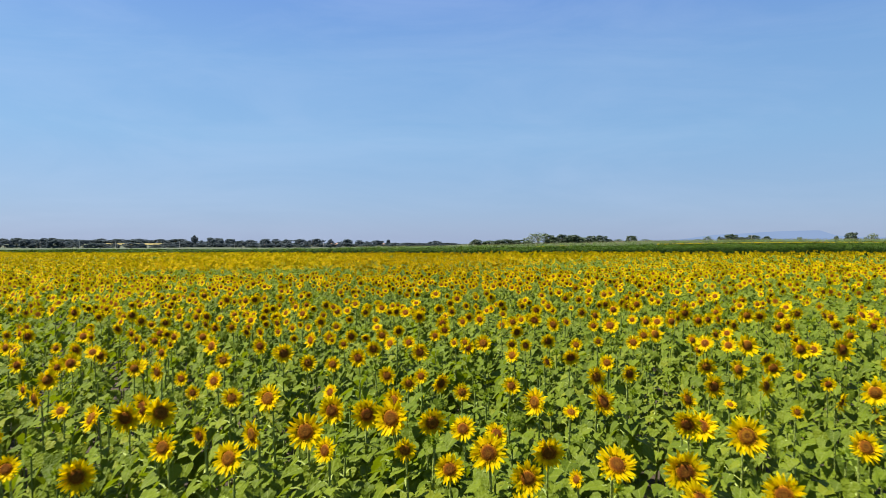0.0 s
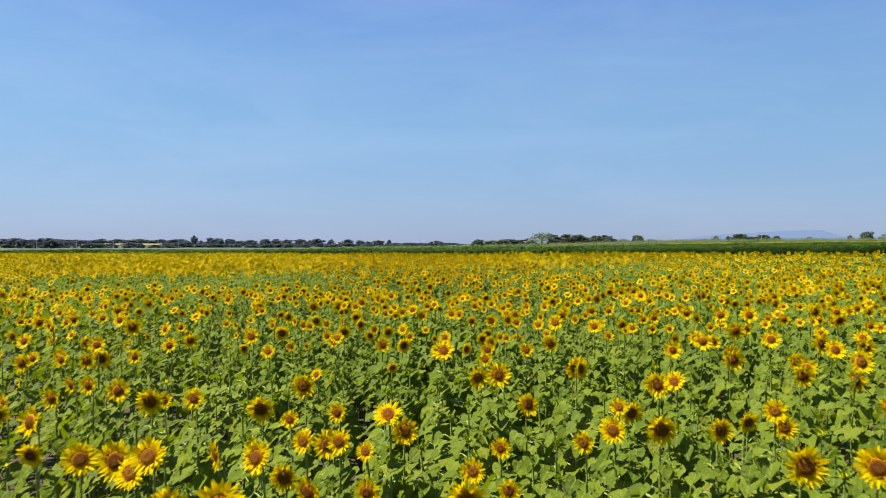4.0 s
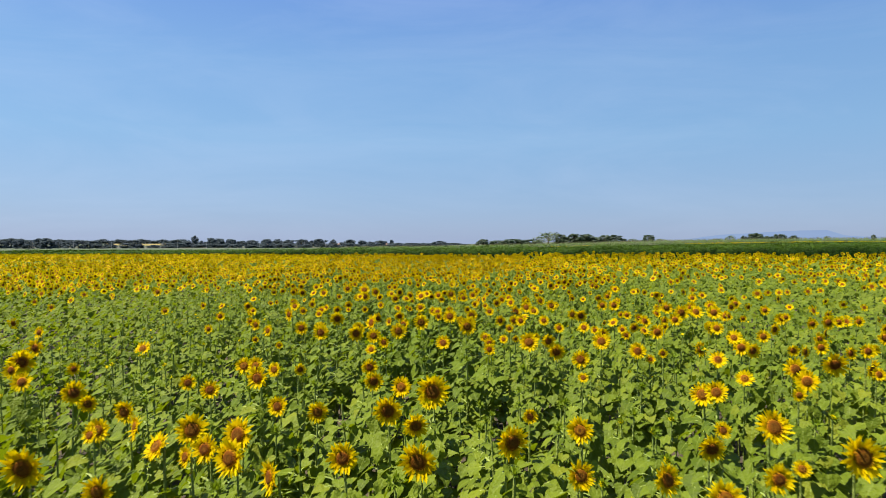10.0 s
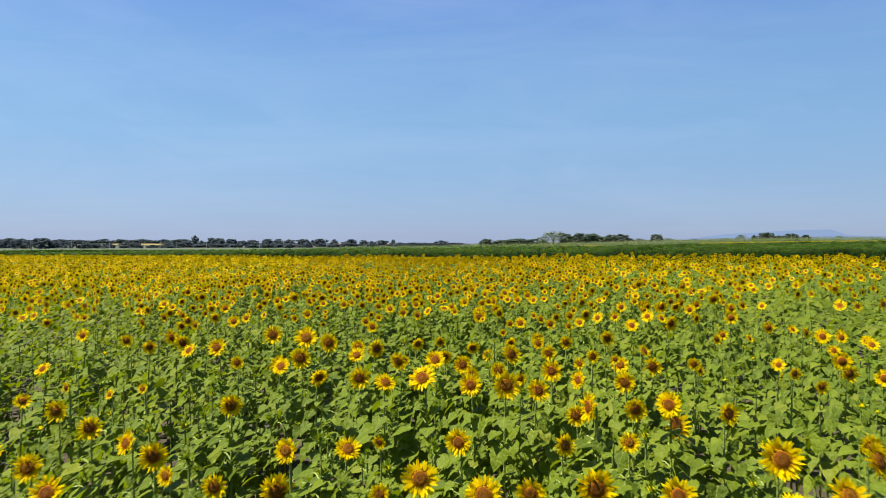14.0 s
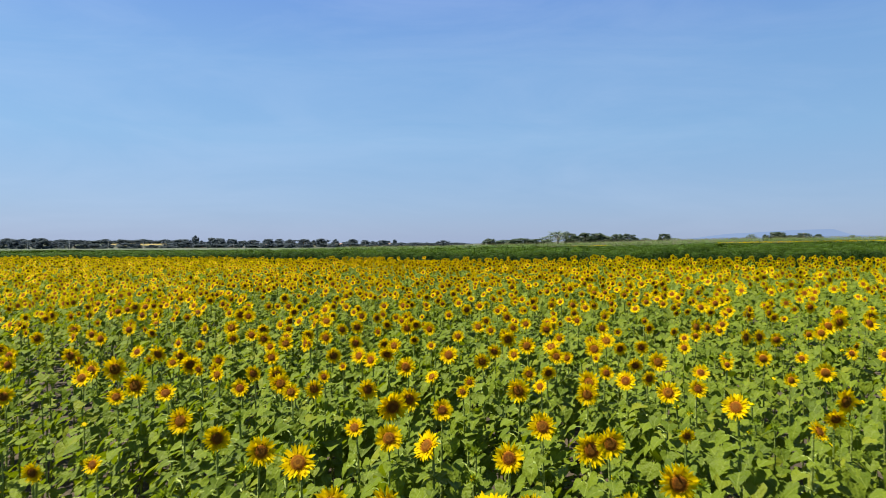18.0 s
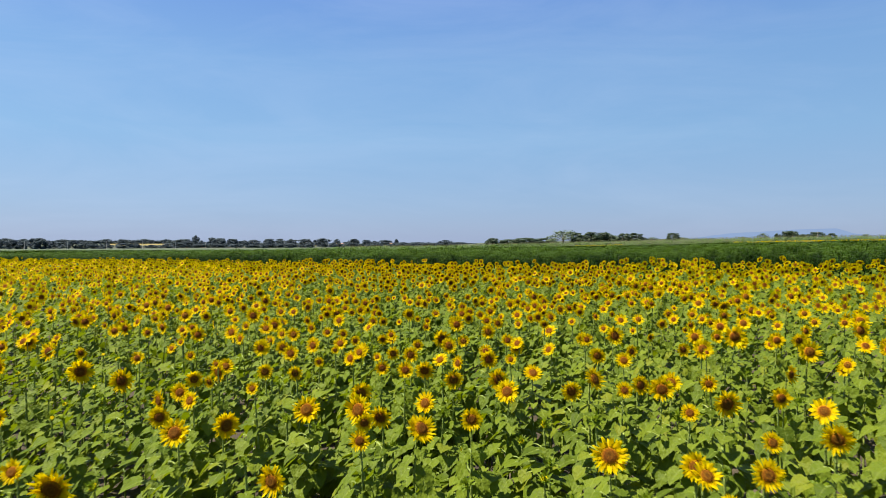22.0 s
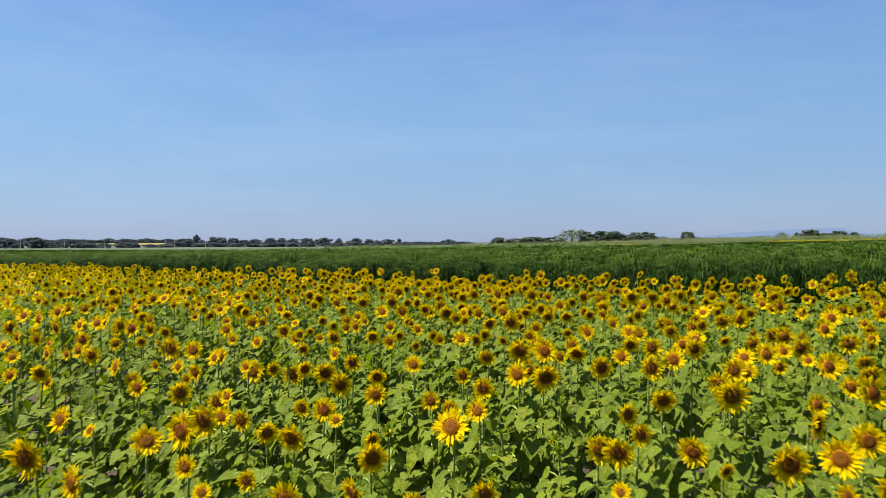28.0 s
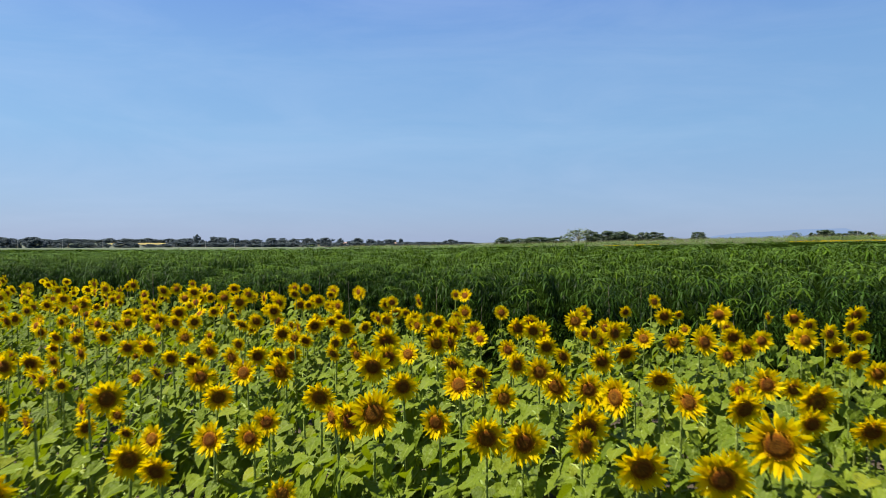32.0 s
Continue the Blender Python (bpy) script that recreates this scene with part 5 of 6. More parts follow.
bed((0.37, 63.88, 0.070, 0.10), (-3.00, 63.93, 0.055, 0.07), (-3.54, 63.95, 0.068, 0.01), (-1.79, 63.95, 0.072, 0.05), (-3.50, 64.02, 0.052, 0.13), (-2.12, 64.04, 0.061, 0.09), (-2.00, 64.07, 0.057, 0.03), (0.87, 64.14, 0.108, 0.11), (-2.53, 64.33, 0.074, 0.06), (-4.29, 64.35, 0.065, 0.11), (-0.55, 64.36, 0.083, 0.24), (-3.99, 64.38, 0.079, 0.06), (-1.75, 64.38, 0.074, 0.09), (-4.00, 64.51, 0.040, 0.13), (-1.47, 64.52, 0.086, 0.16), (-5.41, 64.58, 0.058, 0.15), (-2.57, 64.66, 0.068, 0.11), (-0.83, 64.75, 0.090, 0.16), (-3.43, 64.79, 0.055, 0.14), (-4.20, 64.85, 0.056, 0.15), (-2.89, 64.86, 0.088, 0.00), (-1.90, 64.91, 0.062, 0.06), (0.20, 64.91, 0.088, -0.01), (-3.03, 64.94, 0.087, 0.08))
bed((-5.41, 64.95, 0.084, 0.08), (1.43, 65.00, 0.099, 0.02), (-4.47, 65.02, 0.047, 0.12), (-4.79, 65.02, 0.073, 0.11), (-4.69, 65.04, 0.059, 0.00), (0.53, 65.16, 0.086, 0.03), (-3.75, 65.16, 0.054, 0.08), (-3.27, 65.16, 0.070, 0.06), (1.22, 65.24, 0.107, 0.06), (-1.04, 65.39, 0.060, 0.11), (-0.48, 65.42, 0.077, 0.11), (0.79, 65.43, 0.098, 0.13), (-2.90, 65.50, 0.074, 0.04), (-1.65, 65.63, 0.076, 0.06), (-0.15, 65.63, 0.090, 0.15), (0.71, 65.64, 0.093, 0.06), (0.07, 65.65, 0.099, 0.04), (-2.34, 65.72, 0.046, 0.15), (-5.42, 65.72, 0.084, 0.07), (0.32, 65.85, 0.094, 0.10), (-4.85, 65.93, 0.066, 0.13), (-4.33, 66.02, 0.082, -0.02), (-3.14, 66.02, 0.063, 0.02), (-0.73, 66.08, 0.094, 0.01))
bed((-1.05, 66.13, 0.114, 0.03), (-3.53, 66.31, 0.065, 0.01), (0.27, 66.33, 0.073, 0.19), (-0.55, 66.33, 0.081, 0.18), (-4.28, 66.33, 0.058, 0.11), (-1.18, 66.40, 0.064, 0.13), (-3.62, 66.42, 0.054, 0.14), (-0.11, 66.46, 0.085, 0.03), (-2.84, 66.47, 0.073, 0.11), (-4.77, 66.52, 0.096, -0.04), (-1.66, 66.56, 0.068, 0.11), (-2.13, 66.59, 0.057, 0.06), (-2.65, 66.59, 0.075, 0.04), (-1.43, 66.63, 0.054, 0.04), (-4.12, 66.66, 0.069, 0.02), (-3.46, 66.74, 0.051, 0.05), (-2.59, 66.84, 0.058, 0.06), (0.10, 66.86, 0.082, 0.08), (-5.56, 66.94, 0.066, -0.03), (-3.33, 66.96, 0.084, 0.02), (-3.21, 67.02, 0.060, 0.12), (-4.61, 67.06, 0.078, 0.09), (-1.00, 67.16, 0.071, 0.10), (-1.85, 67.28, 0.054, 0.16))
bed((-2.42, 67.34, 0.065, 0.05), (-2.21, 67.36, 0.073, -0.03), (-2.74, 67.39, 0.066, 0.08), (-0.08, 67.40, 0.069, 0.11), (-3.90, 67.44, 0.056, 0.11), (-3.47, 67.46, 0.063, 0.07), (-3.75, 67.49, 0.049, 0.00), (-0.37, 67.63, 0.067, 0.00), (-4.11, 67.65, 0.088, -0.02), (-1.27, 67.77, 0.109, 0.07), (-2.53, 67.82, 0.043, 0.05), (-4.92, 67.88, 0.063, 0.07), (-1.94, 67.89, 0.075, 0.11), (-4.59, 67.92, 0.088, 0.05), (-1.12, 67.99, 0.055, 0.11), (-0.74, 68.01, 0.088, 0.11), (-1.04, 68.02, 0.076, 0.16), (-1.53, 68.02, 0.093, 0.02), (-4.55, 68.04, 0.054, 0.13), (0.29, 68.06, 0.085, 0.07), (0.01, 68.10, 0.073, 0.13), (-3.39, 68.13, 0.075, 0.04), (-2.08, 68.23, 0.102, 0.13), (-0.47, 68.24, 0.084, 0.08))
bed((0.15, 68.25, 0.076, 0.03), (-0.17, 68.28, 0.076, 0.10), (-0.66, 68.37, 0.077, 0.14), (0.48, 68.37, 0.094, 0.08), (-2.37, 68.48, 0.080, 0.15), (-1.28, 68.51, 0.098, 0.11), (-5.60, 68.53, 0.068, 0.05), (-3.33, 68.53, 0.080, -0.09), (0.08, 68.54, 0.097, 0.16), (-1.82, 68.58, 0.072, 0.09), (-1.62, 68.59, 0.082, 0.08), (-1.05, 68.61, 0.077, 0.08), (-0.75, 68.61, 0.087, 0.14), (-3.31, 68.62, 0.074, 0.04), (-2.69, 68.76, 0.100, 0.09), (-1.40, 68.80, 0.066, 0.12), (-4.75, 68.84, 0.080, -0.08), (-5.10, 68.95, 0.075, 0.04), (-5.66, 68.95, 0.065, 0.09), (-3.92, 68.96, 0.077, -0.07), (-5.83, 69.01, 0.050, 0.10), (-0.10, 69.06, 0.085, 0.04), (-3.03, 69.08, 0.101, 0.05), (-0.87, 69.14, 0.076, 0.08))
bed((-3.66, 69.18, 0.077, 0.05), (0.84, 69.20, 0.090, 0.11), (-1.67, 69.25, 0.062, 0.08), (-4.80, 69.33, 0.069, 0.04), (-2.18, 69.46, 0.091, 0.09), (0.63, 69.56, 0.070, 0.08), (-5.28, 69.56, 0.067, 0.03), (-2.72, 69.63, 0.071, 0.12), (-3.79, 69.65, 0.092, 0.12), (-1.25, 69.70, 0.099, 0.08), (1.47, 69.75, 0.101, 0.04), (-0.29, 69.75, 0.090, 0.06), (-6.46, 69.78, 0.058, 0.07), (-5.71, 69.86, 0.077, -0.03), (-3.44, 69.90, 0.098, 0.10), (-6.11, 69.94, 0.065, 0.08), (-3.02, 70.12, 0.102, 0.08), (-4.60, 70.15, 0.090, 0.11), (-4.29, 70.17, 0.080, 0.03), (-6.49, 70.30, 0.069, 0.04), (-2.64, 70.49, 0.089, 0.03), (-4.05, 70.54, 0.076, 0.10), (-6.80, 70.62, 0.073, 0.06), (-5.91, 70.67, 0.053, -0.01))
bed((-3.25, 70.74, 0.050, 0.10), (-0.34, 70.75, 0.087, 0.10), (-1.62, 70.82, 0.098, 0.14), (1.10, 70.83, 0.131, 0.07), (1.92, 70.84, 0.111, 0.08), (0.62, 70.88, 0.140, 0.04), (-3.86, 71.09, 0.072, 0.06), (-1.83, 71.14, 0.097, 0.06), (-3.95, 71.25, 0.060, 0.14), (-2.05, 71.28, 0.068, 0.10), (-5.96, 71.31, 0.094, 0.07), (-1.13, 71.32, 0.133, 0.10), (-5.65, 71.37, 0.087, 0.07), (-4.15, 71.40, 0.085, 0.00), (-2.46, 71.48, 0.091, 0.08), (-3.19, 71.55, 0.062, 0.15), (-0.90, 71.55, 0.073, 0.12), (-4.26, 71.59, 0.042, 0.06), (-3.85, 71.67, 0.082, 0.01), (-2.26, 71.72, 0.101, -0.02), (-4.85, 71.75, 0.065, 0.07), (-2.69, 71.76, 0.082, 0.07), (-3.68, 71.76, 0.076, -0.01), (-3.04, 71.80, 0.111, 0.11))
bed((-4.42, 71.81, 0.046, 0.09), (-0.43, 71.82, 0.091, 0.00), (-1.11, 71.83, 0.094, 0.12), (-4.63, 71.87, 0.057, 0.11), (-5.11, 71.88, 0.064, 0.10), (-1.33, 72.04, 0.095, 0.10), (-3.38, 72.05, 0.085, 0.13), (-0.92, 72.14, 0.088, 0.03), (-0.94, 72.21, 0.057, 0.12), (-2.94, 72.36, 0.087, 0.12), (-2.58, 72.40, 0.092, 0.12), (-1.33, 72.42, 0.083, 0.14), (-1.77, 72.45, 0.092, 0.08), (-5.22, 72.58, 0.046, 0.08), (-0.57, 72.69, 0.101, 0.05), (-5.42, 72.71, 0.060, 0.09), (-4.05, 72.76, 0.086, 0.13), (-2.05, 72.78, 0.091, 0.12), (-2.41, 72.98, 0.077, 0.07), (-4.49, 73.04, 0.097, 0.04), (-3.86, 73.05, 0.106, 0.08), (-4.79, 73.06, 0.060, 0.07), (-1.54, 73.10, 0.086, 0.13), (-3.22, 73.16, 0.113, 0.09))
bed((-3.54, 73.35, 0.067, 0.15), (-2.17, 73.36, 0.088, 0.05), (-4.84, 73.36, 0.069, 0.12), (0.42, 73.36, 0.096, 0.08), (-3.37, 73.45, 0.069, 0.12), (-2.97, 73.48, 0.084, 0.12), (-4.74, 73.53, 0.076, 0.07), (-5.90, 73.58, 0.072, 0.07), (-2.17, 73.65, 0.076, 0.12), (-0.37, 73.69, 0.083, 0.05), (-0.20, 73.76, 0.083, 0.09), (-6.36, 73.76, 0.074, 0.07), (-4.48, 73.77, 0.085, 0.05), (-1.66, 73.93, 0.082, 0.01), (0.41, 74.03, 0.096, 0.11), (-3.71, 74.03, 0.070, 0.12), (-5.57, 74.07, 0.078, 0.09), (-2.79, 74.10, 0.100, 0.10), (-1.23, 74.12, 0.095, 0.18), (0.10, 74.15, 0.088, 0.09), (-6.00, 74.15, 0.081, 0.03), (0.71, 74.20, 0.087, 0.13), (-5.44, 74.22, 0.087, 0.06), (0.81, 74.23, 0.092, -0.01))
bed((-4.11, 74.28, 0.062, 0.13), (-4.65, 74.37, 0.064, 0.06), (-1.76, 74.47, 0.096, 0.00), (-3.28, 74.51, 0.126, 0.06), (-0.52, 74.56, 0.096, 0.02), (-2.38, 74.58, 0.072, 0.06), (-5.29, 74.62, 0.078, 0.09), (-1.31, 74.65, 0.084, 0.08), (-0.22, 74.65, 0.089, 0.08), (-6.61, 74.72, 0.080, 0.09), (-6.15, 74.75, 0.081, 0.08), (-6.37, 75.02, 0.074, 0.18))
bed_x, bed_y, bed_r, bed_h = np.array(BED_PLANTS).T


def bed_reach(y):
    return np.interp(y, [4.5, 7.5, 10.5, 13.5, 16.5, 19.5, 22.5, 25.5, 28.5, 31.5, 34.5, 37.5, 40.5, 43.5, 46.5, 49.5, 52.5, 55.5, 58.5, 61.5, 64.5, 67.5, 70.5, 73.5, 76.5],
                     [3.1, 3.7, 3.5, 3.6, 3, 4, 3.4, 3.1, 4.4, 3.2, 4.8, 4.3, 3.1, 4.5, 4.3, 4.6, 4, 4.6, 4.1, 4.4, 3.2, 3.3, 3.9, 3.3, 4.5])


dx, dy = 0.62, 0.37
gx, gy = np.meshgrid(np.arange(-150, 110, dx), np.arange(-9.0, 175, dy))
gx, gy = gx.ravel(), gy.ravel()
gx = gx + rng.uniform(-0.20, 0.20, len(gx))
gy = gy + rng.uniform(-0.17, 0.17, len(gy))
bare = hash_noise(gx, gy, 0.9, 51) * 0.65 + hash_noise(gx, gy, 3.0, 52) * 0.35
ahead = np.abs(gx) < 0.74 * gy + 4
keep = (gy < edge_y(gx) - 0.25) & (bare < 0.84) & (ahead | ((rng.random(len(gx)) < 0.5) & (np.abs(gx) < 62)))
gx, gy, ahead = gx[keep], gy[keep], ahead[keep]
beside = np.abs(gx - path_x(gy))
inner = np.where(beside < 6)[0]
apart = np.full(len(gx), 9.0)
apart[inner] = np.sqrt(((gx[inner, None] - bed_x) ** 2 + (gy[inner, None] - bed_y) ** 2).min(1))
keep = (apart > 0.21) & ((beside < 26) | (rng.random(len(gx)) < 0.60))
gx, gy, beside, ahead = gx[keep], gy[keep], beside[keep], ahead[keep]
wild = rng.random(len(gx)) < bloom_share(gx, gy)
in_bloom = wild & ((beside > bed_reach(gy)) | (gy < 3.0) | (gy > 75.3) | (rng.random(len(gx)) < 0.16 + 0.26 * smooth(50, 60, gy)))
head_r = np.clip(rng.normal(0.090, 0.017, len(gx)), 0.055, 0.135)

# the plants of the beds come first; the first 300 nearest the line are built singly further down
order = np.argsort(np.abs(bed_x - path_x(bed_y)))
single, rest = order[:300], order[300:]
gx, gy = np.concatenate([bed_x[rest], gx]), np.concatenate([bed_y[rest], gy])
in_bloom = np.concatenate([np.ones(len(rest), bool), in_bloom])
head_r = np.concatenate([bed_r[rest], head_r])
side = np.abs(gx - path_x(gy))
near_edge = edge_y(gx) - gy
ahead = np.concatenate([np.ones(len(rest), bool), ahead])
level = np.where(side < 2.7, 0, np.where(side < 7.0, 1, np.where(side < 20, 2, 3)))
level = np.where(ahead, level, 3)
bed_r, head_r = bed_r * 1.24, head_r * 1.22
tall = plant_height(gx, gy) * np.where(np.arange(len(gx)) < len(rest), 1.0, np.clip(rng.normal(1.0, 0.07, len(gx)), 0.84, 1.14))
tall[:len(rest)] += bed_h[rest]
tall = np.where(in_bloom, tall, tall * rng.uniform(0.76, 0.92, len(gx)))
gz = ground_z(gx, gy)
head_r = head_r * np.where(np.arange(len(gx)) < len(rest), 1.0, 1 + 0.12 * smooth(10, 0, near_edge) + np.where(gx < 0, 0.34, 0.05) * smooth(6, 30, side))
head_r = np.where(np.arange(len(gx)) < len(rest), head_r, np.minimum(head_r, 0.138))
face = rng.normal(-0.10, 0.36, len(gx))
nod = radians(90) - rng.normal(0.20, 0.25, len(gx)) + 0.30 * smooth(16, 2, near_edge)

field, heads = Gather(), Gather()
kinds = rng.integers(0, 8, len(gx))
for lv in range(4):
    for var in range(8):
        pick = (level == lv) & (kinds == var)
        n = int(pick.sum())
        turn = rng.normal(0, 0.38, n)
        wide = np.where(in_bloom[pick], 1.0, 1.10) * 1.45
        spread = np.stack([rng.uniform(0.85, 1.2, n) * wide, rng.uniform(0.85, 1.2, n) * wide, tall[pick]], -1)
        field.add(foliage_piece(lv, 100 * lv + var), matrices(gx[pick], gy[pick], gz[pick], turn, spread))
        fl = pick & in_bloom
        out = 0.45 * head_r[fl]
        heads.add(head_piece(lv, 900 + 10 * lv + var), matrices(gx[fl] + np.sin(face[fl]) * out, gy[fl] - np.cos(face[fl]) * out,
                  gz[fl] + tall[fl] + 0.01, face[fl], head_r[fl], nod[fl]))
        bd = pick & ~in_bloom & (lv < 2)
        heads.add(bud_piece(lv, 700 + 10 * lv + var), matrices(gx[bd], gy[bd], gz[bd] + tall[bd], face[bd], 0.55 * head_r[bd], nod[bd] * 0.6))
for var in range(6):
    pick = np.concatenate([single, single[:150]])[var::6]
    fx, fy = bed_x[pick] + rng.uniform(-0.14, 0.14, len(pick)), bed_y[pick] + rng.uniform(-0.14, 0.14, len(pick))
    field.add(foliage_piece(0, 40 + var, False), matrices(fx, fy, ground_z(fx, fy), rng.normal(0, 0.4, len(pick)),
              np.stack([np.full(len(pick), 1.45), np.full(len(pick), 1.45), plant_height(fx, fy) * rng.uniform(0.84, 0.96, len(pick))], -1)))
tagged(field.build("sunflower_foliage", [LEAF, STEM]), "broad green leaves and stems of a sunflower field", "sunflower field", kind="stuff")
tagged(heads.build("sunflower_heads", [PETAL, DISC, SEPAL, BUD]), "yellow sunflower heads with brown discs above the leaves", "sunflower field", kind="stuff")


# dry stalks and leaf litter on the soil along the line
litter = Gather()
straw = template([(-0.5, -0.03, 0), (0.5, -0.02, 0.04), (0.5, 0.03, 0.04), (-0.5, 0.02, 0), (0.1, 0.0, 0.05)], [0.5] * 5, (), [(0, 1, 4), (1, 2, 4), (2, 3, 4), (3, 0, 4)])
n = 6000
x, y = rng.uniform(-6, 6, n), rng.uniform(1, 76, n)
litter.add(straw, matrices(x, y, ground_z(x, y) + 0.015, rng.uniform(0, 6.28, n), rng.uniform(0.05, 0.26, n), rng.uniform(-0.2, 0.2, n)))
STRAW = leafy("dry_straw", [(0.0, (0.07, 0.05, 0.028)), (0.6, (0.14, 0.105, 0.06)), (1.0, (0.26, 0.205, 0.13))], 0.9, 0.0, grain=14, spec=0.1)
tagged(litter.build("plant_litter", [STRAW]), "dry stalks and dead leaves strewn on the soil", "litter", kind="stuff")


# ---------------------------------------------------------------- single sunflowers
def part(name, piece, mats, parent, label=""):
    """One mesh object under a thing or a part, from a piece."""
    g = Gather()
    g.add(piece, np.eye(4)[None])
    ob = g.build(name, mats, parent)
    if label:
        ob["label"] = label
    return ob


def make_sunflower(seed):
    """A flowering plant about 1.45 tall, its head facing -y."""
    r = random.Random(seed)
    root = new("sunflower")
    height = 1.45
    bend = r.uniform(-0.03, 0.03)
    stem = tube([(0, 0, 0), (bend, 0.01, 0.5 * height), (0.3 * bend, 0.0, 0.9 * height), (0, -0.02, height)], [0.013, 0.010, 0.0065, 0.006], 6)
    part("stem", stem, [STEM], root, "pale green hairy stem")
    for m, h, turn, reach in leaf_places(r, 18, 0.40, 0.104):
        m = m.copy()
        m[:3] *= height
        whole = stalk(h, turn, reach, 1)
        whole[0] = whole[0] * height
        leaf = joined([moved(leaf_piece(-1, r), m), whole])
        part("leaf", leaf, [LEAF, STEM], root)
    head = part("flower_head", back_part(0, r), [SEPAL], root)
    part("petals", petals_part(0, r, r.choice([0.0, 0.0, 0.0, 0.25])), [PETAL], head, "ring of yellow petals")
    part("disc", disc_part(0), [DISC], head, "brown seed disc")
    return tagged(root, "blooming sunflower with brown disc and broad leaves in the field", "sunflower", "sunflowers along the flight line")


patterns = [make_sunflower(4000 + k) for k in range(12)]
for k, i in enumerate(single):
    x, y, rad = float(bed_x[i]), float(bed_y[i]), float(bed_r[i])
    grow = (float(plant_height(x, y)) + float(bed_h[i])) / 1.45
    turn = random.gauss(-0.10, 0.34)
    m = pose(x, y, float(ground_z(x, y)), 0, 0, math.degrees(turn)) @ Matrix.Scale(grow, 4)
    plant = patterns[k - 288] if k >= 288 else copy_thing(patterns[k % 12], m)
    plant.matrix_basis = m
    lean = radians(90) - random.gauss(0.20, 0.24) + 0.30 * float(smooth(16, 2, edge_y(x) - y))
    for ob in plant.children:
        if ob.name.startswith("flower_head"):
            ob.location = (0, -0.45 * rad / grow, 1.46)
            ob.rotation_euler = (lean, 0, 0)
            ob.scale = [rad / grow] * 3
    if rad > 0.105:
        plant["label"] = "large blooming sunflower with wide brown disc above broad leaves"
    elif rad < 0.065:
        plant["label"] = "small half-open sunflower head on a leafy stem"


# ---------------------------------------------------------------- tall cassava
def palmate_piece(seed, lobes, fine, hang=1.0, top_lit=0.0):
    """A cassava leaf: narrow fingers that arch out from the hub at the origin and hang down all round like an umbrella,
    each about 1 long;
    the last argument is how far the pale green of shoots is painted in for the sunlit top."""
    r = random.Random(seed)
    parts = []
    for k in range(lobes):
        th = 6.283 * (k + r.uniform(-0.2, 0.2)) / lobes
        length, ang = r.uniform(0.80, 1.15), 0.25 - 0.55 * hang + r.uniform(-0.12, 0.12)
        end = -1.45 * min(1.0, hang) + r.uniform(-0.1, 0.15)
        w = r.uniform(0.034, 0.047) * (1.0 if fine else 1.6)
        steps = 3 if fine else 2
        y, z, v, q = 0.0, 0.0, [], []
        for i in range(steps):
            half = w * ((0.35, 1.0, 0.85) if fine else (0.6, 1.0))[i]
            v += [(-half, y, z), (half, y, z)]
            a = ang + (end - ang) * min(1.0, (i + 0.5) / (steps - 0.6))
            y, z = y + length / steps * math.cos(a), z + length / steps * math.sin(a)
        v.append((0, y, z))
        q = [(2 * i, 2 * i + 1, 2 * i + 3, 2 * i + 2) for i in range(steps - 1)]
        o = 2 * steps - 2
        parts.append(moved(template(v, [top_lit] * len(v), q, [(o, o + 1, o + 2)]), Matrix.Rotation(th, 4, "Z")))
    return joined(parts)


def stand_height(x, y):
    return 2.04 - 0.34 * smooth(-8, -70, x) - 0.5 * smooth(130, 200, y) * smooth(10, 60, x) + 0.40 * (hash_noise(x, y, 3.5, 21) - 0.5) + 0.30 * (hash_noise(x, y, 0.9, 22) - 0.5)


# dark sheet added under the leaves so that gaps look shaded
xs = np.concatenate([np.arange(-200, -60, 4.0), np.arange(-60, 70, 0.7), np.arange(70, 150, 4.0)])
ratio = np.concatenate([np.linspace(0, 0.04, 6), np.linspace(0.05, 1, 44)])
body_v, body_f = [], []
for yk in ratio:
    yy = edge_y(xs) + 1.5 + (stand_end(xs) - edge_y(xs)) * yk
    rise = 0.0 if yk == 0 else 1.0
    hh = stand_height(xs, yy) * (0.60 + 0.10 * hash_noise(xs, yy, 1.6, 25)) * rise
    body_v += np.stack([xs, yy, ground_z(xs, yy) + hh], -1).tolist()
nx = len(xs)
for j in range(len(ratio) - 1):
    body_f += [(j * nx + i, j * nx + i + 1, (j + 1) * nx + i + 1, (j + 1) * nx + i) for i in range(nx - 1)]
me = bpy.data.meshes.new("cassava_shade_sheet")
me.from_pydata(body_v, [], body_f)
me.materials.append(STAND_SHADE)
tagged(new("cassava_shade_sheet", me), "near-black sheet standing in for the shade inside a tall cassava stand", "cassava field", kind="stuff")

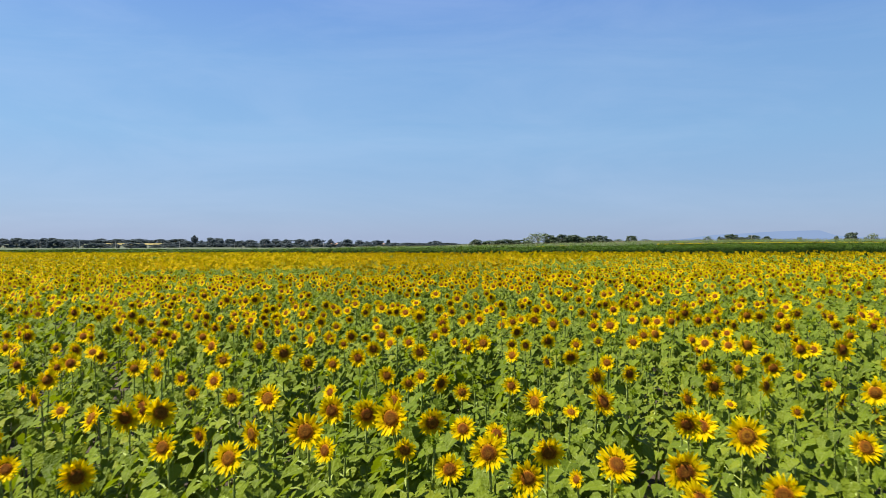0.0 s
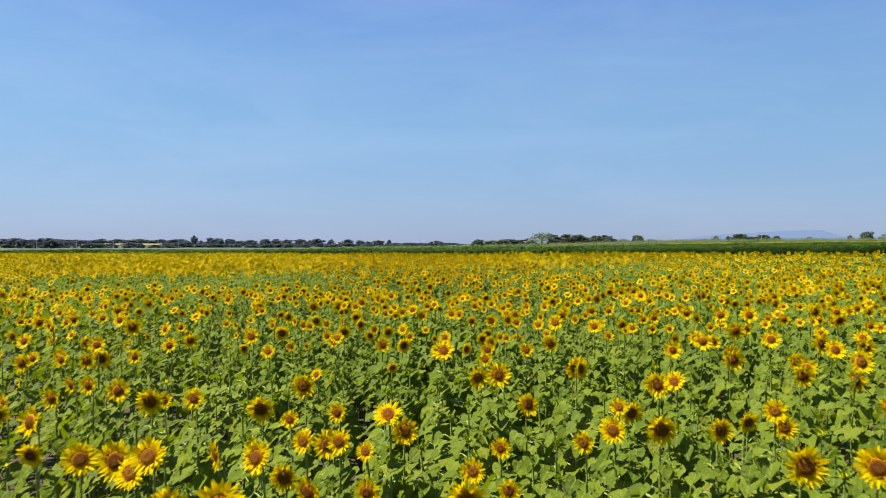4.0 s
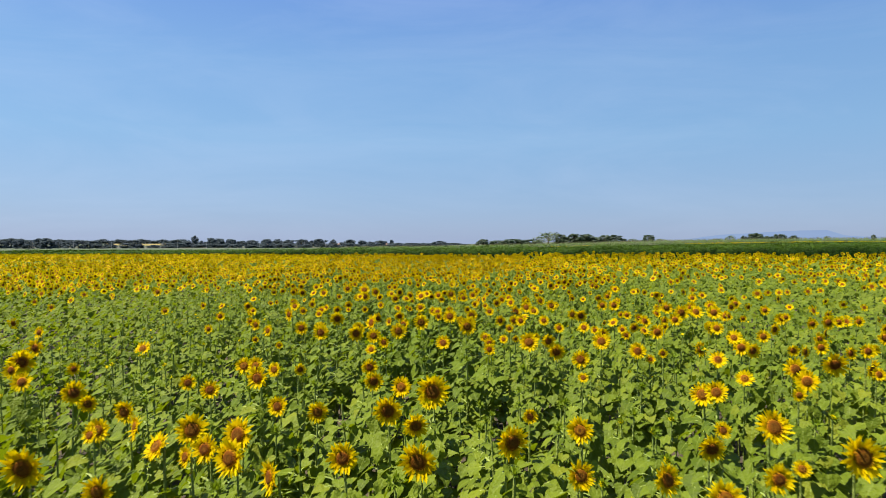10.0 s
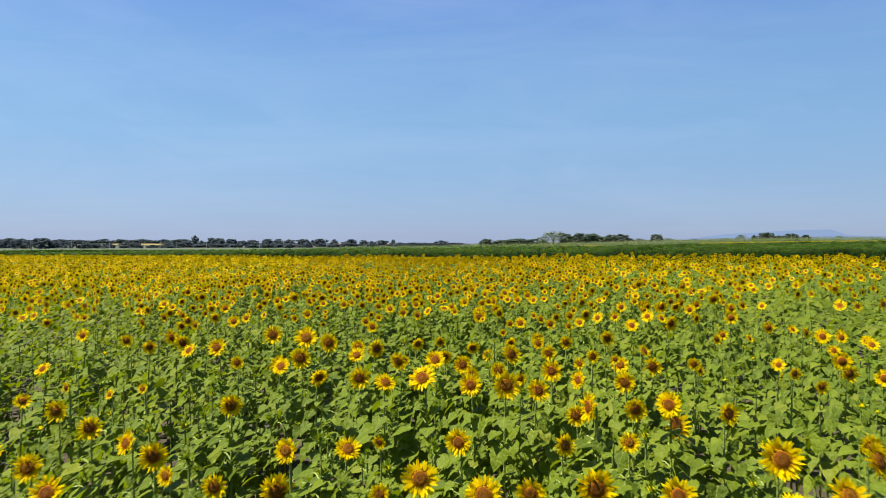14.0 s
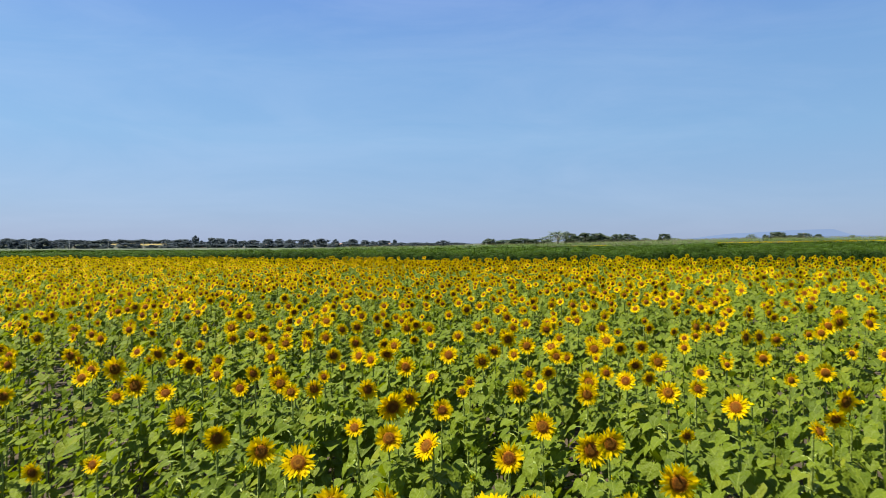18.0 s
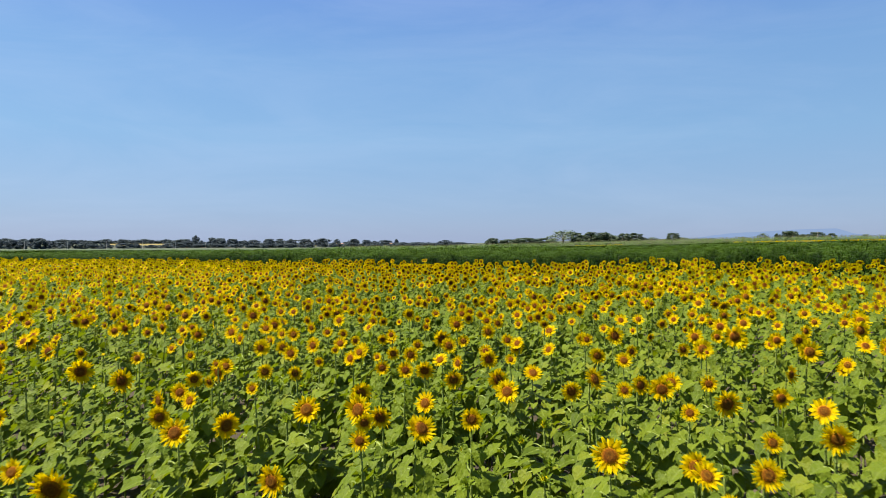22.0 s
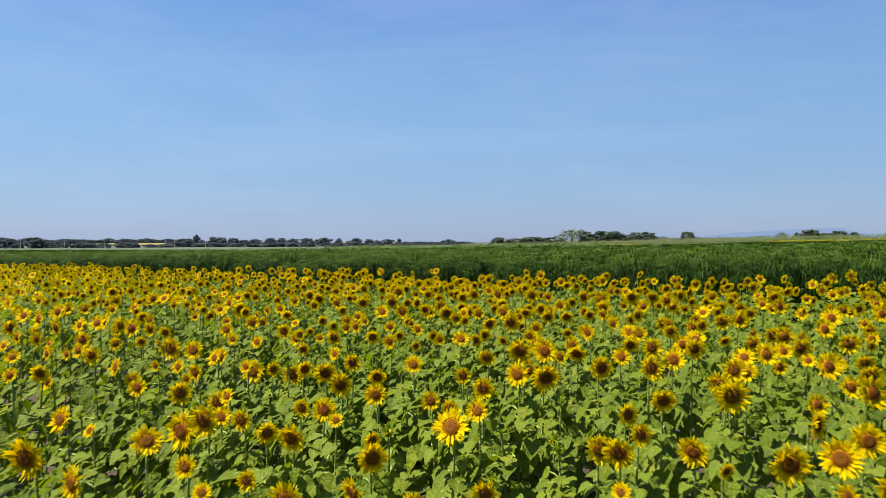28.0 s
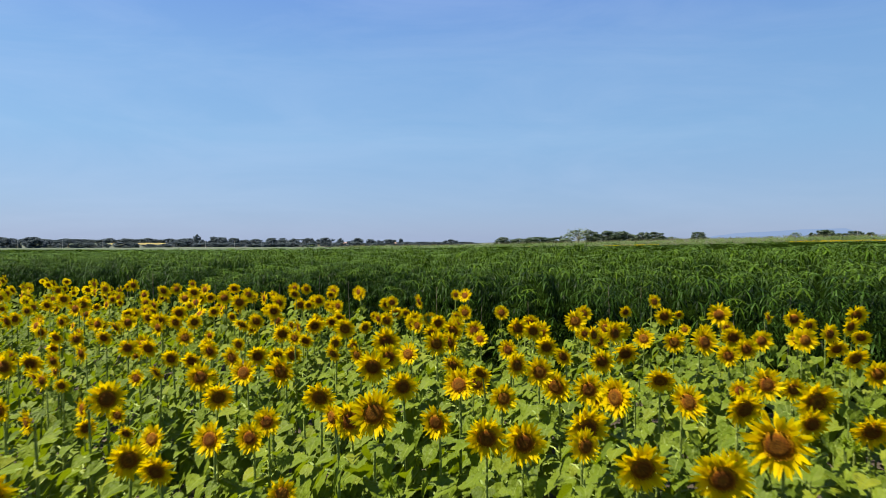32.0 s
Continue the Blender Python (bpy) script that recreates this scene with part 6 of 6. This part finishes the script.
def cassava_dome(seed, leaves, lobes, fine, long, low, flat=0.30, lit_fade=3.2):
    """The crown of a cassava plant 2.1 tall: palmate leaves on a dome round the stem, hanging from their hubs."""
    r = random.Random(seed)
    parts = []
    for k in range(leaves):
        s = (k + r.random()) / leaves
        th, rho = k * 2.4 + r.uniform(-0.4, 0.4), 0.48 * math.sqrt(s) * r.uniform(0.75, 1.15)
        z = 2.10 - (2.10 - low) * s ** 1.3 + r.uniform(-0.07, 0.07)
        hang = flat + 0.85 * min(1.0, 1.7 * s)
        # tone falls off down the crown: lit top and shaded face in colour
        leaf = palmate_piece(seed * 50 + k, lobes, fine, hang, max(0.0, 1.0 - s * lit_fade) * r.uniform(0.5, 1.0))
        parts.append(moved(leaf, Matrix.Translation((rho * math.cos(th), rho * math.sin(th), z)) @ Matrix.Rotation(th - 1.571, 4, "Z")
                           @ Matrix.Rotation(-0.10 - 0.35 * s * r.random(), 4, "X") @ Matrix.Scale(long * r.uniform(0.8, 1.2), 4)))
    return joined(parts)


cassava = Gather()


def plant_stand(x, y, kinds):
    """Plants a crown at each place, of even shares of the kinds."""
    grow = stand_height(x, y) / 2.1 * rng.uniform(0.93, 1.06, len(x))
    lots = rng.integers(0, len(kinds), len(x))
    for var, kind in enumerate(kinds):
        k = lots == var
        cassava.add(kind, matrices(x[k], y[k], ground_z(x[k], y[k]), rng.uniform(0, 6.283, k.sum()), grow[k]))


def stand_rows(x0, x1, apart, depths):
    """Places in rows along the edge of the stand, at the given depths behind it."""
    xs_row = np.concatenate([np.arange(x0, x1, apart) + (0.5 * apart if i % 2 else 0.0) for i in range(len(depths))])
    deep = np.repeat(depths, [len(np.arange(x0, x1, apart))] * len(depths))
    xs_row = xs_row + rng.uniform(-0.28, 0.28, len(xs_row)) * apart
    return xs_row, edge_y(xs_row) + deep + rng.uniform(-0.28, 0.28, len(xs_row)) * apart


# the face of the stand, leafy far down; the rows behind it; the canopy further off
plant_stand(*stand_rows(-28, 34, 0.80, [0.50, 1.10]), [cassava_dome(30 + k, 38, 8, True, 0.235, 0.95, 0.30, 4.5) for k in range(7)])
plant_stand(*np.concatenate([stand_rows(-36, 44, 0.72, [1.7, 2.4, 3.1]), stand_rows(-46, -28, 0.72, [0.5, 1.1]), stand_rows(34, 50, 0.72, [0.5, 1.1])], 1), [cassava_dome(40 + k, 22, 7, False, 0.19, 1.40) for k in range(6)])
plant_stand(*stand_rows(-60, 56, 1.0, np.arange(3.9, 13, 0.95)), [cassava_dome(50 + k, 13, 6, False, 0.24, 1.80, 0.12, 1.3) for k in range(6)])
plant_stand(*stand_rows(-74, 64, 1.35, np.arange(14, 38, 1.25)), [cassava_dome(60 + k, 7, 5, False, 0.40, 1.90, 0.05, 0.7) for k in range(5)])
count = 7000
x = rng.uniform(-190, 140, count)
y = edge_y(x) + np.where(np.abs(x + 3) > 40, 0.4, 34.0) + (stand_end(x) - edge_y(x) - 34) * rng.random(count) ** 1.3
for var in range(8):
    k = np.arange(count) % 8 == var
    # far canopy leaves get most of the painted sunlit tone
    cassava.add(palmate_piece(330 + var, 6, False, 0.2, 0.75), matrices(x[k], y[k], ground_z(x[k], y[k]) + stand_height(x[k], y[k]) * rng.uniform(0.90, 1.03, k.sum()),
                rng.uniform(0, 6.283, k.sum()), 0.54 * rng.uniform(0.7, 1.25, k.sum()), rng.uniform(-0.3, 0.3, k.sum())))
tagged(cassava.build("tall_cassava", [CASSAVA]), "tall dark green cassava crop with drooping palmate leaves", "cassava field", kind="stuff")


def make_cassava(seed):
    """A cassava plant 2 m tall: a woody stem and hanging palmate leaves on thin stalks."""
    r = random.Random(seed)
    root = new("cassava_plant")
    bend = r.uniform(-0.06, 0.06)
    part("stem", tube([(0, 0, 0), (bend, 0.02, 0.9), (0.5 * bend, 0, 1.8)], [0.012, 0.009, 0.005], 6), [BARK], root, "thin brown woody stem")
    for k in range(16):
        s = (k + r.random()) / 16
        th, reach, h = k * 2.4 + r.uniform(-0.4, 0.4), 0.52 * math.sqrt(s) * r.uniform(0.75, 1.15), 2.0 - 1.15 * s ** 1.3
        hub = (reach * math.cos(th), reach * math.sin(th), h)
        # upper leaves take the sunlit tone, lower ones the shaded dark green
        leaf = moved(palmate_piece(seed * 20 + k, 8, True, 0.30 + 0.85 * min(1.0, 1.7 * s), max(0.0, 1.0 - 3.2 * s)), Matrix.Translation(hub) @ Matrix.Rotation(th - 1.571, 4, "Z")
                     @ Matrix.Rotation(-0.15 - 0.5 * s * r.random(), 4, "X") @ Matrix.Scale(r.uniform(0.17, 0.24), 4))
        base = min(1.75, h - 0.15)
        line = template([(0, 0, base), (0, 0, base + 0.006), (hub[0], hub[1], hub[2] + 0.002), (hub[0], hub[1], hub[2] - 0.002)], [0.3] * 4, [(0, 1, 2, 3)])
        part("leaf", joined([leaf, line]), [CASSAVA], root)
    return tagged(root, "tall cassava plant with drooping dark green palmate leaves", "cassava", "front row of the cassava")


shrubs = [make_cassava(31 + k) for k in range(4)]
for k in range(24):
    x = -11.0 + 0.80 * k + random.uniform(-0.2, 0.2)
    y = float(edge_y(x)) + random.uniform(0.15, 0.5)
    m = pose(x, y, float(ground_z(x, y)), 0, 0, random.uniform(0, 360)) @ Matrix.Scale(0.5 * float(stand_height(x, y)) * random.uniform(0.88, 1.02), 4)
    plant = shrubs[k - 20] if k >= 20 else copy_thing(shrubs[k % 4], m)
    plant.matrix_basis = m

# ---------------------------------------------------------------- corn and a strip of sunflowers behind the cassava
def corn_blades(seed, groups, blades, segments):
    """Arching blades round a cane 1 high."""
    r = random.Random(seed)
    parts = []
    for g in range(groups):
        h = 0.28 + 0.66 * ((g + r.random()) / groups)
        ox, oy = r.uniform(-0.10, 0.10), r.uniform(-0.10, 0.10)
        for b in range(blades):
            th = 6.283 * (b + r.uniform(-0.3, 0.3)) / blades
            length, up = r.uniform(0.26, 0.42), r.uniform(0.55, 1.25)
            w = r.uniform(0.0045, 0.0085) * (1.0 if segments > 2 else 1.8)
            v, a, q = [], [], []
            p, ang = np.array([0.0, h - 0.1]), up
            wide = 2
            for k in range(segments + 1):
                s = k / segments
                ww = w * (1 - 0.9 * s ** 2)
                v += [(-ww, p[0], p[1] + 0.4 * ww), (0, p[0], p[1]), (ww, p[0], p[1] + 0.4 * ww)] if wide == 3 else [(-ww, p[0], p[1]), (ww, p[0], p[1])]
                a += [1, 0, 1] if wide == 3 else [0.6, 0.6]
                p = p + length / segments * np.array([math.cos(ang), math.sin(ang)])
                ang -= (up + 1.5) / (segments - 0.5)
            for k in range(segments):
                for e in range(wide - 1):
                    q.append((wide * k + e, wide * k + e + 1, wide * (k + 1) + e + 1, wide * (k + 1) + e))
            parts.append(moved(template(v, a, q), Matrix.Translation((ox, oy, 0)) @ Matrix.Rotation(th, 4, "Z")))
    return joined(parts)


corn = Gather()
for var in range(5):
    r = random.Random(500 + var)
    parts = []
    for k in range(7):
        p = corn_blades(520 + 10 * var + k, 1, 1, 2)
        parts.append(with_mat(p, 0))
    for k in range(2):
        th = k * 2.1 + var
        parts.append(with_mat(template([(-0.008, 0, 0.95), (0.008, 0, 0.95), (0.05 * math.cos(th), 0.05 * math.sin(th), 1.14)], [0.5] * 3, (), [(0, 1, 2)]), 1))
    n = 750
    x = rng.uniform(-40, 230, n)
    y = stand_end(x) + 5 + 45 * rng.random(n) ** 1.6
    corn.add(joined(parts), matrices(x, y, ground_z(x, y), rng.uniform(0, 6.28, n), np.stack([np.full(n, 4.0), np.full(n, 4.0), rng.uniform(1.95, 2.35, n)], -1)))
tagged(corn.build("corn_field", [CORN, TASSEL]), "pale green corn with straw-coloured tassels on the rise", "corn field", kind="stuff")
strip = Gather()
n = 3200
x = np.where(rng.random(n) < 0.14, rng.uniform(14, 44, n), rng.uniform(72, 220, n))
y = stand_end(x) + rng.uniform(0.5, 4.5, n)
k = (hash_noise(x, y, 14.0, 41) + 0.3 * smooth(30, 120, x) > 0.5)
x, y = x[k], y[k]
strip.add(with_mat(head_piece(3, 3), 0), matrices(x, y, ground_z(x, y) + rng.uniform(1.05, 1.30, len(x)), np.zeros(len(x)), np.full(len(x), 0.11), np.full(len(x), 1.3)))
tagged(strip.build("sunflower_strip", [PETAL]), "narrow strip of yellow sunflowers before the corn", "sunflower field", kind="stuff")


# ---------------------------------------------------------------- far fields
tagged(sheet("meadow", np.linspace(-1500, 300, 60), np.linspace(430, 1250, 40), 0.12, MEADOW), "pale green meadow beyond the cassava", "meadow", kind="structure")
tagged(sheet("far_slope", np.linspace(-2600, 300, 60), np.linspace(1250, 2600, 40), 0.12, MEADOW), "dull green slope far away", "meadow", kind="structure")


def ripe_field(a0, a1, y0, y1):
    """A field seen between two bearings."""
    gy = np.linspace(y0, y1, 12)
    u = np.linspace(a0, a1, 16)
    x, y = u[None] * gy[:, None], np.repeat(gy[:, None], 16, 1)
    v = np.stack([x, y, ground_z(x, y) + 0.5], -1).reshape(-1, 3)
    i = (np.arange(11)[:, None] * 16 + np.arange(15)[None]).ravel()
    me = bpy.data.meshes.new("ripe_field")
    me.from_pydata(v.tolist(), [], np.stack([i, i + 1, i + 17, i + 16], -1).tolist())
    me.materials.append(STUBBLE)
    return tagged(new("ripe_field", me), "distant ripe yellow field on a gentle slope", "field", kind="structure")


ripe_field(-0.535, -0.425, 1330, 2150)
ripe_field(-0.265, -0.205, 1150, 1500)


# ---------------------------------------------------------------- trees
def make_tree(name, seed, clumps, leaf, fill, foliage, spread=1.0, low=0.28):
    """A tree 1 high and about 1 wide: tapered trunk, limbs, a crown of leaf sprays."""
    r = random.Random(seed)
    root = new(name)
    limbs = [tube([(0, 0, 0), (0.01, 0, 0.2), (0.0, 0.01, 0.45), (0.02, 0, 0.75)], [0.030, 0.024, 0.017, 0.006], 6)]
    lobes = []
    for k in range(16):
        th, h = k * 2.4 + r.uniform(-0.4, 0.4), low + (0.83 - low) * k / 15 + r.uniform(-0.05, 0.05)
        d = spread * 0.42 * math.sqrt(max(0.05, 1 - (h / 0.95) ** 2)) * r.uniform(0.55, 1.1)
        tip = (d * math.cos(th), d * math.sin(th), h)
        limbs.append(tube([(0, 0, h * 0.5), (tip[0] * 0.5, tip[1] * 0.5, h * 0.78), tip], [0.015, 0.010, 0.004], 4))
        lobes.append((tip, r.uniform(0.14, 0.22)))
    lobes.append(((r.uniform(-0.05, 0.05), 0, 0.84), 0.15))
    part("trunk", joined(limbs), [BARK], root)
    crown = Gather()
    n = clumps
    spray = template([(-0.5, -0.1, -0.08), (0.1, -0.5, -0.04), (0.5, 0.05, -0.1), (0.0, 0.5, -0.05), (0, 0, 0.10)], [0.5] * 5, (),
                     [(0, 1, 4), (1, 2, 4), (2, 3, 4), (3, 0, 4)])
    mats = []
    for k in range(n):
        (cx, cy, cz), rad = lobes[k % len(lobes)]
        while True:
            p = Vector([r.uniform(-1, 1) for _ in range(3)])
            if fill < p.length_squared < 1:
                break
        out = p.normalized() + Vector((r.gauss(0, 0.35), r.gauss(0, 0.35), 0.25 + r.gauss(0, 0.35)))
        p = p * rad
        at = Vector((cx + p.x, cy + p.y, min(1.0, cz + 0.85 * p.z)))
        mats.append(np.array(Matrix.Translation(at) @ out.to_track_quat("Z", "Y").to_matrix().to_4x4() @ Matrix.Rotation(r.uniform(0, 6.283), 4, "Z")
                             @ Matrix.Scale(leaf * r.uniform(0.6, 1.35), 4)))
    crown.add(spray, np.array(mats))
    crown.build("crown", [foliage], root)
    return root


TREES = {
    "dark": [make_tree("tree", 61 + k, 1000, 0.085, 0.1, TREE_DARK, 1.0, 0.08) for k in range(4)],
    "pale": [make_tree("tree", 71 + k, 620, 0.06, 0.3, TREE_PALE, 1.1, 0.2) for k in range(2)],
    # far and ridge trees carry the haze tint in their foliage colour
    "far": [make_tree("tree", 81 + k, 480, 0.14, 0.35, TREE_FAR_HAZE, 1.0, 0.10) for k in range(4)],
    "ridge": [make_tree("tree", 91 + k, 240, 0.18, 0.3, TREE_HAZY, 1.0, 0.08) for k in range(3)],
}
LABELS = {"dark": "dark green broad-crowned tree on the rise behind the corn", "pale": "airy grey-green tree with bare branches showing",
          "far": "distant tree in a treeline, foliage tinted blue-grey for haze", "ridge": "tree on the far ridge, foliage tinted pale blue for haze"}
planted = []
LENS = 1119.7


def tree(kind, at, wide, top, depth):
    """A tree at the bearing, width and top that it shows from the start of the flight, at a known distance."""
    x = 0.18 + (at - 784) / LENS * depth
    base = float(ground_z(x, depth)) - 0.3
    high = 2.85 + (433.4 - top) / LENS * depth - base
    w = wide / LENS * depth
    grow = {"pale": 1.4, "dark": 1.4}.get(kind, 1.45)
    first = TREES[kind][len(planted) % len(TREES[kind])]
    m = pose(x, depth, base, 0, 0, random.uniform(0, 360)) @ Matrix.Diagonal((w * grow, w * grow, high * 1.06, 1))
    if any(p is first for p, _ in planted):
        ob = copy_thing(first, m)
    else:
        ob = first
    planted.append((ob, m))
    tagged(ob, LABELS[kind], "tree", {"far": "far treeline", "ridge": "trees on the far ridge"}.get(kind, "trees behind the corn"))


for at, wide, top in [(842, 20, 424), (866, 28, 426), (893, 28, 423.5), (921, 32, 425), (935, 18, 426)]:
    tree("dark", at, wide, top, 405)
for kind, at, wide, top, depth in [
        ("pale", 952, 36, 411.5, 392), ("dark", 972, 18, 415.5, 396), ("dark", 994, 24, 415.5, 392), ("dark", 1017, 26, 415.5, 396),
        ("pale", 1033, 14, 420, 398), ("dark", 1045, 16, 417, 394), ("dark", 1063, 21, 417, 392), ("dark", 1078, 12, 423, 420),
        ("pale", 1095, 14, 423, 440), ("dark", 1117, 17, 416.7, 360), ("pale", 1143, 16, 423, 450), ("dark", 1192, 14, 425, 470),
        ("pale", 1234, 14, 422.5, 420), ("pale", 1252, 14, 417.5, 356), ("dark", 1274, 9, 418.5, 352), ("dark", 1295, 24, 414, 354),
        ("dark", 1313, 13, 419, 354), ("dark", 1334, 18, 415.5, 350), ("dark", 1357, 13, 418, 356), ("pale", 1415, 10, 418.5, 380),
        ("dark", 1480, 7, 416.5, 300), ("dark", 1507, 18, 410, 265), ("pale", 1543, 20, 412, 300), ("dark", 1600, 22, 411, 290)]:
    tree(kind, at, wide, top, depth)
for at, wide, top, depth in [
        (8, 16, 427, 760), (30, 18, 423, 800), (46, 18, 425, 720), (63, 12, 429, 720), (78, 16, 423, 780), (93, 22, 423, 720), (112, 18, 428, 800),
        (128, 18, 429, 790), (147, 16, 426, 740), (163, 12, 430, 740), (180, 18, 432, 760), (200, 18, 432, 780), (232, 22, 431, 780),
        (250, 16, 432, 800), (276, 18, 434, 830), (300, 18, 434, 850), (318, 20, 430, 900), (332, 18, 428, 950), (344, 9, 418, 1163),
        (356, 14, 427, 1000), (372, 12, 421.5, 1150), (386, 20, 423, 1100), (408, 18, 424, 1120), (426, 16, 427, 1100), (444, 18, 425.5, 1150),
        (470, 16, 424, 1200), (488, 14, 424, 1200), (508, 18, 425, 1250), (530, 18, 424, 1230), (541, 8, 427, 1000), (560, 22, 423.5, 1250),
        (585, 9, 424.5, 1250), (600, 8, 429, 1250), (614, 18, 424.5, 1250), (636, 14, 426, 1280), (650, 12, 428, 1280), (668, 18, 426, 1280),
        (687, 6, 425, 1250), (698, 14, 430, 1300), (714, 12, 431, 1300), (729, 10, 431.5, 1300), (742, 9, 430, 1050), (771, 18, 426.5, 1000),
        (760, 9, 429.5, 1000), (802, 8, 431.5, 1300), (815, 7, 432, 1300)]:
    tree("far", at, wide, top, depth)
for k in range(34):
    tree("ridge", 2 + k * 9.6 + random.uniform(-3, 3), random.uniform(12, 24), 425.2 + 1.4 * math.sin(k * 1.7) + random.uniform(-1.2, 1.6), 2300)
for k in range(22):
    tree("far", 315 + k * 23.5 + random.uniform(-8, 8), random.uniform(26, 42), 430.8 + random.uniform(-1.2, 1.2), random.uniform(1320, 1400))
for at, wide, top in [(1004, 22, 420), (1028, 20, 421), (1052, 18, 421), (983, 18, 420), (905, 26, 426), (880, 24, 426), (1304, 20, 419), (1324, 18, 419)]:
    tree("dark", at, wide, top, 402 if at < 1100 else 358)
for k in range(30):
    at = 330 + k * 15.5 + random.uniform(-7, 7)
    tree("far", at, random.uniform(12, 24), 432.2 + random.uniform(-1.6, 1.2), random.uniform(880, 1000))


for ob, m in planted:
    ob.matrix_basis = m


# ---------------------------------------------------------------- poles, houses, mountain
def make_pole():
    root = new("utility_pole")
    part("post", tube([(0, 0, -0.5), (0, 0, 4), (0, 0, 8.2)], [0.24, 0.21, 0.17], 8), [CONCRETE], root)
    bm = bmesh.new()
    bmesh.ops.create_cube(bm, size=1, matrix=Matrix.Translation((0, 0, 7.7)) @ Matrix.Diagonal((2.0, 0.16, 0.16, 1)))
    me = bpy.data.meshes.new("crossarm")
    bm.to_mesh(me)
    bm.free()
    me.materials.append(CONCRETE)
    new("crossarm", me).parent = root
    for px in (-0.85, 0.0, 0.85):
        part("insulator", tube([(px, 0, 7.78), (px, 0, 7.9), (px, 0, 8.02)], [0.05, 0.09, 0.04], 6), [WIRE], root)
    return tagged(root, "pale concrete utility pole with crossarm beside the meadow", "utility pole", "poles along the road")


pole = make_pole()
for k in range(-2, 13):
    x, y = -411 - 0.0218 * 600 + (24.8 - 0.0218 * 30.3) * k, 666 + 30.3 * k
    m = pose(x, y, float(ground_z(x, y)), 0, 0, 39)
    if k == -2:
        pole.matrix_basis = m
    else:
        copy_thing(pole, m)
x, y = 0.18 + (1330.5 - 784) / LENS * 335, 335.0
copy_thing(pole, pose(x, y, float(ground_z(x, y)) - 0.6, 0, 0, 80) @ Matrix.Scale(0.55, 4))


def make_house(at, depth, wide, high, turn):
    x = 0.18 + (at - 784) / LENS * depth
    root = new("house")
    root.matrix_basis = pose(x, depth, float(ground_z(x, depth)), 0, 0, turn)

    def block(name, size, place, mat, parent):
        bm = bmesh.new()
        bmesh.ops.create_cube(bm, size=1, matrix=Matrix.Translation(place) @ Matrix.Diagonal((*size, 1)))
        me = bpy.data.meshes.new(name)
        bm.to_mesh(me)
        bm.free()
        me.materials.append(mat)
        ob = new(name, me)
        ob.parent = parent
        return ob

    wall = block("wall", (wide, 7, high), (0, 0, high / 2), PLASTER, root)
    for k in (-0.3, 0.3):
        block("window", (1.2, 0.1, 1.1), (k * wide, -3.53, high * 0.55), WINDOW_DARK, wall)
    block("door", (1.0, 0.1, 2.0), (0, -3.53, 1.0), WINDOW_DARK, wall)
    w = wide / 2 + 0.7
    me = bpy.data.meshes.new("roof")
    v = [(-w, -4.3, high), (w, -4.3, high), (w, 4.3, high), (-w, 4.3, high), (-w, 0, high + 2.2), (w, 0, high + 2.2)]
    v += [(a, b, c + 0.15) for a, b, c in v]
    me.from_pydata(v, [], [(0, 1, 5, 4), (2, 3, 4, 5), (6, 10, 11, 7), (8, 11, 10, 9), (0, 6, 7, 1), (2, 8, 9, 3), (0, 4, 10, 6), (4, 3, 9, 10), (1, 7, 11, 5), (5, 11, 8, 2)])
    me.materials.append(ROOF)
    new("roof", me).parent = root
    return tagged(root, "small distant farmhouse with a brown gabled roof among trees", "house", "farmhouses by the treeline")


make_house(475, 1000, 12, 3.2, 12)
make_house(592, 1050, 11, 3.4, -15)
make_house(683, 1020, 10, 3.0, 25)

px = np.linspace(1190, 1660, 95)
top = np.interp(px, [1190, 1213, 1260, 1337, 1380, 1413, 1452, 1463, 1480, 1520, 1600, 1660], [426, 423, 415.5, 411.3, 408.5, 407.5, 406.8, 411, 416, 418.5, 419, 421])
top = top + 0.5 * (hash_noise(px, px * 0, 9.0, 61) - 0.5)
far_y = 4300.0
rowsv = []
for dep, share in ((-420, 0.0), (-260, 0.35), (-120, 0.78), (0, 1.0), (160, 0.9), (400, 0.2)):
    x = (px - 784) / LENS * far_y + 30 * (hash_noise(px, px * 0 + dep, 20.0, 62) - 0.5)
    z = 2.85 + (433.4 - top) / LENS * far_y
    rough = 1 + 0.12 * (hash_noise(px, px * 0 + dep, 7.0, 63) - 0.5) * (share < 1)
    rowsv.append(np.stack([x, np.full_like(x, far_y + dep), -5 + (z + 5) * share * rough], -1))
v = np.concatenate(rowsv)
i = (np.arange(len(rowsv) - 1)[:, None] * len(px) + np.arange(len(px) - 1)[None]).ravel()
me = bpy.data.meshes.new("mountain")
me.from_pydata(v.tolist(), [], np.stack([i, i + 1, i + 1 + len(px), i + len(px)], -1).tolist())
me.materials.append(MOUNTAIN)
me.polygons.foreach_set("use_smooth", np.ones(len(me.polygons), bool))
tagged(new("mountain", me), "pale blue flat-topped mountain on the horizon", "mountain", kind="structure")
